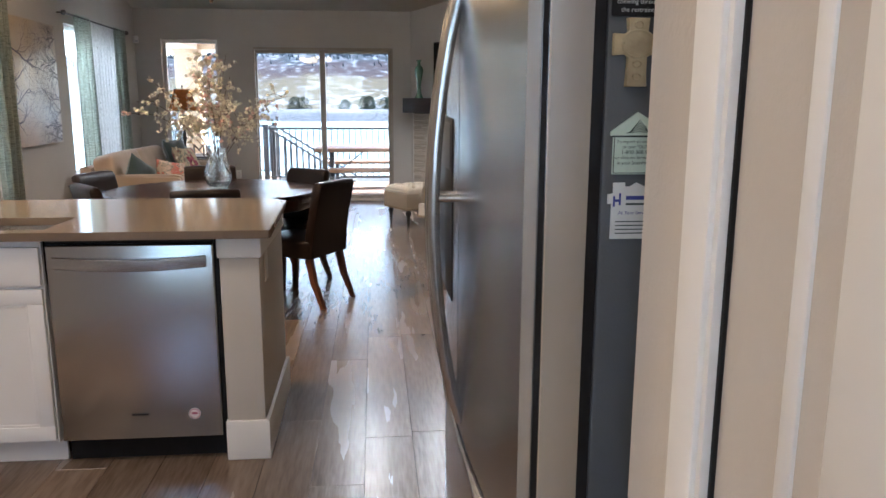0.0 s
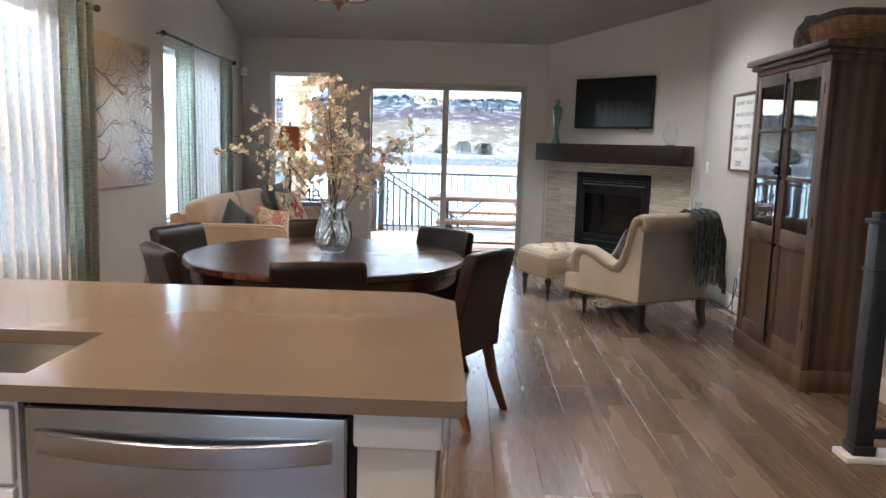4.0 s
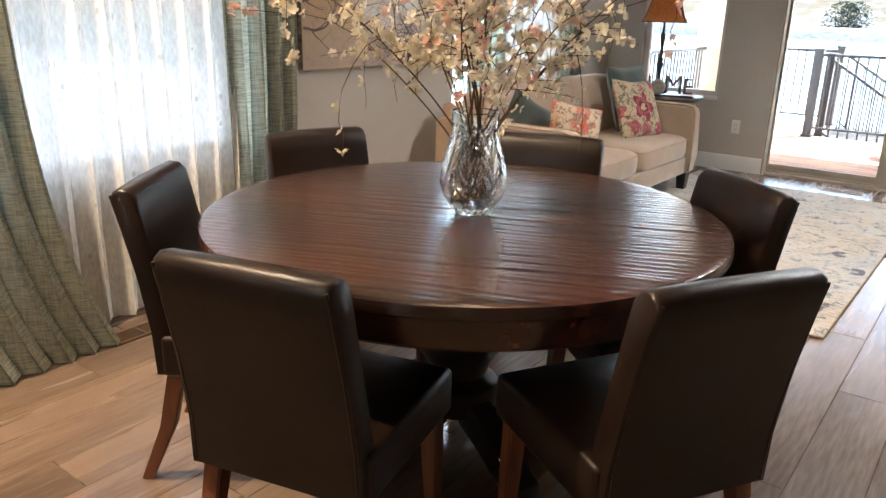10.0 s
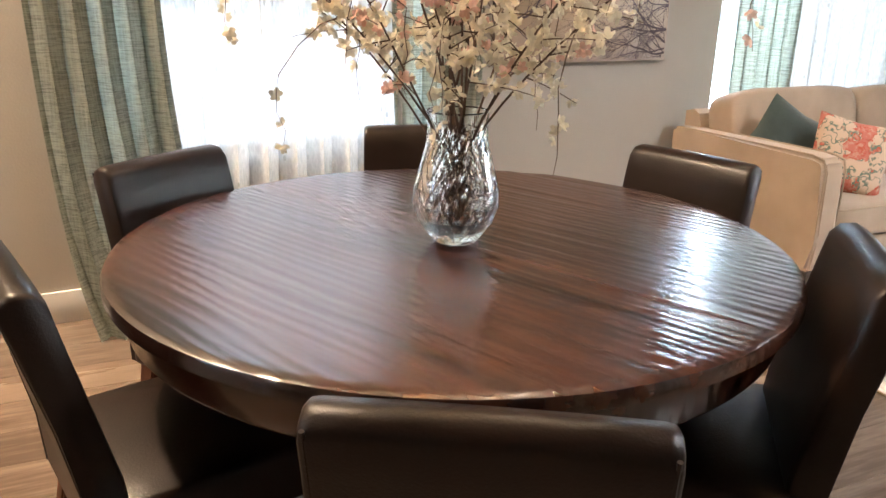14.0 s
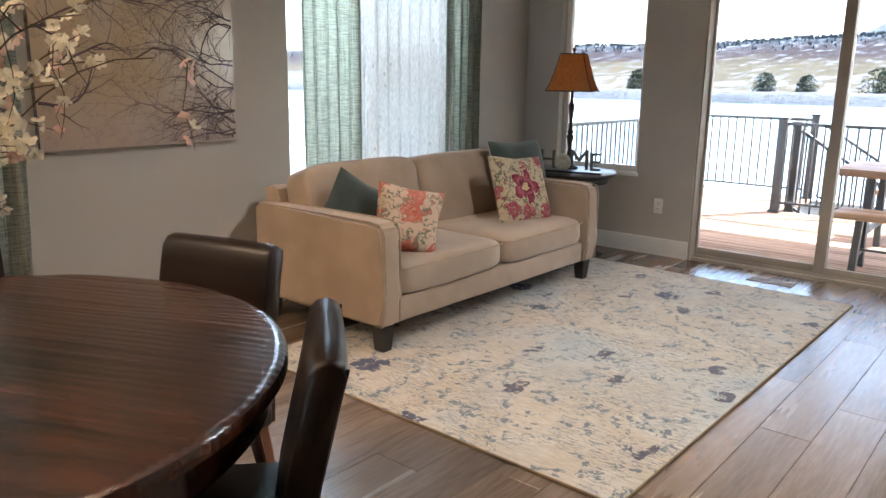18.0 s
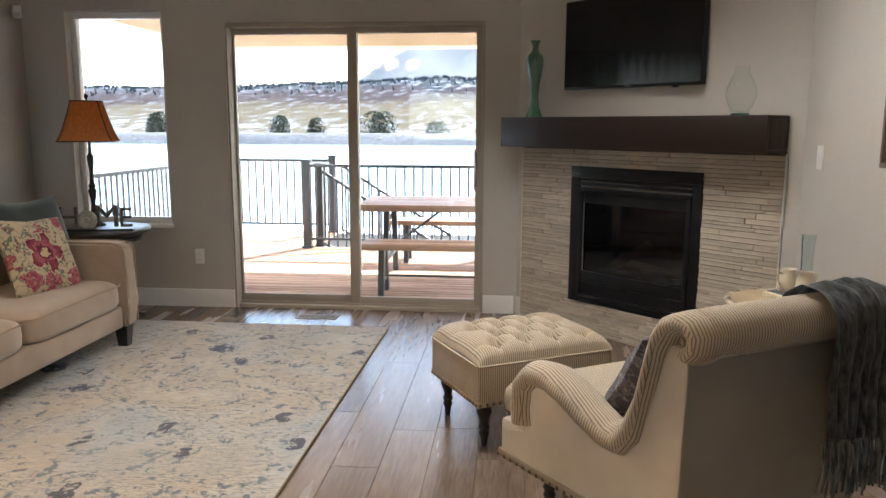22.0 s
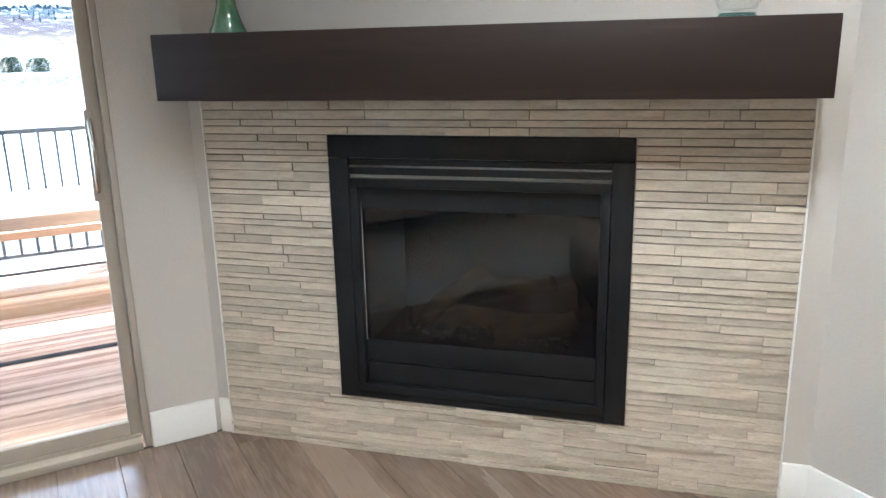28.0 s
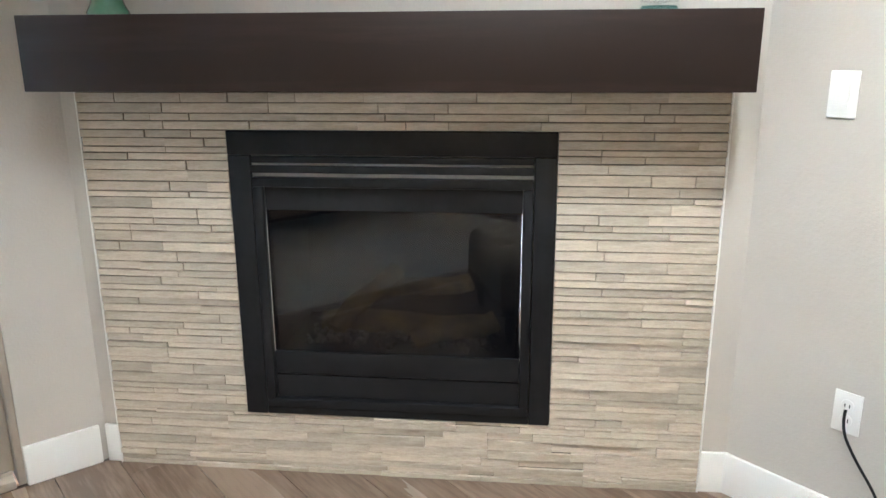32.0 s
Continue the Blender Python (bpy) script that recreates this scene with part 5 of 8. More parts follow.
SX, SY = -1.725, 8.815     # sofa centre; local x towards the room's middle
so = thing("sofa", "beige microfibre two-seat sofa with black tapered legs", "sofa", pose(SX, SY, 0, 0, 0, -0.8))
sm = M["sofa"]
part("base", box(-0.51, 0.445, -0.90, 0.90, 0.14, 0.275, 0.015, 3), sm, so)
bk = loft([[(-0.525, y, 0.14), (-0.34, y, 0.14), (-0.38, y, 0.62), (-0.42, y, 0.725), (-0.46, y, 0.745), (-0.52, y, 0.73)] for y in (-0.93, -0.45, 0, 0.45, 0.93)])
part("back_frame", bk, sm, so)
for s in (-1, 1):
    prof = [(-0.52, 0.14), (0.47, 0.14), (0.485, 0.3), (0.475, 0.62), (0.455, 0.65), (0.40, 0.662), (-0.45, 0.655), (-0.52, 0.65)]
    ab = loft([[(x, s * y, z) for x, z in prof] for y in (0.895, 1.02)])
    bmesh.ops.bevel(ab, geom=ab.edges[:], offset=0.02, segments=3, affect="EDGES")
    a = part("arm", soft(ab, 0.004, 5, s), sm, so)
    for y in (0.899, 1.016):
        part("piping", tube([(0.478 if z < 0.6 else x, s * y, z) for x, z in ((0.472, 0.16), (0.484, 0.3), (0.478, 0.6), (0.462, 0.648), (0.40, 0.662), (-0.45, 0.656))], 0.0045, 6), M["piping"], a)
for s in (-1, 1):
    sc = puff(0.80, 0.885, 0.185, 0.22, 14, 0.25)
    sc.transform(Matrix.Translation((0.075, s * 0.445, 0.355)))
    cu = part("seat_cushion", soft(sc, 0.007, 4, s), sm, so)
    part("piping", tube([(0.075 + x, s * 0.445 + y, 0.415) for x, y in rounded(0.785, 0.872, 0.05)] + [(0.075 + 0.3925, s * 0.445 + 0.386, 0.415)], 0.0045, 6), M["piping"], cu)
    bc = puff(0.24, 0.90, 0.48, 0.3, 14)
    bc.transform(pose(-0.285, s * 0.45, 0.615, 0, -14, 0))
    part("back_cushion", soft(bc, 0.012, 4, s + 3), sm, so)
for x in (-0.46, 0.415):
    for y in (-0.955, 0.955):
        part("leg", loft([[(x + r * a, y + r * e, z) for a, e in ((-1, -1), (1, -1), (1, 1), (-1, 1))] for r, z in ((0.04, 0.142), (0.028, 0.0))]), M["blackwood"], so, "black tapered leg")


def pillow(m, mat, label, w=0.42, d=0.15, seed=0, edge=None):
    p = thing("throw_pillow", label, "pillow", m)
    part("cover", cushion(w, w, d, seed), mat, p)
    return p


pillow(pose(-1.76, 8.09, 0.615, -4, -8, 66) @ pose(0, 0, 0, 0, 38), M["teal"], "dark green velvet pillow tipped on its corner on the sofa", 0.37, 0.13, 1)
pillow(pose(-1.47, 8.19, 0.60, -16, 12, 52), M["coral"], "coral and cream printed pillow on the sofa seat", 0.36, 0.13, 2)
pillow(pose(-1.75, 9.66, 0.685, -18, 0, 80), M["teal"], "dark green velvet pillow behind the floral pillow", 0.50, 0.13, 3)
pillow(pose(-1.575, 9.40, 0.63, -24, 4, 76), M["floral"], "cream pillow with red floral print on the sofa", 0.46, 0.14, 4)

# round side table, lamp, letters
ST = (-1.80, 10.36)
st = thing("side_table", "round black wooden pedestal side table beside the sofa", "side table", pose(*ST, 0))
part("tabletop", lathe([(0, 0.61), (0.33, 0.61), (0.345, 0.618), (0.365, 0.63), (0.38, 0.642), (0.38, 0.65), (0.372, 0.656), (0, 0.656)], 64), M["blackwood"], st)
part("apron", lathe([(0.30, 0.612), (0.32, 0.60), (0.32, 0.575), (0.30, 0.57), (0.0, 0.57)], 48), M["blackwood"], st)
part("column", lathe([(0.05, 0.57), (0.06, 0.54), (0.035, 0.5), (0.03, 0.42), (0.05, 0.34), (0.06, 0.28), (0.05, 0.2), (0.07, 0.17), (0.07, 0.12), (0, 0.12)], 28), M["blackwood"], st)
for k in range(3):
    fb = extrude_outline([(0.04, 0.17), (0.12, 0.15), (0.2, 0.09), (0.26, 0.03), (0.31, 0.025), (0.31, 0.0), (0.24, 0.0), (0.17, 0.055), (0.1, 0.105), (0.04, 0.12)], -0.02, 0.02, 0.006)
    fb.transform(pose(0, 0, 0, 90))
    part("foot", fb, M["blackwood"], st, m=pose(0, 0, 0, 0, 0, 35 + 120 * k))

LP = (-1.86, 10.50, 0.6565)
lp = thing("table_lamp", "table lamp with an orange fabric shade and black turned base", "lamp", pose(*LP, 0, 0, 20))
iron = surf("lamp_base", (0.03, 0.025, 0.022), (0.06, 0.05, 0.04), 14, 0.4, bump=0.1)
part("base", lathe([(0, 0), (0.07, 0), (0.072, 0.012), (0.05, 0.025), (0.03, 0.04), (0.028, 0.08), (0.036, 0.095), (0.02, 0.11), (0.014, 0.16), (0.024, 0.22), (0.03, 0.25), (0.018, 0.27), (0.026, 0.285), (0.016, 0.30), (0.013, 0.38), (0.022, 0.46), (0.024, 0.49), (0.012, 0.51), (0.009, 0.60), (0, 0.60)], 24), iron, lp)
shade_m = sheer("lamp_cloth", (0.78, 0.36, 0.13), 1.0, 0.62)
sec = []
for t in (0, 0.15, 0.35, 0.6, 0.8, 1.0):
    h = 0.185 - 0.09 * t ** 0.75
    sec.append([(x, y, 0.595 + 0.275 * t) for x, y in rounded(2 * h, 2 * h * 0.82, 0.03, 3)])
shd = loft(sec, close=False)
bmesh.ops.solidify(shd, geom=shd.faces[:], thickness=0.002)
shade = part("shade", shd, shade_m, lp, "orange fabric bell shade with dark trim")
for t in (0.0, 1.0):
    h = 0.186 - 0.09 * t ** 0.75
    rr = rounded(2 * h, 2 * h * 0.82, 0.03, 3)
    part("trim", tube([(x, y, 0.595 + 0.275 * t) for x, y in rr + rr[:1]], 0.0045, 6), iron, shade)
for i in range(4):
    pts = []
    for s_ in sec:
        x, y, z = s_[i * 4 + 1]
        pts.append((x * 1.01, y * 1.01, z))
    part("trim", tube(pts, 0.0035, 6), iron, shade)
part("harp", tube([(0.0, 0, 0.6), (0.05, 0, 0.66), (0.05, 0, 0.78), (0, 0, 0.875)], 0.002, 6), iron, lp)
part("finial", lathe([(0.004, 0.87), (0.006, 0.885), (0.014, 0.9), (0.012, 0.915), (0, 0.925)], 14), iron, lp)


def text_mesh(s, size, depth=0.0, align="CENTER"):
    cu = bpy.data.curves.new("letters", "FONT")
    cu.body, cu.size, cu.extrude, cu.align_x, cu.align_y = s, size, depth, align, "CENTER"
    cu.resolution_u = 3
    ob = bpy.data.objects.new("letters", cu)
    scene.collection.objects.link(ob)
    me = bpy.data.meshes.new_from_object(ob)
    bpy.data.objects.remove(ob)
    b = bmesh.new()
    b.from_mesh(me)
    bpy.data.meshes.remove(me)
    return b


sign = thing("home_sign", "dark HOME letter sign with a round cream medallion", "sign", pose(-1.70, 10.25, 0.6565, 0, 0, 12))
letm = surf("letter_tin", (0.05, 0.045, 0.04), (0.16, 0.14, 0.12), 60, 0.55, stretch=(1, 1, 1.6))
part("plinth", box(-0.235, 0.235, -0.03, 0.03, 0, 0.014, 0.003), M["blackwood"], sign)
for ch, x, sz in (("H", -0.18, 0.2), ("M", 0.065, 0.215), ("E", 0.185, 0.19)):
    lb = text_mesh(ch, sz, 0.012)
    lb.transform(pose(x, 0, 0.014 + sz * 0.365, 90))
    part("letter", lb, letm, sign)
part("medallion", lathe([(0, 0.012), (0.012, 0.014), (0.02, 0.009), (0.03, 0.013), (0.05, 0.013), (0.06, 0.008), (0.064, 0), (0.06, -0.012), (0, -0.012)], 40), surf("medallion", (0.48, 0.46, 0.38), (0.38, 0.36, 0.29), 30, 0.7, bump=0.4), sign, "cream carved round", m=pose(-0.055, -0.02, 0.078, 90))

# ottoman
OT = pose(1.124, 8.80, 0, 0, 0, 28.3)
ot = thing("ottoman", "cream striped button-tufted ottoman with nailheads and black legs", "ottoman", OT)
W, D = 0.336, 0.252
btn = []
for r in range(4):
    for c in range(4 if r % 2 == 0 else 3):
        btn.append((W * (c - 1.5 if r % 2 == 0 else c - 1) * 0.43, D * (r - 1.5) * 0.44))
folds_ = [(p, q) for p in btn for q in btn if q[1] - p[1] > 0.05 and math.dist(p, q) < 0.14]
folds_ += [(p, (p[0], -D * 1.1)) for p in btn if p[1] < -0.12] + [(p, (p[0], D * 1.1)) for p in btn if p[1] > 0.12]
folds_ += [(p, (math.copysign(W * 1.1, p[0]), p[1])) for p in btn if abs(p[0]) > 0.2]


def seg_dist(x, y, a, c):
    dx, dy = c[0] - a[0], c[1] - a[1]
    t = max(0.0, min(1.0, ((x - a[0]) * dx + (y - a[1]) * dy) / (dx * dx + dy * dy)))
    return math.hypot(x - a[0] - t * dx, y - a[1] - t * dy)


b = bmesh.new()
nx, ny = 104, 80
gv = {}
for i in range(nx + 1):
    for k in range(ny + 1):
        x, y = -W + 2 * W * i / nx, -D + 2 * D * k / ny
        u, v = abs(x / W), abs(y / D)
        crown = max(0, (1 - u ** 6) * (1 - v ** 6)) ** 0.42
        near = min(math.dist((x, y), p) for p in btn)
        crease = math.exp(-(min(seg_dist(x, y, *f) for f in folds_) / 0.013) ** 2)
        z = 0.377 + crown * (0.088 - 0.074 * math.exp(-(near / 0.029) ** 2) - 0.019 * crease * math.exp(-(near / 0.085) ** 2))
        gv[i, k] = b.verts.new((x * (1 - 0.012 * crown * u ** 4), y, z))
for i in range(nx):
    for k in range(ny):
        b.faces.new((gv[i, k], gv[i + 1, k], gv[i + 1, k + 1], gv[i, k + 1]))
top = part("tufted_top", b, M["stripe_top"], ot, angle=180)
for p, q in btn:
    bb = puff(0.018, 0.018, 0.009, 0.9, 5)
    part("button", bb, M["cream"], top, m=pose(p, q, 0.389))
part("body", box(-W, W, -D, D, 0.205, 0.376, 0.012, 2), M["stripe"], ot)
rr = rounded(2 * W + 0.004, 2 * D + 0.004, 0.02, 3)
part("piping", tube([(x, y, 0.376) for x, y in rr + rr[:1]], 0.005, 6), M["stripe_top"], ot)
part("band", box(-W - 0.002, W + 0.002, -D - 0.002, D + 0.002, 0.196, 0.222, 0.005), M["band"], ot, "plain tan linen band")
NAIL = mesh_of("nailhead", lathe([(0.008, 0), (0.0065, 0.003), (0.003, 0.0048), (0, 0.0053)], 8), M["brass"])


def nails(parent, pts):
    for x, y, z, a in pts:
        o = new("nailhead", NAIL)
        o.parent, o.matrix_basis = parent, pose(x, y, z, 90, 0, a)


pts = []
for i in range(22):
    x = -W + 0.012 + (2 * W - 0.024) * i / 21
    pts += [(x, -D - 0.002, 0.209, 0), (x, D + 0.002, 0.209, 180)]
for i in range(18):
    y = -D + 0.012 + (2 * D - 0.024) * i / 17
    pts += [(-W - 0.002, y, 0.209, -90), (W + 0.002, y, 0.209, 90)]
nails(ot, pts)
TURN = [(0.0, 0), (0.011, 0), (0.014, 0.012), (0.016, 0.04), (0.024, 0.06), (0.018, 0.075), (0.026, 0.09), (0.018, 0.105), (0.022, 0.13), (0.033, 0.155), (0.034, 0.17), (0.024, 0.185), (0.03, 0.205), (0, 0.205)]
for x in (-W + 0.06, W - 0.06):
    for y in (-D + 0.06, D - 0.06):
        part("leg", lathe([(r, z * 0.975) for r, z in TURN], 20), M["blackwood"], ot, "turned black leg", m=pose(x, y, 0))

# armchair, faces the fireplace
AC = pose(1.667, 7.832, 0, 0, 0, 30)
ac = thing("armchair", "cream linen roll-arm armchair with ticking stripes and nailheads", "armchair", AC)
part("seat_base", box(-0.345, 0.345, -0.37, 0.39, 0.2, 0.34, 0.015, 2), M["cream"], ac)
part("band", box(-0.349, 0.349, -0.374, 0.394, 0.192, 0.222, 0.005), M["band"], ac, "plain tan linen band")
sc = puff(0.56, 0.66, 0.15, 0.25, 12, 0.2)
sc.transform(Matrix.Translation((0, 0.10, 0.395)))
part("seat_cushion", sc, M["stripe"], ac)
sc = puff(0.66, 0.17, 0.14, 0.3, 10, 0.2)
sc.transform(Matrix.Translation((0, 0.345, 0.395)))
part("front_cushion", sc, M["stripe"], ac)
bprof = [(-0.36, 0.21), (-0.368, 0.5), (-0.378, 0.72), (-0.40, 0.80), (-0.395, 0.862), (-0.35, 0.862), (-0.315, 0.82), (-0.28, 0.72), (-0.225, 0.56), (-0.20, 0.42), (-0.20, 0.21)]
secs = []
for x, k in ((-0.29, 0.0), (-0.15, -0.012), (0.0, -0.016), (0.15, -0.012), (0.29, 0.0)):
    secs.append([(x, y - (k if y > -0.34 else 0), z) for y, z in bprof])
part("backrest", loft(secs), M["stripe"], ac, angle=60)
M["stripe_along"] = striped("ticking_along", along=True)
roll = bmesh.new()
rings = []
for x, k in ((-0.33, 0.6), (-0.32, 0.97), (-0.27, 1.0), (-0.15, 1.02), (0.0, 1.03), (0.15, 1.02), (0.27, 1.0), (0.32, 0.97), (0.33, 0.6)):
    rings.append([roll.verts.new((x, -0.388 + 0.072 * k * math.cos(2 * math.pi * q / 20), 0.826 + 0.068 * k * math.sin(2 * math.pi * q / 20))) for q in range(20)])
for a, c in zip(rings, rings[1:]):
    for q in range(20):
        roll.faces.new((a[q], a[(q + 1) % 20], c[(q + 1) % 20], c[q]))
roll.faces.new(rings[0]), roll.faces.new(rings[-1])
part("top_roll", roll, M["stripe_top"], ac, "striped scroll along the top of the back", angle=70)
rb = bmesh.new()
rv = [[rb.verts.new((x, y - 0.004, z)) for x in (-0.343, 0.343)] for y, z in ((-0.377, 0.215), (-0.385, 0.5), (-0.392, 0.775))]
for a, c in zip(rv, rv[1:]):
    rb.faces.new((a[0], a[1], c[1], c[0]))
bmesh.ops.solidify(rb, geom=rb.faces[:], thickness=0.006)
part("back_panel", rb, M["cream"], ac, "plain linen back")
for s in (-1, 1):
    part("welt", tube([(s * 0.347, y - 0.006, z) for y, z in ((-0.377, 0.215), (-0.385, 0.5), (-0.392, 0.775))], 0.0045, 6), M["cream"], ac)
    side = [(-0.374, 0.21), (0.36, 0.21), (0.36, 0.30), (0.28, 0.33), (0.262, 0.46), (0.22, 0.53), (0.11, 0.51), (0.02, 0.47), (-0.06, 0.44), (-0.12, 0.44), (-0.18, 0.50), (-0.23, 0.60), (-0.28, 0.71), (-0.315, 0.79), (-0.385, 0.79), (-0.391, 0.72), (-0.382, 0.5)]
    ab = loft([[(s * x, y, z) for y, z in side] for x in (0.275, 0.345)])
    part("side_panel", ab, M["cream"], ac, "plain linen side")
    path = [(-0.40, 0.775), (-0.428, 0.80), (-0.434, 0.832), (-0.412, 0.856), (-0.376, 0.862), (-0.338, 0.842), (-0.302, 0.795), (-0.262, 0.71), (-0.212, 0.60), (-0.165, 0.505), (-0.12, 0.455), (-0.065, 0.455), (0.01, 0.482), (0.10, 0.522), (0.18, 0.55), (0.245, 0.545), (0.283, 0.495), (0.29, 0.42), (0.28, 0.33)]
    fine = []
    for i in range(len(path) - 1):
        for q in range(3):
            t = q / 3
            fine.append((s * 0.315, path[i][0] * (1 - t) + path[i + 1][0] * t, path[i][1] * (1 - t) + path[i + 1][1] * t))
    blend = lambda p: max(0.0, min(1.0, (p.y + 0.36) / 0.11))
    thick = lambda p: 0.03 * (1 - blend(p)) + (0.044 + 0.016 * max(0, (p.z - 0.56) / 0.3)) * blend(p)
    rb = bmesh.new()
    across = rb.verts.layers.float.new("across")
    rings = []
    for i, p in enumerate(fine):
        p = Vector(p)
        d = (Vector(fine[min(i + 1, len(fine) - 1)]) - Vector(fine[max(i - 1, 0)])).normalized()
        up = Vector((1, 0, 0)).cross(d)
        rings.append([rb.verts.new(p + (0.058 + 0.014 * max(0, (p.z - 0.56) / 0.3)) * math.cos(2 * math.pi * k / 14) * Vector((1, 0, 0)) + thick(p) * math.sin(2 * math.pi * k / 14) * up) for k in range(14)])
    for ring in rings:
        for k, v in enumerate(ring):
            v[across] = 0.32 * ((k + 3) % 14) / 14
    for a, c in zip(rings, rings[1:]):
        for k in range(14):
            rb.faces.new((a[k], a[(k + 1) % 14], c[(k + 1) % 14], c[k]))
    rb.faces.new(rings[0]), rb.faces.new(rings[-1])
    part("arm_roll", rb, M["stripe_along"], ac, "striped rolled arm", angle=80)
pts = [(-0.335 + 0.67 * i / 21, -0.374, 0.207, 0) for i in range(22)] + [(0.35 * s, -0.36 + 0.8 * i / 23, 0.207, 90 * s) for i in range(24) for s in (-1, 1)]
nails(ac, pts)
for s in (-1, 1):
    part("leg", lathe([(r, z * 0.94) for r, z in TURN], 20), M["blackwood"], ac, "turned black front leg", m=pose(s * 0.31, 0.35, 0))
    lb = loft([[(s * 0.322 + r * a, y + r * e, z) for a, e in ((-1, -1), (1, -1), (1, 1), (-1, 1))] for r, y, z in ((0.03, -0.315, 0.2), (0.026, -0.32, 0.12), (0.022, -0.335, 0.05), (0.02, -0.355, 0.0))])
    part("leg", lb, M["blackwood"], ac, "curved black rear leg")
for o in ac.children:
    if o.name.split(".")[0] in ("leg",):
        continue
    if o.name.split(".")[0] == "nailhead":
        k = 1.05 + 0.30 * (o.location.y + 0.36) / 0.8
        o.location.x *= k
        o.location.y += 0.055 * max(0.0, min(1.0, (-0.2 - o.location.y) / 0.12))
        continue
    for v in o.data.vertices:
        k = 1.05 + 0.30 * max(-0.1, (v.co.y + 0.36)) / 0.8
        v.co.x *= k
        v.co.y += 0.055 * max(0.0, min(1.0, (-0.2 - v.co.y) / 0.12))
        if v.co.y > 0.1:
            v.co.y += (v.co.y - 0.1) * 0.22
dk = floral("paisley_print", (0.10, 0.09, 0.10), ((0.30, 0.28, 0.28), (0.16, 0.14, 0.15), (0.30, 0.07, 0.12)), (0.20, 0.19, 0.20), 8)
pillow(AC @ pose(-0.12, -0.05, 0.60, -38, 0, 172), dk, "dark paisley throw pillow propped in the armchair", 0.42, 0.14, 9)

# knitted throw over the back
th = thing("throw_blanket", "dark teal grey knitted throw draped over the armchair back", "blanket", AC @ pose(0, 0.055, 0))
M["knit"] = surf("chenille_knit", (0.022, 0.028, 0.029), (0.15, 0.16, 0.155), 60, 0.95, bump=1.0, bscale=110, sheen=0.3, speck=0.6, stretch=(1, 0.35, 0.35))
path = [(-0.16, 0.50), (-0.19, 0.6), (-0.24, 0.72), (-0.285, 0.82), (-0.325, 0.885), (-0.38, 0.915), (-0.435, 0.905), (-0.478, 0.85), (-0.485, 0.76), (-0.482, 0.66), (-0.487, 0.56), (-0.49, 0.48)]
b = bmesh.new()
NU, NV2 = 44, 40
gv = {}
for k in range(NV2 + 1):
    t = k / NV2 * (len(path) - 1)
    j = min(int(t), len(path) - 2)
    py, pz = [path[j][i] * (1 - (t - j)) + path[j + 1][i] * (t - j) for i in (0, 1)]
    for i in range(NU + 1):
        u = i / NU
        x = 0.07 + 0.36 * u + 0.06 * (k / NV2) * (u - 0.2)
        over = max(0, x - 0.35)
        dn = over * 1.6
        fold = 0.014 * math.sin(u * 30 + 3 * noise.noise((u * 3, k * 0.06, 2))) * (0.35 + 0.65 * abs(k / NV2 - 0.45) * 2)
        out = -1 if k > NV2 * 0.55 else 0.35
        gv[i, k] = b.verts.new((x - over * 0.45, py + out * abs(fold) * 1.2 - (0.01 if k > NV2 * 0.5 else 0), pz - dn * (1 if k < NV2 * 0.7 else 0.5) + 0.02 * noise.noise((u * 5, k * 0.1, 8)) + (fold if abs(k / NV2 - 0.45) < 0.15 else 0) + 0.008))
for k in range(NV2):
    for i in range(NU):
        b.faces.new((gv[i, k], gv[i + 1, k], gv[i + 1, k + 1], gv[i, k + 1]))
ends = [gv[i, NV2].co.copy() for i in range(0, NU + 1)]
bmesh.ops.solidify(b, geom=b.faces[:], thickness=0.008)
part("knit", b, M["knit"], th)
fr = random.Random(3)
for p in ends:
    f = bmesh.new()
    for q in range(2):
        x, y, z = p.x + fr.uniform(-0.006, 0.006), p.y + fr.uniform(-0.012, 0.008), p.z + 0.01
        tube([(x, y, z), (x + fr.uniform(-0.006, 0.006), y - 0.006, z - 0.05), (x + fr.uniform(-0.014, 0.014), y + fr.uniform(-0.012, 0.006), z - fr.uniform(0.12, 0.17))], 0.0042, 5, f, 0.8)
    part("tassel", f, M["knit"], th)

# small painted table with jugs
CT = (2.235, 8.62)
chip = surf("chipped_cream_paint", (0.66, 0.60, 0.47), (0.60, 0.53, 0.40), 4, 0.6, bump=0.2, bscale=40)
N_, L_ = links(chip)
tcn = N_.new("ShaderNodeTexCoord")
bs = N_["Principled BSDF"]
old = bs.inputs["Base Color"].links[0].from_socket
wear = mathn(N_, L_, "GREATER_THAN", noise_of(N_, L_, tcn.outputs["Object"], 34, 5, 0.7), 0.63)
L_.new(mixc(N_, L_, wear, old, (0.10, 0.055, 0.03)), bs.inputs["Base Color"])
worn = surf("worn_cream_rim", (0.62, 0.54, 0.42), (0.07, 0.04, 0.025), 30, 0.6, bump=0.4, bscale=40, speck=0.5)
wash = surf("tan_glaze_top", (0.50, 0.38, 0.24), (0.42, 0.31, 0.19), 7, 0.42, bump=0.1, bscale=60, speck=0.2)
ct = thing("accent_table", "round chipped cream accent table with carved rosettes", "side table", pose(*CT, 0) @ Matrix.Diagonal((1.13, 1.13, 1.065, 1)))
top_ = part("tabletop", lathe([(0, 0.575), (0.19, 0.575), (0.205, 0.58), (0.215, 0.588), (0.22, 0.596), (0.216, 0.602), (0.20, 0.602), (0, 0.602)], 56), chip, ct)
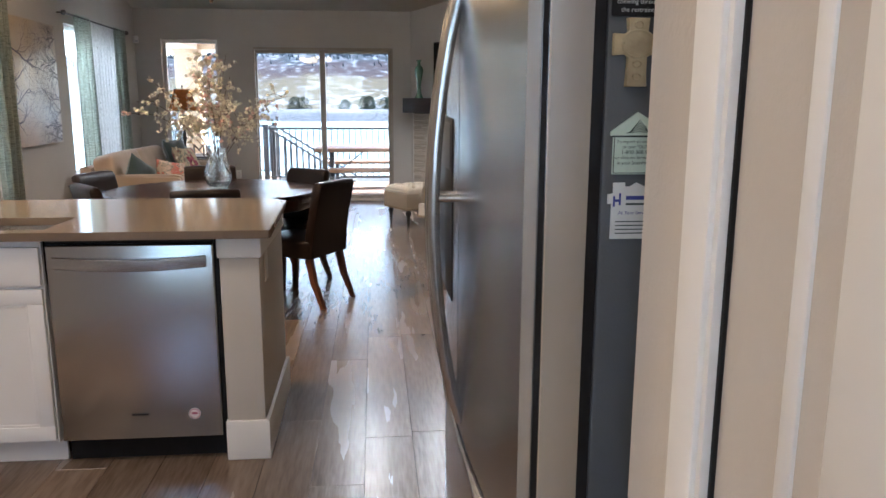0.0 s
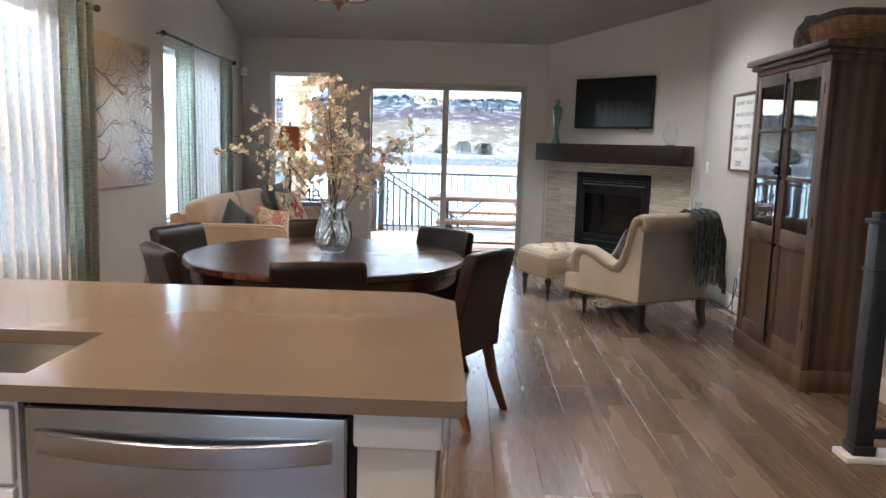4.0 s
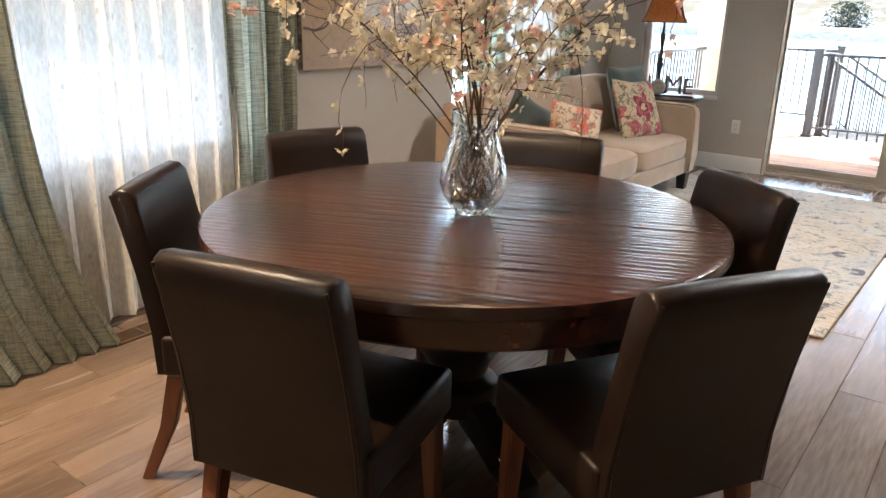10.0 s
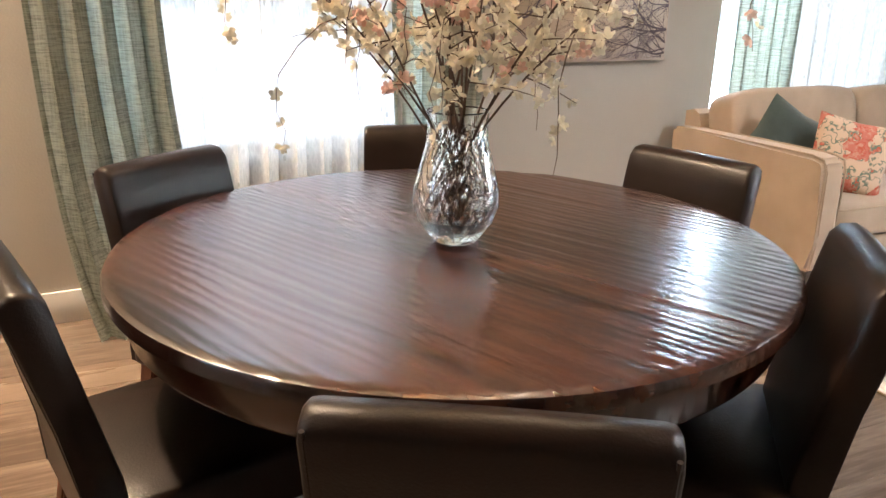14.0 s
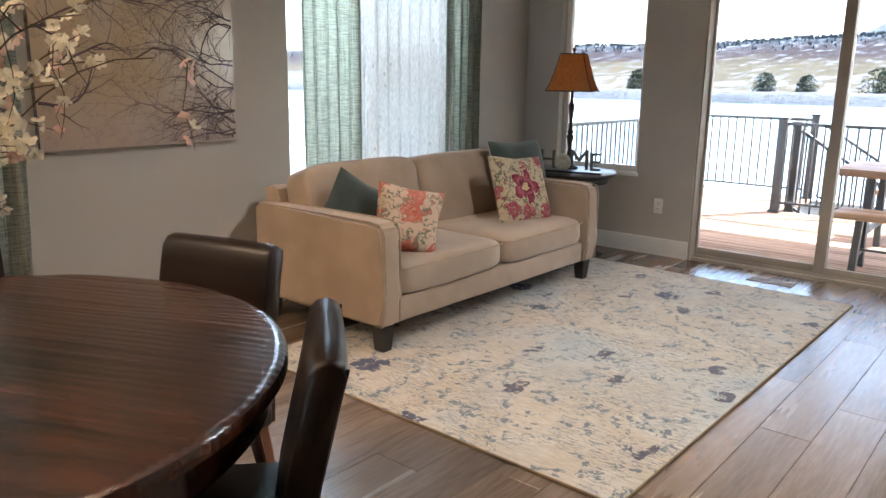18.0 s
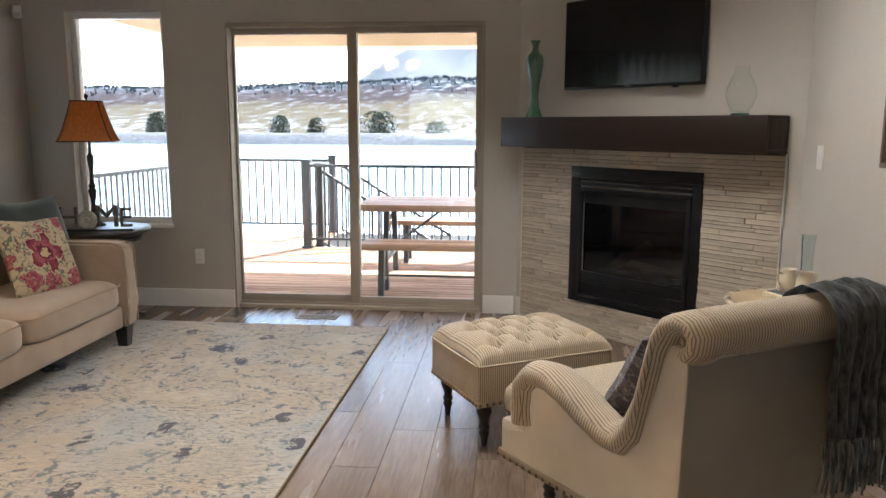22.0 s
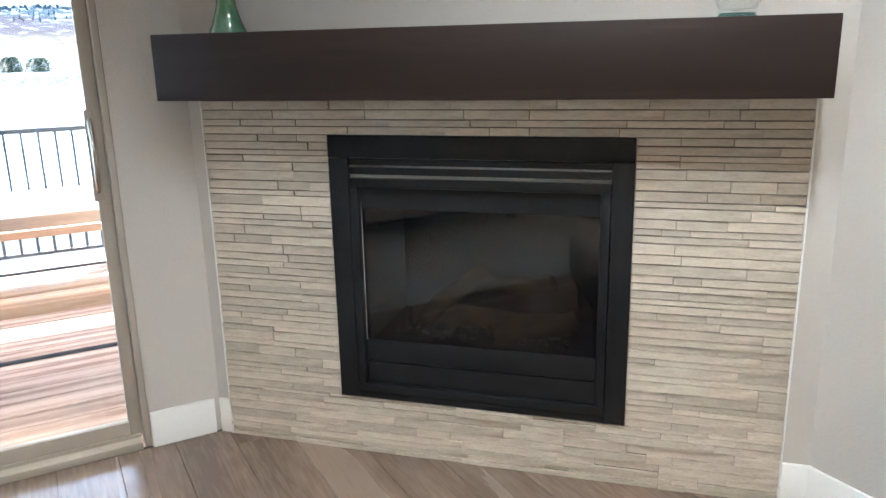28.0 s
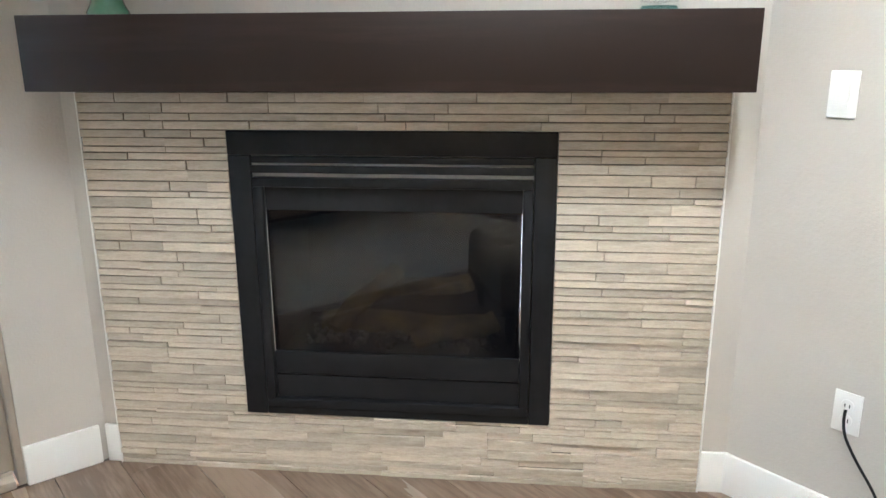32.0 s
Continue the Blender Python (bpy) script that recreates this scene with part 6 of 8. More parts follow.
part("rim", lathe([(0.2205, 0.5965), (0.217, 0.604), (0.208, 0.607), (0.2, 0.606), (0.196, 0.6025), (0.215, 0.6005)], 56), worn, top_, "worn brown-edged rim")
part("glazed_panel", lathe([(0, 0.6022), (0.196, 0.6022), (0.196, 0.605), (0, 0.605)], 56), wash, top_, "tan glazed top")
part("apron", lathe([(0.185, 0.576), (0.19, 0.57), (0.19, 0.50), (0.194, 0.495), (0.19, 0.488), (0.175, 0.488), (0.175, 0.576)], 56), chip, ct)
for k in range(24):
    if k % 6 == 0:
        continue
    a = 15 * k + 20
    a_ = radians(a)
    hub = part("rosette", lathe([(0.009, 0), (0.009, 0.006), (0.006, 0.009), (0, 0.010)], 10), chip, ct, m=pose(0.189 * math.cos(a_), 0.189 * math.sin(a_), 0.533, 90, 0, a + 90))
    for q in range(9):
        w_ = 2 * math.pi * q / 9
        pt = puff(0.011, 0.0075, 0.008, 0.9, 4)
        pt.transform(pose(0.0155 * math.cos(w_), 0.0155 * math.sin(w_), 0.002, 0, 0, math.degrees(w_)))
        part("petal", pt, chip, hub)
    part("ring", lathe([(0.0235, 0), (0.0235, 0.003), (0.0215, 0.003), (0.0215, 0)], 18), worn, hub)
for k in range(4):
    a = radians(90 * k + 20)
    part("leg", lathe([(0, 0), (0.01, 0), (0.013, 0.02), (0.013, 0.16), (0.02, 0.18), (0.014, 0.2), (0.016, 0.32), (0.018, 0.36), (0.012, 0.375), (0.02, 0.39), (0.013, 0.405), (0.02, 0.42), (0.022, 0.50), (0, 0.5)], 16), chip, ct, m=pose(0.172 * math.cos(a), 0.172 * math.sin(a), 0))
    part("corner_block", box(-0.022, 0.022, -0.02, 0.02, 0.478, 0.575, 0.003), chip, ct, m=pose(0.182 * math.cos(a), 0.182 * math.sin(a), 0, 0, 0, math.degrees(a) + 90))
bkm = pose(2.29, 8.665, 0.6448, 0, 0, 24)
bk = thing("book", "cream hardback book with a dark slate cover panel", "book", bkm)
part("page_block", box(-0.105, 0.105, -0.085, 0.085, 0.0, 0.018, 0.002), surf("pages", (0.66, 0.58, 0.40), None, 30, 0.9, stretch=(1, 1, 30)), bk)
part("cover", box(-0.075, 0.112, -0.09, 0.09, 0.018, 0.0215, 0.001), surf("slate_cover", (0.07, 0.085, 0.095), None, 9, 0.6), bk)


def jug(x, y, a, s=1.0):
    cer = M["jug"]
    j = thing("milk_jug", "small cream ceramic milk jug on the book", "jug", pose(x, y, 0.6665, 0, 0, a))
    pr = [(0, 0), (0.03, 0), (0.036, 0.008), (0.039, 0.03), (0.036, 0.055), (0.029, 0.075), (0.028, 0.085), (0.032, 0.097), (0.0295, 0.097), (0.026, 0.085), (0.027, 0.075), (0.033, 0.05), (0.034, 0.02), (0, 0.012)]
    jb = lathe([(r * s, z * s) for r, z in pr], 28)
    for v in jb.verts:
        if v.co.z > 0.08 * s and v.co.x < -0.01:
            v.co.x *= 1 + 0.45 * (v.co.z / s - 0.08) / 0.017
    part("body", jb, cer, j)
    part("handle", tube([((0.029 + 0.0) * s, 0, 0.08 * s), (0.05 * s, 0, 0.085 * s), (0.058 * s, 0, 0.065 * s), (0.05 * s, 0, 0.04 * s), (0.036 * s, 0, 0.03 * s)], 0.004, 8), cer, j)


M["jug"] = surf("cream_ceramic", (0.70, 0.62, 0.50), (0.66, 0.57, 0.46), 5, 0.25, bump=0.02)
jug(2.26, 8.71, 210)
jug(2.31, 8.635, 20, 1.02)
tv_ = thing("glass_vase", "tall clear pale blue glass vase on the accent table", "vase", pose(2.36, 8.765, 0.6448))
part("body", lathe([(0, 0.0), (0.027, 0.0), (0.03, 0.01), (0.027, 0.06), (0.0255, 0.14), (0.028, 0.22), (0.031, 0.262), (0.029, 0.262), (0.026, 0.22), (0.0235, 0.14), (0.024, 0.06), (0.022, 0.015), (0, 0.012)], 28), thin_glass("pale_glass", (0.94, 0.972, 0.98)), tv_)
part("wire_stem", tube([(-0.024, -0.012, 0.06), (-0.027, -0.012, 0.16), (-0.031, -0.014, 0.235), (-0.029, -0.012, 0.262)], 0.0016, 6), M["black"], tv_, "dark twisted wire")

# framed saying on the side wall: local x runs towards the room's near end
FS = pose(XR, 8.575, 0, 0, 0, -90)
fs = thing("framed_sign", "white framed sign with grey hand-lettered saying", "sign", FS)
part("frame", frame_ring(0.0, 0.655, 1.205, 1.88, 0.022, -0.03, -0.001), surf("sign_frame", (0.10, 0.06, 0.04), (0.14, 0.09, 0.06), 9, 0.5, stretch=(1, 1, 0.2)), fs)
part("board", box(0.02, 0.635, -0.012, -0.002, 1.225, 1.86), surf("sign_board", (0.76, 0.73, 0.68), None, 3, 0.7), fs)
ink = surf("sign_ink", (0.22, 0.21, 0.20), None, 5, 0.8)
for i, ln in enumerate(("LIFE ISN'T ABOUT", "WAITING FOR THE", "STORM TO PASS", "BUT LEARNING TO", "DANCE IN THE")):
    tb_ = text_mesh(ln, 0.048, 0.0004, "LEFT")
    tb_.transform(pose(0.07, -0.0128, 1.79 - 0.098 * i, 90))
    part("lettering", tb_, ink, fs)
tb_ = text_mesh("rain", 0.10, 0.0004, "LEFT")
tb_.transform(pose(0.12, -0.0128, 1.285, 90) @ Matrix.Shear("XZ", 4, (0.0, 0.0)))
part("lettering", tb_, ink, fs)

# ---- fireplace ----
fp = thing("fireplace_insert", "black gas fireplace insert with glass front and logs", "fireplace", FIRE)
FX0, FX1, FZ0, FZ1 = 0.45, 1.408, 0.208, 1.108
bk_ = M["black"]
part("top_bar", box(FX0, FX1, -0.026, -0.006, 1.038, FZ1, 0.002), bk_, fp)
part("side_bar", box(FX0, FX0 + 0.066, -0.024, -0.006, FZ0, 1.036, 0.002), bk_, fp)
part("side_bar", box(FX1 - 0.062, FX1, -0.024, -0.006, FZ0, 1.036, 0.002), bk_, fp)
part("bottom_bar", box(FX0 + 0.068, FX1 - 0.064, -0.022, -0.006, FZ0, 0.232, 0.002), bk_, fp)
for z0, z1, y in ((1.014, 1.034, -0.018), (0.986, 1.008, -0.03)):
    part("louver", box(FX0 + 0.068, FX1 - 0.064, y, y + 0.012, z0, z1, 0.002), bk_, fp)
dr = part("door_frame", frame_ring(0.52, 1.343, 0.236, 0.972, 0.028, -0.03, -0.004, 0.003), bk_, fp)
part("lower_panel", box(0.55, 1.314, -0.012, -0.004, 0.266, 0.34), bk_, dr)
part("lower_panel", box(0.55, 1.314, -0.016, -0.006, 0.345, 0.42, 0.002), bk_, dr)
part("upper_panel", box(0.55, 1.314, -0.008, -0.002, 0.872, 0.943), bk_, dr)
gm = bpy.data.materials.new("fire_glass")
gm.use_nodes = True
N_, L_ = links(gm)
gb = N_["Principled BSDF"]
gb.inputs["Base Color"].default_value = (0.004, 0.004, 0.005, 1)
gb.inputs["Roughness"].default_value = 0.02
gb.inputs["Specular IOR Level"].default_value, gb.inputs["IOR"].default_value = 0.5, 1.6
gb.inputs["Transmission Weight"].default_value = 0.0
tr, mx = N_.new("ShaderNodeBsdfTransparent"), N_.new("ShaderNodeMixShader")
tr.inputs["Color"].default_value = (0.92, 0.88, 0.85, 1)
mx.inputs["Fac"].default_value = 0.38
L_.new(gb.outputs[0], mx.inputs[1]), L_.new(tr.outputs[0], mx.inputs[2])
L_.new(mx.outputs[0], N_["Material Output"].inputs["Surface"])
part("glass", box(0.55, 1.314, -0.004, -0.002, 0.42, 0.872), gm, dr, "dark reflective glass", smooth=False)
soot = surf("ember_rock", (0.12, 0.11, 0.10), (0.62, 0.60, 0.57), 40, 0.95, bump=1.0, bscale=30)
FBOX = bmesh.new()
box(0.56, 1.30, 0.002, 0.38, 0.402, 0.41, bm=FBOX), box(0.56, 1.30, 0.38, 0.39, 0.402, 0.898, bm=FBOX), box(0.552, 0.56, 0.002, 0.39, 0.402, 0.898, bm=FBOX), box(1.30, 1.312, 0.002, 0.39, 0.402, 0.898, bm=FBOX), box(0.56, 1.30, 0.002, 0.38, 0.89, 0.898, bm=FBOX)
part("chamber", FBOX, M["dark"], fp)
lr = random.Random(11)
logm = surf("ceramic_log", (0.62, 0.48, 0.20), (0.26, 0.21, 0.13), 14, 0.95, bump=1.0, bscale=40)
for x0, z0, x1, z1, y0, y1, r in ((0.66, 0.44, 1.2, 0.47, 0.2, 0.14, 0.04), (0.72, 0.46, 0.9, 0.62, 0.1, 0.26, 0.032), (0.98, 0.44, 1.24, 0.5, 0.08, 0.12, 0.035), (0.85, 0.54, 1.15, 0.6, 0.24, 0.2, 0.03)):
    pts = [Vector((x0 + (x1 - x0) * t, y0 + (y1 - y0) * t, z0 + (z1 - z0) * t)) + Vector((0, 0, 0.01 * math.sin(6 * t))) for t in [i / 8 for i in range(9)]]
    part("log", soft(tube(pts, r, 12), 0.008, 18, x0), logm, fp)
eb = bmesh.new()
for i in range(120):
    q = puff(*[lr.uniform(0.012, 0.028)] * 3, 0.9, 4)
    join(eb, q, pose(lr.uniform(0.62, 1.24), lr.uniform(0.05, 0.2), 0.415 + lr.uniform(0, 0.02), lr.uniform(0, 90), lr.uniform(0, 90)))
part("ember_rocks", eb, soot, fp)["kind"] = "stuff"

ma = thing("mantel", "long dark espresso wooden box mantel shelf", "mantel", FIRE)
part("front_board", box(-0.01, 1.866, -0.232, -0.212, 1.229, 1.424, 0.002), M["mantel"], ma)
part("top_board", box(-0.01, 1.866, -0.2115, -0.001, 1.404, 1.4235, 0.002), M["mantel"], ma)
part("bottom_board", box(-0.01, 1.866, -0.2115, -0.001, 1.2295, 1.249, 0.002), M["mantel"], ma)
for x in (-0.01, 1.846):
    part("end_board", box(x, x + 0.02, -0.2115, -0.001, 1.2495, 1.4035, 0.001), M["mantel"], ma)

tv = thing("television", "wall-mounted black flat screen television above the mantel", "television", FIRE)
part("bezel", box(0.395, 1.39, -0.062, -0.02, 1.598, 2.148, 0.005), M["black"], tv)
part("screen", box(0.404, 1.381, -0.0635, -0.06, 1.615, 2.139), M["tv"], tv, "glossy dark screen")
part("mount", box(0.7, 1.1, -0.02, -0.001, 1.75, 2.0, 0.003), M["black"], tv)
part("logo_bar", box(0.87, 0.92, -0.0635, -0.0618, 1.6035, 1.608), M["chrome"], tv)
part("sensor", box(1.20, 1.23, -0.058, -0.04, 1.588, 1.6, 0.002), M["black"], tv)

gv_ = thing("green_vase", "tall slender green glazed ceramic vase on the mantel", "vase", FIRE @ pose(0.185, -0.115, 1.4245))
grn = surf("green_glaze", (0.055, 0.13, 0.075), (0.10, 0.20, 0.12), 8, 0.12, coat=0.6, bump=0.02)
part("body", lathe([(0, 0), (0.055, 0), (0.056, 0.008), (0.045, 0.03), (0.03, 0.08), (0.026, 0.14), (0.035, 0.23), (0.052, 0.32), (0.058, 0.37), (0.05, 0.405), (0.028, 0.425), (0.02, 0.45), (0.022, 0.475), (0.036, 0.497), (0.033, 0.5), (0.016, 0.475), (0.014, 0.45), (0, 0.44)], 36), grn, gv_)
gl_ = thing("glass_hurricane", "round clear glass bulb vase on the mantel", "vase", FIRE @ pose(1.645, -0.1, 1.4245))
part("bulb", lathe([(0, 0.0), (0.048, 0.0), (0.05, 0.006), (0.046, 0.02), (0.066, 0.06), (0.079, 0.105), (0.076, 0.14), (0.055, 0.19), (0.036, 0.225), (0.034, 0.24), (0.04, 0.255), (0.0385, 0.255), (0.0325, 0.24), (0.0345, 0.225), (0.0535, 0.19), (0.0745, 0.14), (0.0775, 0.105), (0.0645, 0.06), (0.044, 0.022), (0, 0.016)], 40), thin_glass("bulb_glass", (0.988, 0.994, 0.992)), gl_)
part("tinted_foot", lathe([(0, 0.0005), (0.047, 0.0005), (0.047, 0.005), (0.043, 0.012), (0, 0.012)], 32), thin_glass("aqua_glass", (0.45, 0.65, 0.65)), gl_)

# stacked stone strips
sur = thing("fireplace_surround", "stacked strips of beige and grey stone around the firebox", "fireplace surround", FIRE)
for x0_, x1_, z0_, z1_ in ((0, FX0 - 0.002, 0, 1.226), (FX1 + 0.002, 1.868, 0, 1.226), (FX0 - 0.002, FX1 + 0.002, 0, FZ0 - 0.002), (FX0 - 0.002, FX1 + 0.002, FZ1 + 0.002, 1.226)):
    part("backing", box(x0_, x1_, -0.006, -0.0005, z0_, z1_), M["grout"], sur)
for x in (-0.006, 1.868):
    part("edge_trim", box(x, x + 0.006, -0.018, -0.0005, 0, 1.226, 0.001), M["trim"], sur, "thin pale edge strip")

# ---- kitchen ----
CF = 3.05          # cabinet fronts


def shaker(parent, x0, x1, z0, z1, name, rail=0.055, y=CF):
    """A framed door or drawer front that faces the kitchen."""
    p = part(name, frame_ring(x0, x1, z0, z1, rail, y - 0.02, y - 0.001, 0.003), M["cabinet"], parent)
    part("panel", box(x0 + rail, x1 - rail, y - 0.012, y - 0.002, z0 + rail, z1 - rail), M["cabinet"], p)
    part("bead", frame_ring(x0 + rail - 0.001, x1 - rail + 0.001, z0 + rail - 0.001, z1 - rail + 0.001, 0.012, y - 0.016, y - 0.01, 0.003), M["cabinet"], p)
    return p


def knob(parent, x, z):
    part("knob", lathe([(0.006, 0), (0.005, 0.012), (0.014, 0.018), (0.0155, 0.024), (0.012, 0.029), (0, 0.031)], 18), M["chrome"], parent, "round brushed nickel knob", m=pose(x, CF - 0.02, z, 90))


def base_unit(x0, x1, doors, label):
    u = thing("base_cabinet", label, "cabinet", None, "island cabinets")
    part("body", box(x0, x1, CF, 3.62, 0.1, 0.66), M["cabinet"], u)
    part("front_rail", box(x0, x1, CF, CF + 0.02, 0.66, 0.883), M["cabinet"], u)
    part("toe_kick", box(x0, x1, CF + 0.06, CF + 0.075, 0.0, 0.1), M["cabinet"], u)
    part("drawer_front", box(x0 + 0.004, x1 - 0.004, CF - 0.02, CF - 0.001, 0.712, 0.855, 0.004), M["cabinet"], u)
    w = (x1 - x0) / doors
    for k in range(doors):
        d = shaker(u, x0 + w * k + 0.004, x0 + w * (k + 1) - 0.004, 0.115, 0.70, "door")
        knob(d, x0 + w * k + (w - 0.045 if k % 2 == 0 else 0.045), 0.615)
    return u


base_unit(-1.54, -0.634, 2, "white painted sink base cabinet with two shaker doors")
base_unit(-2.2, -1.544, 1, "white painted base cabinet next to the sink base")

dw = thing("dishwasher", "stainless steel dishwasher under the island worktop", "dishwasher", pose(0.036, 0.02, 0))
part("door", box(-0.655, -0.064, CF - 0.03, CF + 0.02, 0.105, 0.858, 0.006, 3), M["steel"], dw)
hb = loft([[(x, CF - 0.032 - 0.03 * (1 - ((x + 0.36) / 0.27) ** 2) + dy, 0.795 - 0.008 * (1 - ((x + 0.36) / 0.27) ** 2) + dz) for dy, dz in ((0.004, -0.0215), (-0.004, -0.022), (-0.0065, -0.0195), (-0.0075, 0.0), (-0.0065, 0.0195), (-0.004, 0.022), (0.004, 0.0215))] for x in [-0.63 + 0.54 * i / 20 for i in range(21)]])
part("handle", hb, M["steel"], dw, "bowed steel towel-bar handle")
part("control_strip", box(-0.655, -0.064, CF - 0.012, CF + 0.02, 0.86, 0.878, 0.002), M["black"], dw)
part("gasket", box(-0.662, -0.656, CF - 0.004, CF + 0.3, 0.1, 0.88), M["dark"], dw)
part("gasket", box(-0.063, -0.052, CF - 0.004, CF + 0.3, 0.1, 0.88), M["dark"], dw)
part("kick_plate", box(-0.655, -0.06, CF + 0.04, CF + 0.06, 0.0, 0.1), M["black"], dw)
part("badge", box(-0.395, -0.335, CF - 0.0315, CF - 0.0295, 0.2, 0.207), M["black"], dw)
stk = part("sticker", lathe([(0, 0), (0.022, 0), (0.022, 0.0008), (0, 0.0008)], 28), surf("sticker_white", (0.75, 0.72, 0.72), None, 3, 0.5), dw, "round white sticker", m=pose(-0.165, CF - 0.0302, 0.2, 90))
part("emblem", box(-0.011, 0.011, -0.003, 0.006, 0.0008, 0.0012), surf("sticker_ink", (0.30, 0.06, 0.12), None, 3, 0.5), stk)
part("ring", lathe([(0.017, 0.0008), (0.0195, 0.0008), (0.0195, 0.0012), (0.017, 0.0012)], 28), bpy.data.materials["sticker_ink"], stk)

isl = thing("island_end_panel", "taupe painted island end wall with white cap and base", "panel")
part("panel", box(-0.012, 0.135, CF + 0.005, 3.78, 0.0, 0.883, 0.008), M["island"], isl)
part("cap", box(-0.018, 0.145, CF - 0.006, 3.79, 0.80, 0.883, 0.008), M["trim"], isl, "white cap block")
part("base_trim", box(-0.016, 0.15, CF - 0.008, 3.795, 0.0, 0.16, 0.004), M["trim"], isl, "white base block")
part("knee_wall", box(-2.2, -0.012, 3.63, 3.78, 0.0, 0.883), M["island"], isl)
t = thing("wall_outlet", "white outlet on the island end panel", "outlet", pose(0.136, 3.2, 0.74, 0, 0, 90))
part("cover_plate", box(-0.036, 0.036, -0.006, 0, -0.058, 0.058, 0.003), M["trim"], t)

SKX0, SKX1, SKY0, SKY1 = -1.40, -0.62, 3.055, 3.36
wt = thing("island_worktop", "pale quartz island worktop with a clipped corner", "worktop")
wl_ = holed_wall(1.65, 0.95, [(SKX0 + 2.2, SKX1 + 2.2, SKY0 - 2.99, SKY1 - 2.99)], 0.03)
wl_.transform(pose(-2.2, 2.99, 0.914) @ Matrix(((1, 0, 0, 0), (0, 0, 1, 0), (0, 1, 0, 0), (0, 0, 0, 1))))
part("slab", wl_, M["quartz"], wt)
pr_ = extrude_outline([(-0.55, 2.99), (0.165, 2.99), (0.181, 2.995), (0.186, 3.01), (0.155, 3.832), (0.052, 3.94), (-0.55, 3.94)], 0.884, 0.914)
part("slab_end", pr_, M["quartz"], wt)
sk = thing("sink", "double-bowl stainless undermount sink", "sink")
mid = -0.985
for x0, x1 in ((SKX0, mid - 0.012), (mid + 0.012, SKX1)):
    b = bmesh.new()
    cx, cy = (x0 + x1) / 2, (SKY0 + SKY1) / 2
    rings = [[b.verts.new((cx + px, cy + py, z)) for px, py in rounded((x1 - x0) * k, (SKY1 - SKY0) * k, r, 5)] for k, r, z in ((1.06, 0.04, 0.883), (1.0, 0.045, 0.883), (0.985, 0.05, 0.86), (0.96, 0.05, 0.72), (0.86, 0.05, 0.70), (0.15, 0.02, 0.695))]
    for a, c in zip(rings, rings[1:]):
        for k in range(len(a)):
            b.faces.new((a[k], a[(k + 1) % len(a)], c[(k + 1) % len(a)], c[k]))
    b.faces.new(rings[-1])
    part("bowl", b, M["steel"], sk)
    part("drain", lathe([(0.0, 0.002), (0.03, 0.002), (0.042, 0.006), (0.045, 0.003)], 20), M["chrome"], sk, m=pose(cx, cy, 0.694))
part("divider", box(mid - 0.012, mid + 0.012, SKY0, SKY1, 0.78, 0.876, 0.006), M["steel"], sk)
fc = thing("kitchen_faucet", "tall gooseneck pull-down faucet in spot-resist steel", "faucet", pose(-1.02, 3.445, 0.9145))
M["faucet"] = surf("faucet_steel", (0.27, 0.20, 0.155), (0.22, 0.16, 0.125), 6, 0.28, 1.0)
part("base", lathe([(0, 0), (0.027, 0), (0.027, 0.006), (0.02, 0.012), (0.019, 0.1), (0.016, 0.11), (0, 0.11)], 24), M["faucet"], fc)
neck = [(0, 0, 0.1), (0, 0, 0.25)] + [(0, -0.075 + 0.075 * math.cos(radians(a)), 0.26 + 0.085 * math.sin(radians(a))) for a in range(0, 181, 12)] + [(0, -0.152, 0.235)]
part("neck", tube(neck, 0.0125, 14), M["faucet"], fc)
part("spray_head", lathe([(0, 0), (0.016, 0), (0.018, 0.02), (0.0155, 0.06), (0.014, 0.085), (0, 0.085)], 20), M["faucet"], fc, m=pose(0, -0.152, 0.155))
part("lever_body", tube([(0.0, 0, 0.07), (0.05, 0, 0.07)], 0.013, 14), M["faucet"], fc)
part("lever", tube([(0.045, 0, 0.075), (0.058, 0, 0.09), (0.06, 0, 0.12), (0.05, 0, 0.15)], 0.005, 8), M["faucet"], fc)

bw = thing("fruit_bowl", "white footed ceramic bowl of oranges on the worktop", "bowl", pose(-1.60, 3.36, 0.9145))
part("bowl", lathe([(0, 0.012), (0.05, 0.012), (0.055, 0), (0.06, 0), (0.062, 0.02), (0.10, 0.05), (0.135, 0.10), (0.148, 0.118), (0.144, 0.12), (0.128, 0.10), (0.09, 0.055), (0, 0.03)], 40), M["trim"], bw)
orange = surf("orange_peel", (0.72, 0.27, 0.03), (0.66, 0.2, 0.02), 6, 0.45, bump=0.4, bscale=180)
for k, (x, y, z) in enumerate(((-0.05, 0.0, 0.10), (0.045, 0.03, 0.10), (0.0, -0.055, 0.105), (0.0, 0.02, 0.155))):
    o = solo("orange_fruit", puff(0.078, 0.078, 0.074, 1.0, 10), orange, "round ripe orange in the white bowl", "fruit", pose(-1.60 + x, 3.36 + y, 0.9145 + z - 0.02), "oranges in the bowl")

# refrigerator: faces -x
fr_ = thing("refrigerator", "stainless French-door refrigerator with dark grey sides", "refrigerator", pose(0.735, 1.14, 0))
part("cabinet", box(0.089, 0.82, 0.005, 0.905, 0.02, 1.76, 0.006), M["greyside"], fr_)


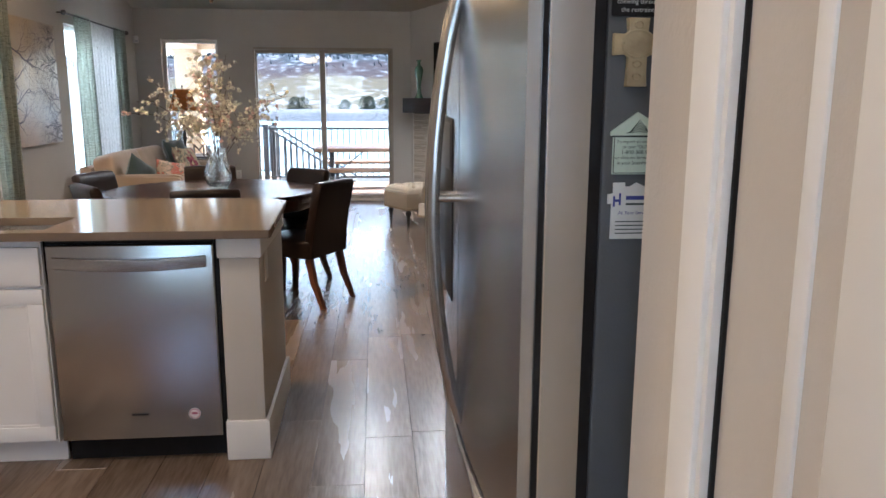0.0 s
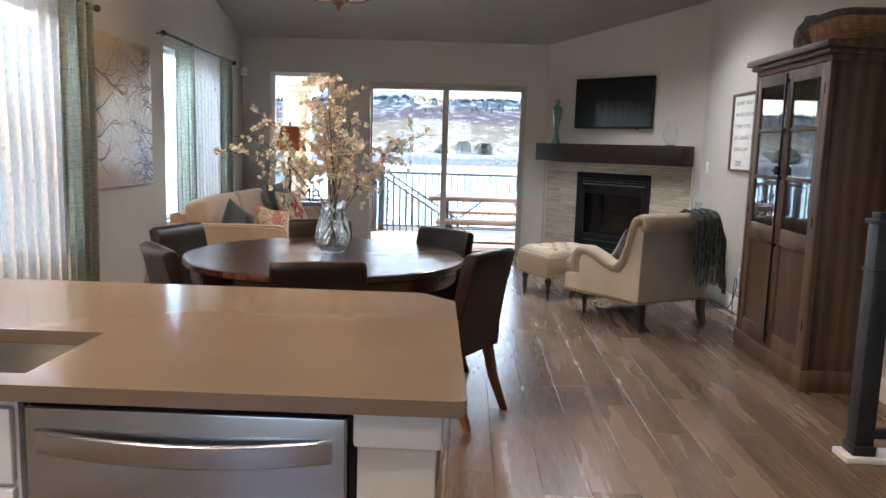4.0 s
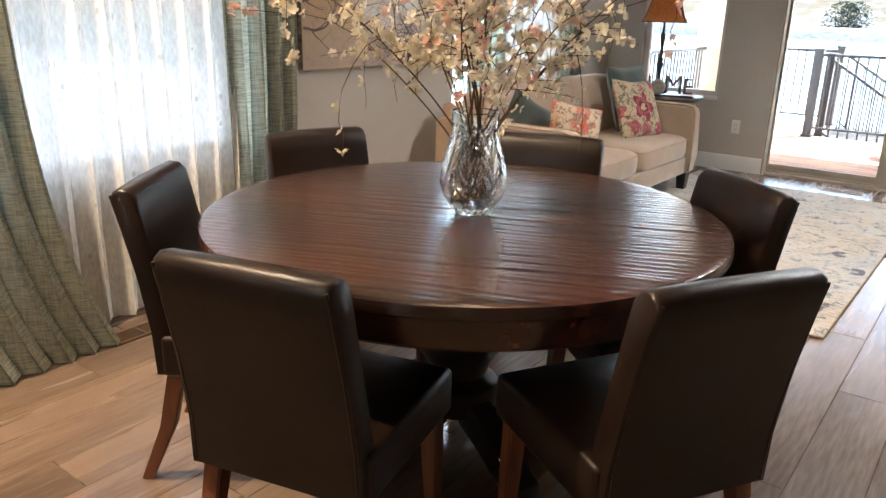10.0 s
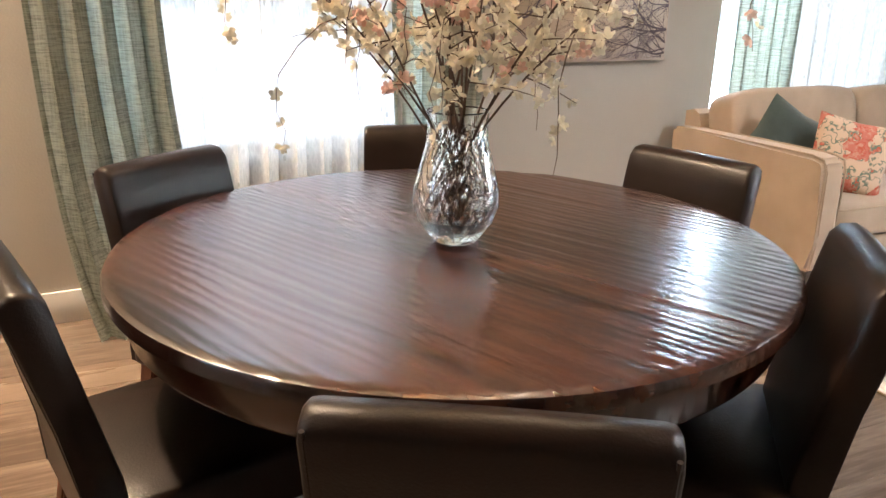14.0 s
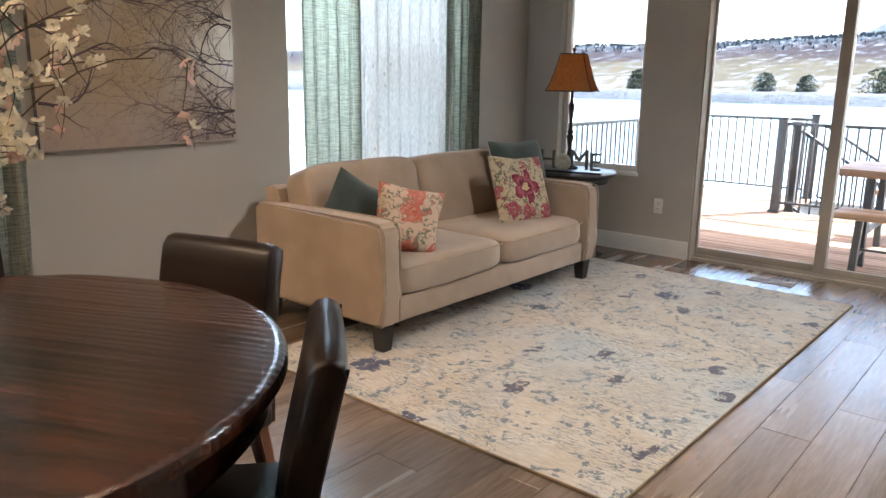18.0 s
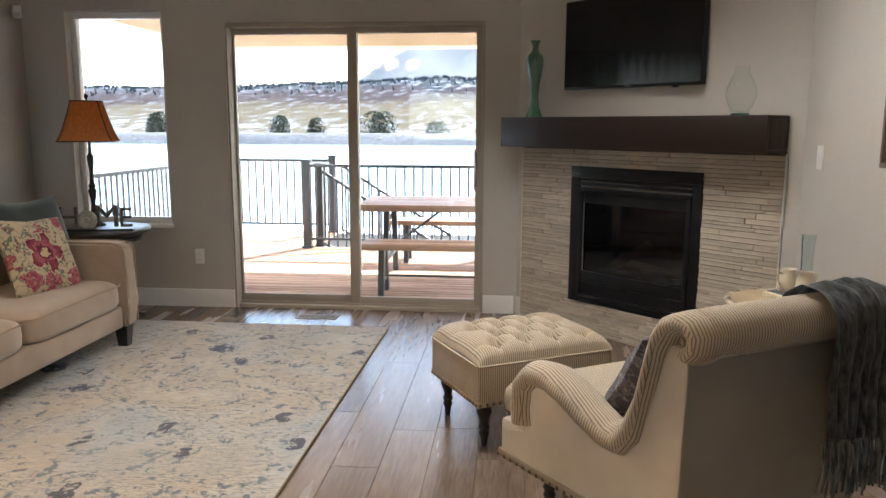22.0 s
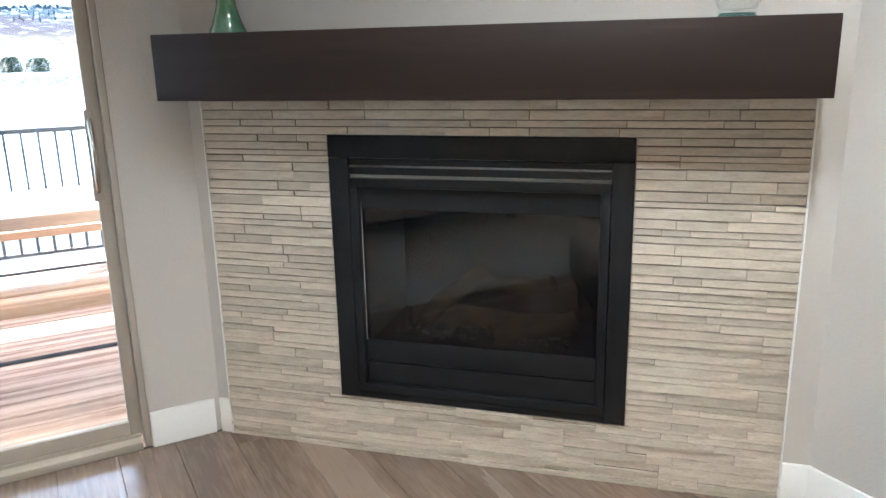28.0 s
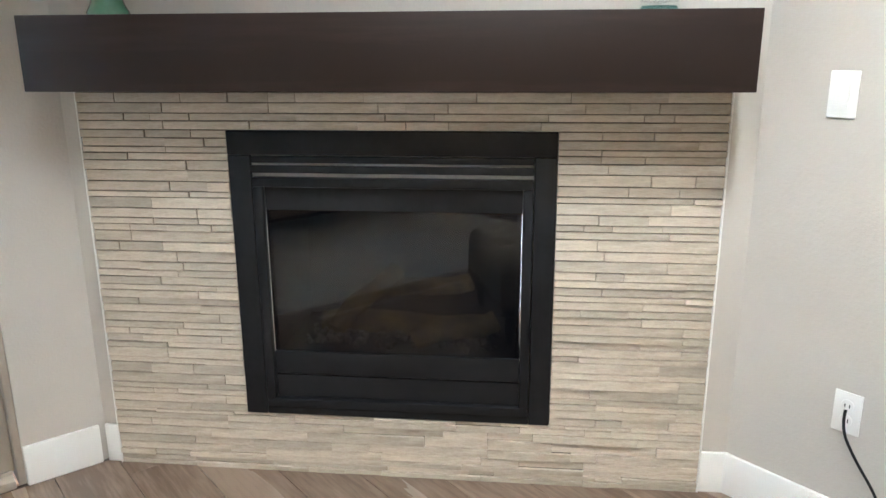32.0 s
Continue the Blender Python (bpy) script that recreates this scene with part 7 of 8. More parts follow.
def bowed_door(y0, y1, z0, z1, name):
    b = loft([[(-0.004 - 0.024 * (1 - ((y - 0.455) / 0.455) ** 2), y, z) for y in [y0 + 0.004 + (y1 - y0 - 0.008) * i / 12 for i in range(13)]] + [(0.073, y1 - 0.004, z), (0.073, y0 + 0.004, z)] for z in (z0 + 0.003, z1 - 0.003)])
    bmesh.ops.bevel(b, geom=[e for e in b.edges if e.calc_face_angle(0) > 0.7], offset=0.005, segments=3, affect="EDGES")
    return part(name, b, M["steel"], fr_)


d1 = bowed_door(0.0, 0.455, 0.775, 1.765, "door")
d2 = bowed_door(0.457, 0.912, 0.775, 1.765, "door")
d3 = bowed_door(0.0, 0.912, 0.07, 0.765, "freezer_drawer")
for z0_, z1_ in ((0.779, 1.76), (0.075, 0.761)):
    part("edge_groove", box(0.0125, 0.0195, 0.0005, 0.006, z0_, z1_), M["black"], fr_)
    part("edge_bead", box(0.0205, 0.0225, 0.0, 0.006, z0_, z1_), M["chrome"], fr_)
part("gasket", box(0.0735, 0.0885, 0.008, 0.904, 0.07, 1.76), M["black"], fr_)
part("toe_grille", box(0.05, 0.075, 0.02, 0.89, 0.0, 0.065), M["black"], fr_)
for d, y in ((d1, 0.425), (d2, 0.487)):
    hp = [(-0.024, y, 0.79)] + [(-0.026 - 0.05 * math.sin(math.pi * t) ** 0.8, y, 0.79 + 0.78 * t) for t in [i / 16 for i in range(1, 16)]] + [(-0.024, y, 1.57)]
    part("handle", tube(hp, 0.011, 12), M["steel"], d, "long bowed steel handle")
    part("handle_post", tube([(-0.02, y, 1.205), (-0.074, y, 1.205)], 0.007, 10), M["chrome"], d)
part("handle_lip", box(-0.03, 0.02, 0.2, 0.71, 0.735, 0.758, 0.004), M["steel"], d3)
dp = part("dispenser", box(-0.03, -0.01, 0.56, 0.8, 0.98, 1.34, 0.006), M["black"], d2, "black water dispenser recess")
part("dispenser_panel", box(-0.033, -0.028, 0.57, 0.79, 1.24, 1.33, 0.003), M["greyside"], dp)
for z0, z1 in ((1.765, 1.785),):
    part("hinge_cover", box(0.03, 0.1, 0.02, 0.08, z0, z1, 0.005), M["greyside"], fr_)


def magnet(name, label, x, z, w, h, outline, mat, deco=()):
    """A flat magnet on the refrigerator's near side, which faces -y."""
    m_ = thing(name, label, "magnet", pose(x, 1.1435, z) @ Matrix.Diagonal((w, 1, h, 1)))
    bb = extrude_outline(outline, 0, 0.003)
    bb.transform(pose(0, 0, 0, 90))
    part("sheet", bb, mat, m_)
    for x0, x1, z0, z1, mt in deco:
        part("print", box(x0, x1, -0.0037, -0.0031, z0, z1), mt, m_)
    return m_


def mag_text(m_, s, size, x, z, mt):
    tb = text_mesh(s, size, 0.0001)
    tb.transform(pose(x, -0.0036, z, 90))
    part("print", tb, mt, m_)


paperw = surf("magnet_white", (0.72, 0.71, 0.67), None, 3, 0.5)
paperg = surf("magnet_mint", (0.60, 0.70, 0.58), None, 3, 0.5)
inkb = surf("print_black", (0.03, 0.05, 0.04), None, 3, 0.6)
inkblue = surf("print_blue", (0.04, 0.05, 0.25), None, 3, 0.6)
stonem = surf("cast_stone", (0.46, 0.37, 0.22), (0.36, 0.28, 0.16), 30, 0.85, bump=0.6, bscale=50)
cr = thing("cross_magnet", "cast tan Celtic cross with raised knotwork", "cross", pose(0.858, 1.1445, 1.434) @ Matrix.Diagonal((0.84, 1, 0.7, 1)))
co = [(-0.015, -0.066), (0.015, -0.066), (0.011, -0.012), (0.014, -0.014), (0.034, -0.016), (0.034, 0.020), (0.014, 0.016), (0.011, 0.016), (0.016, 0.044), (-0.016, 0.044), (-0.011, 0.016), (-0.014, 0.016), (-0.034, 0.020), (-0.034, -0.016), (-0.014, -0.014), (-0.011, -0.012)]
cb = extrude_outline(co, 0, 0.009, 0.0015)
cb.transform(pose(0, 0, 0, 90))
part("cross_body", cb, stonem, cr)
part("ring", tube([(0.022 * math.cos(radians(a)), -0.007, 0.002 + 0.022 * math.sin(radians(a))) for a in range(0, 361, 20)], 0.0035, 6), stonem, cr)
for z in (0.033, -0.03, -0.05):
    part("knot", tube([(0.006 * math.cos(radians(a)), -0.009, z + 0.006 * math.sin(radians(a))) for a in range(0, 361, 40)], 0.0018, 5), stonem, cr)
house = [(-0.034, -0.042), (0.04, -0.042), (0.04, 0.012), (0.044, 0.012), (0.044, 0.018), (0.0, 0.045), (-0.038, 0.018), (-0.038, 0.012), (-0.034, 0.012)]
hm = magnet("house_magnet", "mint house-shaped outage notice magnet", 0.864, 1.321, 0.84, 0.84, house, paperg, ((-0.036, 0.042, 0.010, 0.0125, inkb), (-0.032, 0.038, -0.0405, -0.0395, inkb), (-0.033, -0.032, -0.04, 0.01, inkb), (0.038, 0.039, -0.04, 0.01, inkb)))
for i, s in enumerate(("To report an outage call", "or text \"OUT\" to", "1-800-388-9881", "or click on Service Status", "in your SmartHub App")):
    mag_text(hm, s, 0.0066 if i != 2 else 0.0078, 0.003, 0.004 - 0.0075 * i, inkb)
for k in range(5):
    part("print", tube([(-0.016 + 0.001 * k, -0.0036, 0.016), (0.003, -0.0036, 0.018 + 0.004 * k), (0.022 - 0.001 * k, -0.0036, 0.016)], 0.0004, 4), inkb, hm)
hh = [(-0.032, -0.042), (0.036, -0.042), (0.036, 0.03), (0.006, 0.044), (-0.004, 0.038), (-0.012, 0.038), (-0.012, 0.044), (-0.03, 0.044), (-0.03, 0.028), (-0.038, 0.026), (-0.038, 0.012), (-0.032, 0.012)]
h2 = magnet("service_magnet", "white house-shaped business magnet with blue emblem", 0.862, 1.241, 0.79, 0.79, hh, paperw, ((-0.03, -0.027, 0.008, 0.024, inkblue), (-0.021, -0.018, 0.01, 0.028, inkblue), (-0.027, -0.021, 0.015, 0.019, inkblue), (-0.01, 0.03, 0.018, 0.024, inkblue), (-0.01, 0.03, 0.010, 0.013, inkb)))
mag_text(h2, "At Your Service", 0.0075, 0.003, -0.002, inkblue)
for i in range(4):
    part("print", box(-0.025, 0.03, -0.0037, -0.0031, -0.016 - 0.006 * i, -0.0145 - 0.006 * i), inkb, h2)
m3 = magnet("slogan_magnet", "black magnet with white handwriting", 0.858, 1.488, 0.9, 0.9, [(-0.035, -0.024), (0.035, -0.024), (0.035, 0.03), (-0.035, 0.03)], M["black"])
mag_text(m3, "chewing through", 0.0085, 0, -0.006, paperw)
mag_text(m3, "the restraints", 0.0085, 0, -0.016, paperw)

# pantry door and casing in the wall beside the refrigerator
pd = thing("door_2", "closed white panelled pantry door", "door", pose(0.85, 0.862, 0, 0, 0, -90), kind="structure")
part("slab", box(0.002, 0.76, 0.006, 0.04, 0.006, 2.03, 0.003), M["trim"], pd)
for x0, x1 in ((0.095, 0.345), (0.415, 0.665)):
    for z0, z1 in ((0.2, 0.9), (1.02, 1.9)):
        part("panel", frame_ring(x0, x1, z0, z1, 0.022, -0.004, 0.01, 0.005), M["trim"], pd)
        part("raised_panel", box(x0 + 0.05, x1 - 0.05, -0.002, 0.01, z0 + 0.05, z1 - 0.05, 0.006), M["trim"], pd)
cs = thing("door_casing", "white painted door casing", "trim", pose(0.85, 0.862, 0, 0, 0, -90), kind="structure")
part("casing", box(-0.066, -0.012, -0.018, 0.0, 0, 2.12, 0.004), M["trim"], cs)
part("casing", box(0.772, 0.845, -0.018, 0.0, 0, 2.12, 0.004), M["trim"], cs)
part("casing", box(-0.012, 0.772, -0.018, 0.0, 2.045, 2.12, 0.004), M["trim"], cs)
part("jamb", box(-0.012, -0.003, -0.012, 0.0, 0, 2.045), M["trim"], cs)
# dark strip stands in for the shade in the gap beside the slab
part("seal", box(-0.0028, 0.0015, -0.004, 0.03, 0, 2.04), M["dark"], cs, "dark strip for the shaded gap beside the door")

# ---- cabinet with glass doors, basket, newel ----
hu = thing("hutch_cabinet", "tall weathered pine cabinet with glass upper doors", "cabinet", pose(2.155, 6.0, 0))
HWd, HD, HH = 1.06, 0.40, 1.97
hw = M["hutch"]
part("side_panel", box(0.02, HD, 0.02, 0.045, 0.1, 1.9, 0.002), hw, hu)
part("side_panel", box(0.02, HD, HWd - 0.045, HWd - 0.02, 0.1, 1.9, 0.002), hw, hu)
part("back_panel", box(HD - 0.015, HD, 0.045, HWd - 0.045, 0.1, 1.9), hw, hu)
for z in (0.1, 0.78, 1.16, 1.52, 1.87):
    part("shelf", box(0.05, HD - 0.016, 0.046, HWd - 0.046, z, z + 0.022), hw, hu)
part("plinth", box(-0.01, HD, -0.01, HWd + 0.01, 0.0, 0.125, 0.008), hw, hu)
part("cornice", box(0.0, HD, 0.0, HWd, 1.88, 1.915, 0.004), hw, hu)
part("cornice", box(-0.03, HD, -0.03, HWd + 0.03, 1.915, 1.945, 0.01), hw, hu)
part("cornice", box(-0.055, HD, -0.055, HWd + 0.055, 1.945, 1.985, 0.008), hw, hu)
for y0, y1 in ((0.0, 0.045), (HWd - 0.045, HWd)):
    part("stile", box(0.0, 0.03, y0, y1, 0.125, 1.88, 0.002), hw, hu)
iron_ = M["black"]
for y0, y1, s in ((0.047, HWd / 2 - 0.002, -1), (HWd / 2 + 0.002, HWd - 0.047, 1)):
    b = box(0.002, 0.026, y0, y0 + 0.06, 0.13, 1.875, 0.003)
    box(0.002, 0.026, y1 - 0.06, y1, 0.13, 1.875, 0.003, bm=b)
    for z0, z1 in ((0.13, 0.22), (0.80, 0.90), (1.80, 1.875)):
        box(0.002, 0.026, y0 + 0.06, y1 - 0.06, z0, z1, 0.003, bm=b)
    for z in (1.2, 1.5):
        box(0.005, 0.022, y0 + 0.06, y1 - 0.06, z, z + 0.025, 0.003, bm=b)
    d = part("door", b, hw, hu)
    part("lower_panel", box(0.012, 0.02, y0 + 0.055, y1 - 0.055, 0.215, 0.805), hw, d)
    part("panel_bead", frame_ring(0, 1, 0, 1, 0.02, 0, 0.01, 0.002), hw, d, m=pose(0.006, y0 + 0.06, 0.22) @ Matrix(((0, 1, 0, 0), (y1 - y0 - 0.12, 0, 0, 0), (0, 0, 0.58, 0), (0, 0, 0, 1))))
    for z0, z1 in ((0.9, 1.2), (1.225, 1.5), (1.525, 1.8)):
        p = part("glass_pane", box(0.011, 0.015, y0 + 0.055, y1 - 0.055, z0 - 0.005, z1 + 0.005), M["glass"], d, smooth=False)
    for z in (0.35, 0.95, 1.7):
        part("hinge", box(-0.004, 0.004, (y0 - 0.004) if s < 0 else (y1 - 0.006), (y0 + 0.006) if s < 0 else (y1 + 0.004), z, z + 0.06, 0.002), iron_, d)
part("bolt_bar", tube([(-0.012, HWd / 2, 0.16), (-0.012, HWd / 2, 1.86)], 0.007, 8), iron_, hu, "black iron bolt bar")
for z in (0.2, 0.78, 1.2, 1.5, 1.8):
    part("bolt_guide", box(-0.02, 0.004, HWd / 2 - 0.016, HWd / 2 + 0.016, z, z + 0.025, 0.003), iron_, hu)
part("bolt_handle", lathe([(0, -0.03), (0.018, -0.026), (0.02, 0), (0.018, 0.026), (0, 0.03)], 16), iron_, hu, m=pose(-0.022, HWd / 2, 1.26))
part("bolt_handle", tube([(-0.02, HWd / 2 + 0.01, 1.265), (-0.03, HWd / 2 + 0.05, 1.255)], 0.007, 8), iron_, hu)
bsk = thing("wicker_basket", "woven honey wicker basket with dark rim on the cabinet", "basket", pose(2.34, 6.22, 1.986))
wick = surf("wicker", (0.36, 0.22, 0.11), (0.22, 0.12, 0.055), 20, 0.8, bump=0.6, bscale=80)
b = bmesh.new()
for k in range(9):
    z = 0.008 + 0.0145 * k
    rr = rounded(0.26 + 0.012 * k * 0.5, 0.40 + 0.02 * k * 0.5, 0.09, 5)
    n = len(rr)
    pts = []
    for i, (x, y) in enumerate(rr + rr[:1]):
        w = 1 + 0.012 * (1 if (i + k) % 2 else -1)
        pts.append((x * w, y * w, z))
    tube(pts, 0.0085, 6, b)
part("weave", b, wick, bsk)
part("base", box(-0.1, 0.1, -0.17, 0.17, 0.0, 0.008), wick, bsk)
rr = rounded(0.33, 0.50, 0.1, 5)
part("rim", tube([(x, y, 0.15) for x, y in rr + rr[:1]], 0.02, 8), surf("basket_rim", (0.05, 0.048, 0.045), (0.09, 0.085, 0.08), 30, 0.9, bump=0.5), bsk, "charcoal cloth rim")
part("handle", tube([(0.0, 0.25, 0.15), (0.0, 0.285, 0.19), (0.0, 0.27, 0.21), (0.0, 0.22, 0.165)], 0.006, 6), M["black"], bsk)
pk = thing("pinecone_decor", "dark grey patterned ceramic urn beside the basket", "urn", pose(2.30, 6.62, 1.986))
part("body", soft(lathe([(0, 0), (0.07, 0), (0.09, 0.03), (0.1, 0.09), (0.085, 0.16), (0.05, 0.2), (0.04, 0.23), (0, 0.235)], 28), 0.004, 40), surf("grey_urn", (0.05, 0.05, 0.05), (0.17, 0.16, 0.155), 26, 0.8, bump=0.6, bscale=60), pk)

nw = thing("newel_post", "black square newel post on a white base plate", "post", pose(2.0, 5.05, 0))
part("base_plate", box(-0.085, 0.5, -0.07, 0.07, 0.0, 0.028, 0.004), M["trim"], nw, "white base plate")
nb = surf("newel_black", (0.016, 0.017, 0.019), (0.025, 0.026, 0.028), 6, 0.4, bump=0.05)
part("shaft", box(-0.042, 0.042, -0.042, 0.042, 0.028, 1.085, 0.003), nb, nw)
part("base_block", box(-0.052, 0.052, -0.052, 0.052, 0.028, 0.075, 0.006), nb, nw)
part("collar", box(-0.05, 0.05, -0.05, 0.05, 0.86, 0.875, 0.004), nb, nw)
part("cap", box(-0.055, 0.055, -0.055, 0.055, 1.07, 1.09, 0.004), nb, nw)
part("cap_block", box(-0.035, 0.035, -0.035, 0.035, 1.09, 1.12, 0.003), nb, nw)
part("screw", lathe([(0, 0), (0.006, 0), (0.005, 0.003), (0, 0.004)], 10), nb, nw, m=pose(-0.01, -0.042, 0.98, 90))
for z in (1.02, 0.12):
    part("rail", box(0.042, 0.55, -0.022, 0.022, z - 0.02, z + 0.02, 0.004), nb, nw)

# ---- deck and outdoors ----
DZ0 = -0.08
snow = surf("snow", (0.80, 0.82, 0.86), (0.72, 0.74, 0.78), 0.6, 0.7, bump=0.3, bscale=3, speck=0.1, spec=0.1)
dk_ = thing("deck", "brown composite board deck under the porch roof", "deck")
part("joists", box(-2.9, 3.4, YN + 0.17, 15.6, DZ0 - 0.25, DZ0 - 0.03), M["dark"], dk_)
bw_, y = 0.14, YN + 0.175
bank = {}
while y < 15.55:
    x1 = 3.4 if y < 14.2 else -1.3
    key = x1
    if key not in bank:
        bank[key] = mesh_of("deck_board", box(-2.9, x1, 0, bw_ - 0.006, -0.025, 0, 0.003, 1), M["deck"], False)
    o = new("deck_board", bank[key])
    o.parent, o.matrix_basis = dk_, pose(0, y, DZ0)
    y += bw_

rl = M["rail"]


def rail_post(t, x, y, top=0.95, z=DZ0):
    p = part("post", box(x - 0.045, x + 0.045, y - 0.045, y + 0.045, z, top, 0.003), rl, t)
    part("post_cap", box(x - 0.056, x + 0.056, y - 0.056, y + 0.056, top, top + 0.022, 0.005), rl, p)
    part("post_skirt", box(x - 0.062, x + 0.062, y - 0.062, y + 0.062, z, z + 0.03, 0.005), rl, p)


def rail_run(name, a, c, za=0.0, zc=0.0, posts=(True, True)):
    """Top and bottom rails with balusters from a to c; za, zc shift the ends' heights."""
    t = thing(name, "charcoal metal deck railing with thin balusters", "railing", None, "deck railings")
    A, C = Vector((*a, 0)), Vector((*c, 0))
    d = C - A
    n = max(2, int(d.length / 0.105))
    ang = math.degrees(math.atan2(d.y, d.x))
    L = math.hypot(d.length, zc - za)
    tilt = -math.degrees(math.atan2(zc - za, d.length))
    for z, h, w in ((0.90, 0.035, 0.05), (0.03, 0.025, 0.03)):
        part("rail", box(0, L, -w / 2, w / 2, -h / 2, h / 2, 0.003), rl, t, m=pose(A.x, A.y, z + za, 0, tilt, ang))
    me = mesh_of("baluster", box(-0.009, 0.009, -0.009, 0.009, 0.03, 0.89), rl, False)
    for i in range(1, n):
        o = new("baluster", me)
        p = A + d * (i / n)
        o.parent, o.matrix_basis = t, pose(p.x, p.y, za + (zc - za) * i / n)
    if posts[0]:
        rail_post(t, A.x, A.y, 0.95 + za, DZ0 + za)
    if posts[1]:
        rail_post(t, C.x, C.y, 0.95 + zc, DZ0 + zc)
    return t


rail_run("deck_railing", (-2.69, 15.5), (-1.3, 15.5))
rail_run("deck_railing", (-2.72, 11.05), (-2.72, 14.26), posts=(True, False))
rail_run("deck_railing", (-2.72, 14.74), (-2.72, 15.4), posts=(False, False))
rail_run("deck_railing", (-1.3, 14.15), (1.15, 14.15))
rail_run("deck_railing", (1.25, 14.15), (3.35, 14.15), posts=(False, True))
rail_run("stair_railing", (-1.2, 14.35), (1.5, 14.35), -0.05, -1.75, (True, True))
rail_run("stair_railing", (-1.2, 15.5), (1.5, 15.5), -0.05, -1.75, (False, True))
stw = thing("deck_stairs", "brown deck stairs going down from the deck", "stairs")
for i in range(9):
    part("tread", box(-1.25 + 0.28 * i, -0.95 + 0.28 * i, 14.3, 15.5, DZ0 - 0.19 * (i + 1) - 0.03, DZ0 - 0.19 * (i + 1), 0.004), M["deck"], stw)
    part("riser", box(-1.26 + 0.28 * i, -1.24 + 0.28 * i, 14.3, 15.5, DZ0 - 0.19 * (i + 1), DZ0 - 0.19 * i - 0.005), M["deck"], stw)

# porch roof with column
pf = thing("porch_roof", "tan porch ceiling and roof over the deck", "roof")
part("ceiling_board", box(-3.3, 4.0, YN + 0.17, 15.1, 2.60, 2.66), M["soffit"], pf)
part("fascia", box(-3.3, 4.0, 15.1, 15.22, 2.56, 2.75), M["soffit"], pf)
part("roof_deck", box(-3.3, 4.0, YN + 0.17, 15.22, 2.75, 2.85), M["dark"], pf)
for nm, x0, x1, y0, y1 in (("beam", -2.87, 4.0, 14.3, 14.7), ("beam", -2.87, -2.45, YN + 0.17, 14.3)):
    part(nm, box(x0, x1, y0, y1, 2.28, 2.6, 0.006), M["soffit"], pf)
clm = thing("porch_column", "square tan stucco porch column with a capital", "column", pose(-2.66, 14.5, 0))
part("shaft", box(-0.2, 0.2, -0.2, 0.2, DZ0, 2.2, 0.008), M["soffit"], clm)
part("capital", box(-0.235, 0.235, -0.235, 0.235, 2.2, 2.338, 0.01), M["soffit"], clm)
part("plinth", box(-0.235, 0.235, -0.235, 0.235, DZ0, 0.2, 0.01), M["soffit"], clm)


# picnic table and benches
def trestle(t, x, y0, y1, top, spread):
    for s, yy in ((-1, y0), (1, y1)):
        part("leg", loft([[(x - 0.025, yy + s * spread + q, DZ0), (x + 0.025, yy + s * spread + q, DZ0), (x + 0.025, yy + q, top), (x - 0.025, yy + q, top)] for q in (-0.03, 0.03)]), M["rail"], t)
    part("crossbar", box(x - 0.02, x + 0.02, y0 - spread * 0.5, y1 + spread * 0.5, DZ0 + (top - DZ0) * 0.3, DZ0 + (top - DZ0) * 0.3 + 0.03), M["rail"], t)


pt = thing("picnic_table", "brown slatted outdoor table on metal trestles", "table")
TX0, TX1, TY0, TY1 = -0.30, 1.62, 12.1, 12.95
for i in range(6):
    y0 = TY0 + 0.09 + (TY1 - TY0 - 0.18) * i / 6
    part("slat", box(TX0 + 0.1, TX1 - 0.1, y0 + 0.003, y0 + (TY1 - TY0 - 0.18) / 6 - 0.003, 0.635, 0.66, 0.003), M["picnic"], pt)
for x in (TX0, TX1 - 0.098, 0.58):
    part("end_board", box(x, x + 0.098, TY0 + 0.09, TY1 - 0.09, 0.636, 0.6615, 0.003), M["picnic"], pt)
for y in (TY0, TY1 - 0.088):
    part("edge_board", box(TX0, TX1, y, y + 0.088, 0.60, 0.661, 0.004), M["picnic"], pt)
for x in (TX0 + 0.25, TX1 - 0.25):
    trestle(pt, x, TY0 + 0.2, TY1 - 0.2, 0.61, 0.12)
    s = 1 if x < 0.6 else -1
    part("brace", tube([(x, (TY0 + TY1) / 2, 0.2), (x + s * 0.55, (TY0 + TY1) / 2, 0.62)], 0.012, 8), M["rail"], pt)
for by in (11.62, 13.25):
    bn = thing("picnic_bench", "brown slatted outdoor bench on metal legs", "bench", None, "picnic benches")
    for i in range(2):
        part("slat", box(-0.18, 1.5, by + 0.165 * i + 0.003, by + 0.165 * (i + 1) - 0.003, 0.325, 0.375, 0.004), M["picnic"], bn)
    for x in (0.0, 1.32):
        trestle(bn, x, by + 0.09, by + 0.24, 0.33, 0.07)
    part("stretcher", tube([(0.0, by + 0.165, 0.08), (1.32, by + 0.165, 0.08)], 0.01, 8), M["rail"], bn)

# ground, lake, hills
GZ = -2.6


def land(name, xs, ys, hf, mat, label):
    b = bmesh.new()
    V = [[b.verts.new((x, y, hf(x, y))) for x in xs] for y in ys]
    for a, c in zip(V, V[1:]):
        for i in range(len(xs) - 1):
            b.faces.new((a[i], a[i + 1], c[i + 1], c[i]))
    return structure(name, b, mat, label)


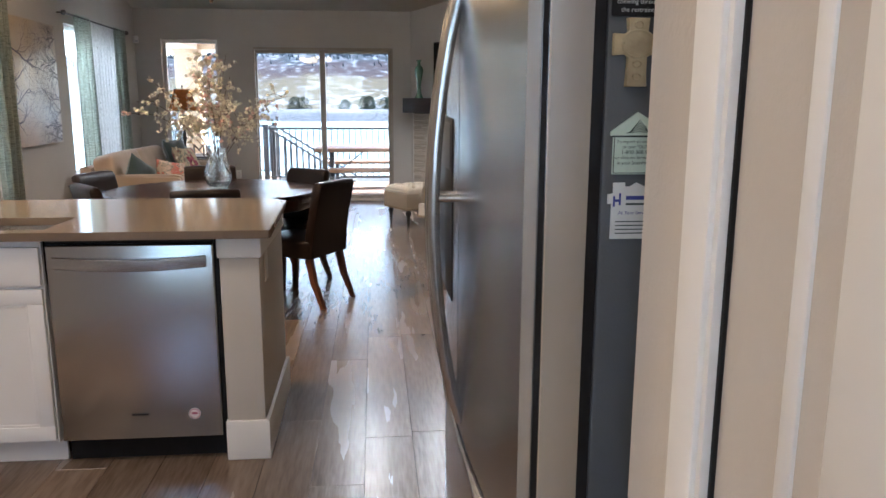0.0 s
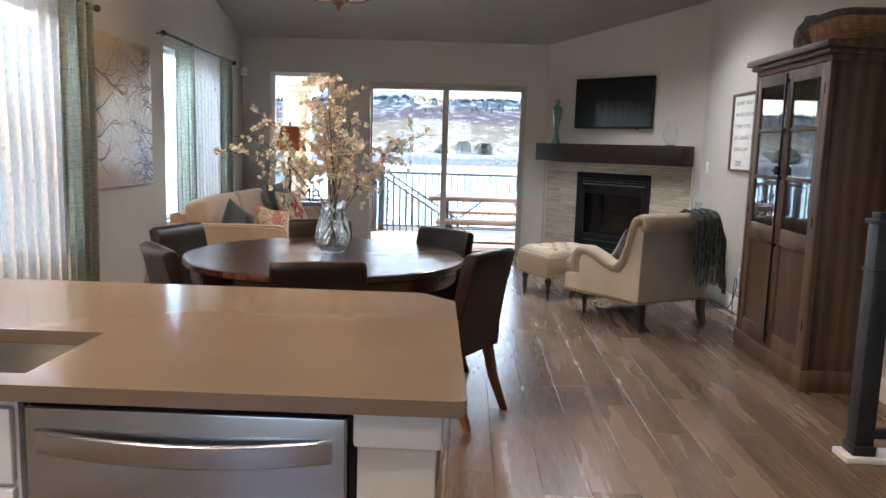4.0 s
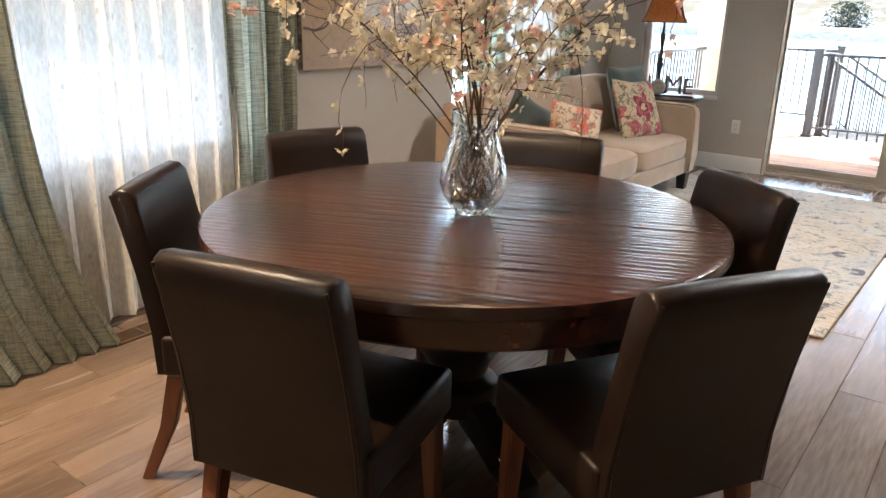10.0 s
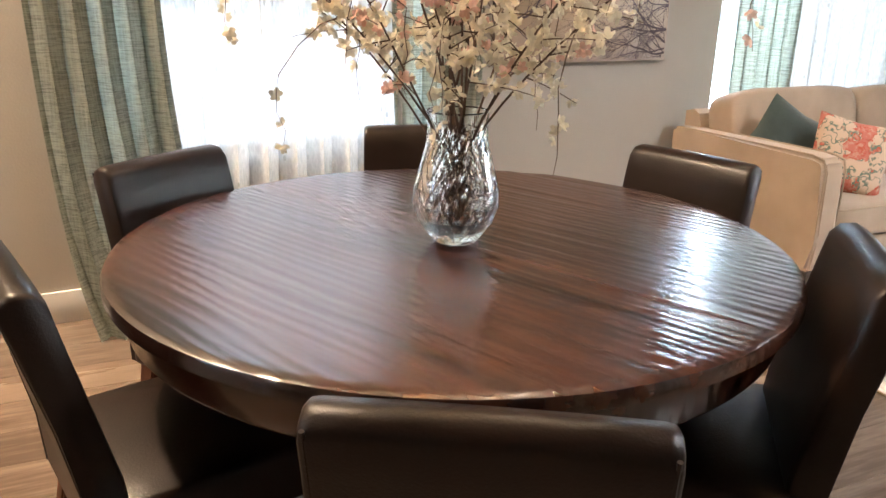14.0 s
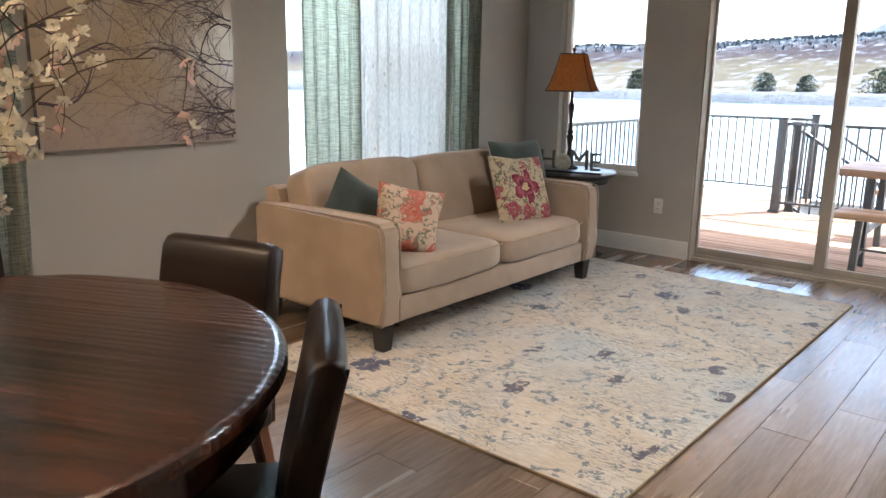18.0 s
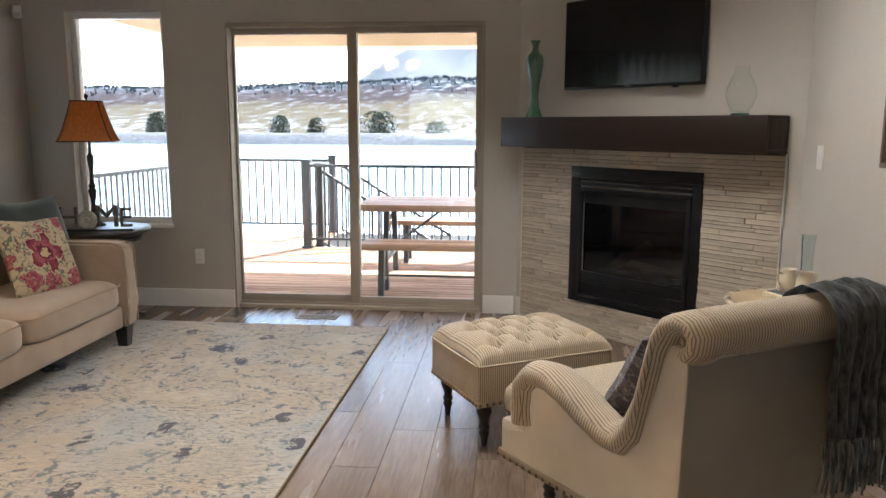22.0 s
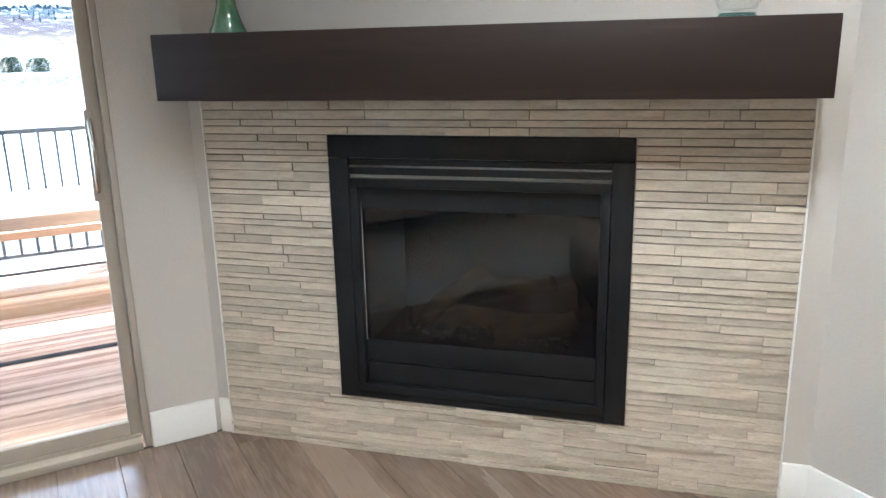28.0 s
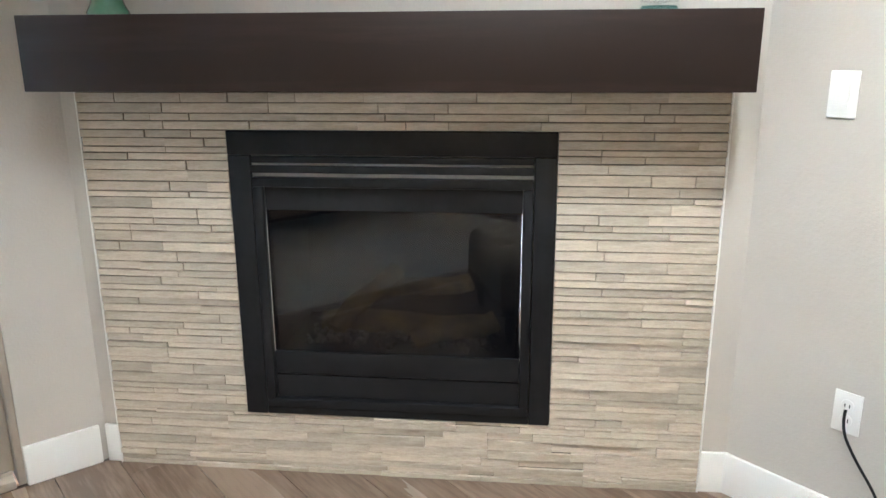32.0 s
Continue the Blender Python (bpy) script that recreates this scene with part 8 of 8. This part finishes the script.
def hill_mat(name, sc=0.03, low=False):
    m, N, L, b = node_mat(name, 0.9)
    tc = N.new("ShaderNodeTexCoord")
    squash = N.new("ShaderNodeMapping")
    squash.inputs["Scale"].default_value = (1, 0.3, 1)
    L.new(tc.outputs["Object"], squash.inputs["Vector"])
    v = squash.outputs["Vector"]
    n1, n2, n3 = noise_of(N, L, v, sc * 1.6, 6, 0.72), noise_of(N, L, v, sc * 5, 6, 0.8), noise_of(N, L, v, sc * 0.3, 3)
    sx = N.new("ShaderNodeSeparateXYZ")
    L.new(v, sx.inputs[0])
    h = mathn(N, L, "ADD", mathn(N, L, "MULTIPLY", sx.outputs[2], 1 / 62 if not low else 1 / 900), mathn(N, L, "MULTIPLY_ADD", n3, 0.5, -0.25))
    veg = ramp_of(N, [(0.05, (0.105, 0.092, 0.066)), (0.30, (0.092, 0.079, 0.056)), (0.42, (0.052, 0.042, 0.042)), (0.66, (0.046, 0.040, 0.044)), (0.80, (0.032, 0.040, 0.046))])
    L.new(h, veg.inputs["Fac"])
    brush = ramp_of(N, [(0.44, (0, 0, 0)), (0.62, (1, 1, 1))])
    L.new(n2, brush.inputs["Fac"])
    col = mixc(N, L, mathn(N, L, "MULTIPLY", brush.outputs["Color"], 0.55), veg.outputs["Color"], (0.026, 0.026, 0.029))
    drift = ramp_of(N, [(0.0, (0.55, 0.55, 0.55)), (0.16, (0.1, 0.1, 0.1)), (0.5, (0.0, 0.0, 0.0)), (0.7, (0.2, 0.2, 0.2)), (0.9, (0.3, 0.3, 0.3))])
    L.new(h, drift.inputs["Fac"])
    edge = ramp_of(N, [(0.56, (0, 0, 0)), (0.62, (1, 1, 1))])
    L.new(mathn(N, L, "ADD", n1, mathn(N, L, "MULTIPLY", drift.outputs["Color"], 0.16 if not low else 0.25)), edge.inputs["Fac"])
    col = mixc(N, L, mathn(N, L, "MULTIPLY", edge.outputs["Color"], 0.85), col, (0.20, 0.21, 0.23))
    L.new(col, b.inputs["Base Color"])
    b.inputs["Specular IOR Level"].default_value = 0.0
    return m


seg = lambda a, c, n: [a + (c - a) * i / n for i in range(n + 1)]
land("ground", seg(-3500, 3500, 40), seg(-900, 60, 16), lambda x, y: GZ if y < 40 else GZ - 0.35 * (y - 40) * 0.5, snow, "snow covered ground falling to the lake")
water = surf("lake_water", (0.20, 0.31, 0.33), (0.30, 0.40, 0.41), 0.02, 0.12, bump=0.25, bscale=0.8, speck=0.05, rough2=0.25)
land("water", seg(-3500, 3500, 8), seg(40, 640, 6), lambda x, y: -8.4, water, "pale blue green lake with glare")
rip = surf("riprap", (0.24, 0.24, 0.25), (0.07, 0.068, 0.065), 0.8, 0.9, speck=0.5, bump=0.6, bscale=2.0, spec=0.0)
land("bank", seg(-2500, 2500, 250), [398, 401, 405, 410, 420, 460], lambda x, y: -8.6 + (0 if y < 400 else min(6.0, 0.55 * (y - 398))) + 0.7 * noise.noise((x * 0.06, y * 0.1, 0)), rip, "snowy rock embankment along the far shore")


def hill_h(x, y):
    t = max(0.0, min(1.0, (y - 440) / 560))
    w = 0.95 + 0.10 * noise.noise((x * 0.0022 + 1.3, 0.3, 2)) + 0.10 * noise.noise((x * 0.007, y * 0.004, 5))
    w += 0.10 * math.exp(-((x + 40) / 160) ** 2)
    return -2.8 + 60 * w * (t ** 1.1) + 3.0 * noise.noise((x * 0.02, y * 0.02, 1)) * t


land("hills", seg(-2400, 2400, 200), seg(440, 1100, 50), hill_h, hill_mat("scrub_hill", 0.075), "scrubby brown hills with patches of snow")


def mount_h(x, y):
    t = max(0.0, min(1.0, (y - 2200) / 900))
    r = 0.12 + 0.80 * math.exp(-((x + 150) / 560) ** 2) + 0.22 * noise.noise((x * 0.003, 0, 7)) + 0.1 * noise.noise((x * 0.009, y * 0.004, 3))
    return -40 + 430 * max(0.1, r) * t


# distance haze put into the colour: 80 percent pale grey over the slopes
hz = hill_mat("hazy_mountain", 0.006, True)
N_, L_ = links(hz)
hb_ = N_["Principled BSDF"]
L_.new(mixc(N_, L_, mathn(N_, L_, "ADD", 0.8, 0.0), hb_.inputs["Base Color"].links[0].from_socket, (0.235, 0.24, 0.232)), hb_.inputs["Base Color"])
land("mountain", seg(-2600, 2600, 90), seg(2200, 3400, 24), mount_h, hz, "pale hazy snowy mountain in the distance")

# trees along the far shore
M["pine"] = surf("pine_needles", (0.026, 0.040, 0.026), (0.045, 0.060, 0.040), 0.6, 0.9, speck=0.4, spec=0.0)
M["bark"] = surf("pine_bark", (0.09, 0.06, 0.04), None, 2, 0.9)


def pine(x, y, z, h, w, seed):
    r = random.Random(seed)
    t = thing("shore_tree", "dark green spreading pine on the far shore", "tree", pose(x, y, z), "shore trees")
    tb = tube([(0, 0, 0), (0.1, 0, h * 0.4), (0, 0, h * 0.8)], 0.25, 7, None, 0.3)
    for k in range(5):
        a = r.uniform(0, 6.28)
        z0 = h * r.uniform(0.25, 0.7)
        tube([(0, 0, z0), (math.cos(a) * w * 0.35, math.sin(a) * w * 0.35, z0 + h * 0.12)], 0.08, 5, tb, 0.4)
    part("trunk", tb, M["bark"], t)
    b = bmesh.new()
    lobes = [(r.uniform(-0.22, 0.22) * w, r.uniform(-0.22, 0.22) * w, r.uniform(0.3, 0.55)) for _ in range(3)]
    for k in range(1500):
        q = r.random() ** 1.3
        lx, ly, lw_ = lobes[k % 3]
        zz = h * (0.03 + 0.97 * q)
        rr = w * lw_ * math.sqrt(max(0.0, 1 - q * q)) * r.uniform(0.45, 1.0)
        a = r.uniform(0, 6.28)
        p = Vector((lx + rr * math.cos(a), ly + rr * math.sin(a), zz * (0.72 + 0.5 * lw_)))
        s = r.uniform(0.3, 0.6) * h / 8
        for j in range(2):
            d1 = Vector((r.uniform(-1, 1), r.uniform(-1, 1), r.uniform(-0.5, 0.6))).normalized() * s
            d2 = Vector((r.uniform(-1, 1), r.uniform(-1, 1), r.uniform(-0.5, 0.6))).normalized() * s
            b.faces.new([b.verts.new(v) for v in (p, p + d1, p + d1 * 0.6 + d2 * 0.8, p + d2)])
    part("crown", b, M["pine"], t, smooth=False)


for i, (x, h, w) in enumerate(((-205, 20, 27), (-180, 15, 22), (-130, 17, 18), (-112, 15, 19), (-72, 21, 30), (-38, 12, 20), (-12, 9, 14), (0, 13, 17), (12, 12, 19), (66, 14, 16), (76, 11, 18), (93, 11, 14), (116, 13, 15), (128, 8, 11))):
    pine(x, 432 + (i * 7) % 11, -2.8, h * 0.62, w * 0.62, i)
wd = random.Random(4)
b = bmesh.new()
for k in range(5200):
    x, y = wd.uniform(-1000, 700), wd.choice((wd.uniform(800, 1080), wd.uniform(930, 1040), wd.uniform(960, 1030), wd.uniform(970, 1020)))
    z = hill_h(x, y)
    h = wd.uniform(2.0, 5.2)
    r_ = h * 0.3
    vs = [b.verts.new((x + r_ * math.cos(a), y + r_ * math.sin(a), z)) for a in (0, 2.1, 4.2)]
    tp = b.verts.new((x, y, z + h))
    for i in range(3):
        b.faces.new((vs[i], vs[(i + 1) % 3], tp))
# blue-grey distance haze is put into these conifers' base colour
tagged(part("hill_woods", b, surf("hazed_conifers", (0.036, 0.047, 0.052), (0.05, 0.06, 0.064), 0.2, 0.9, spec=0.0), None), "scattered dark conifers across the hills", "trees", "", "stuff")

# ---- lamps of the place, and added fill downlights ----
def downlight(x, y, watts, z=None, color=(1.0, 0.76, 0.54)):
    z = z or ceil_z(max(y, 4.6))
    tilt = -math.degrees(math.atan(0.19)) if y > 4.6 else 0
    t = thing("recessed_light", "white recessed ceiling downlight, some added as fill", "ceiling light", pose(x, y, z, tilt), "recessed downlights")
    part("ring", lathe([(0.07, -0.001), (0.095, -0.001), (0.095, -0.008), (0.085, -0.012), (0.07, -0.004)], 28), M["trim"], t)
    part("bulb_disc", lathe([(0, 0.0), (0.07, 0.0), (0.07, -0.003), (0, -0.003)], 24), GLOWDISC, t)
    l = new("downlight_lamp", bpy.data.lights.new("downlight_lamp", "SPOT"))
    l.data.spot_size, l.data.spot_blend, l.data.shadow_soft_size = radians(140), 0.6, 0.07
    l.data.energy, l.data.color = watts, color
    l.parent, l.matrix_basis = t, pose(0, 0, -0.02)
    return t


GLOWDISC = glow("downlight_glow", (1.0, 0.85, 0.65), 3)
for x, y in ((-1.6, 1.6), (-0.2, 1.5), (-1.6, -0.4), (-0.2, -0.6)):
    downlight(x, y, KITCHEN_W)
# living-room downlights are added fill; no such fixtures are known there
for x, y, k in ((-1.3, 6.7, 0.27), (0.5, 8.6, 1.25), (1.4, 8.6, 1.15)):
    downlight(x, y, LIVING_FILL_W * k, None, (1.0, 0.95, 0.87) if y > 7 else (1.0, 0.72, 0.45))
downlight(-1.85, 4.2, 95, None, (1.0, 0.70, 0.42))

# ---- small pieces: stone strips, floor planks ----
pr = random.Random(21)
strip_bank = {}


def strip_mesh(length, height):
    key = (round(length, 2), round(height, 3))
    if key not in strip_bank:
        l, h = key
        strip_bank[key] = mesh_of("strip", box(-l / 2 + 0.0006, l / 2 - 0.0006, -0.012, 0.0, 0.0005, h - 0.0023, 0.0008, 1), M["stone"], False)
    return strip_bank[key]


z = 0.0
HS = (0.026, 0.018, 0.03, 0.022, 0.034, 0.02, 0.026)
while z < 1.21:
    h = min(pr.choice(HS), 1.226 - z)
    spans = [(0.0, 1.868)]
    if z + h > FZ0 and z < FZ1:
        spans = [(0.0, FX0 - 0.002), (FX1 + 0.002, 1.868)]
        if z < FZ0 or z + h > FZ1:
            h = max(0.012, (FZ0 - 0.002 - z) if z < FZ0 else (FZ1 + 0.002 - z)) if (z < FZ0 - 0.012 or z < FZ1 + 0.002 < z + h) else h
            if z + h <= FZ0 or z >= FZ1:
                spans = [(0.0, 1.868)]
    for a, c in spans:
        x = a
        while x < c - 0.01:
            l = pr.choice((0.08, 0.14, 0.2, 0.26, 0.32, 0.38, 0.12))
            if c - x - l < 0.06:
                l = c - x
            ln = round(l, 2)
            proud = pr.uniform(-0.006, 0.005)
            o = new("stone_strip", strip_mesh(l, h))
            o.parent, o.matrix_basis = sur, pose(x + l / 2, -0.006 + proud, z) @ Matrix.Diagonal((l / ln, 1, 1, 1))
            x += l
    z += h

# floor planks run towards the far wall, turned a little against it
PW, PL = 0.1948, 1.36
fl = bpy.data.objects["floor"]
plank_bank = {}


def plank_mesh(w, l):
    key = (round(w, 3), round(l, 3))
    if key not in plank_bank:
        plank_bank[key] = mesh_of("plank", box(-key[0] / 2 + 0.0006, key[0] / 2 - 0.0006, -key[1] / 2 + 0.0006, key[1] / 2 - 0.0006, -0.012, 0.0, 0.0016, 1), M["floor"], False)
    return plank_bank[key]


fp_rnd = random.Random(5)
LAY = pose(0.3605, 8.3, 0, 0, 0, -0.45)
KNOWN_END = {-1: 8.83, 0: 8.248, 1: 8.639, 3: 8.372}
for col in range(-16, 17):
    end = KNOWN_END.get(col, 8.3 + fp_rnd.uniform(0, PL)) - 8.3
    lo_ = end - PL * math.ceil((end + 8.3 + 1.0) / PL)
    while lo_ < YN - 8.3:
        y0, y1 = max(lo_, -9.3), min(lo_ + PL, YN - 8.3 - 0.004)
        c_ = LAY @ Vector((PW * (col + 0.5), (y0 + y1) / 2, 0))
        lw = -2.51 + (YW - c_.y) * 0.042
        if y1 - y0 > 0.02 and lw - 0.12 < c_.x < 3.5 and not (c_.x > 1.3 and c_.x + c_.y - (y1 - y0) / 2 > 12.5):
            o = new("plank", plank_mesh(PW, y1 - y0))
            o.parent, o.matrix_basis = fl, LAY @ pose(PW * (col + 0.5), (y0 + y1) / 2, 0)
        lo_ += PL
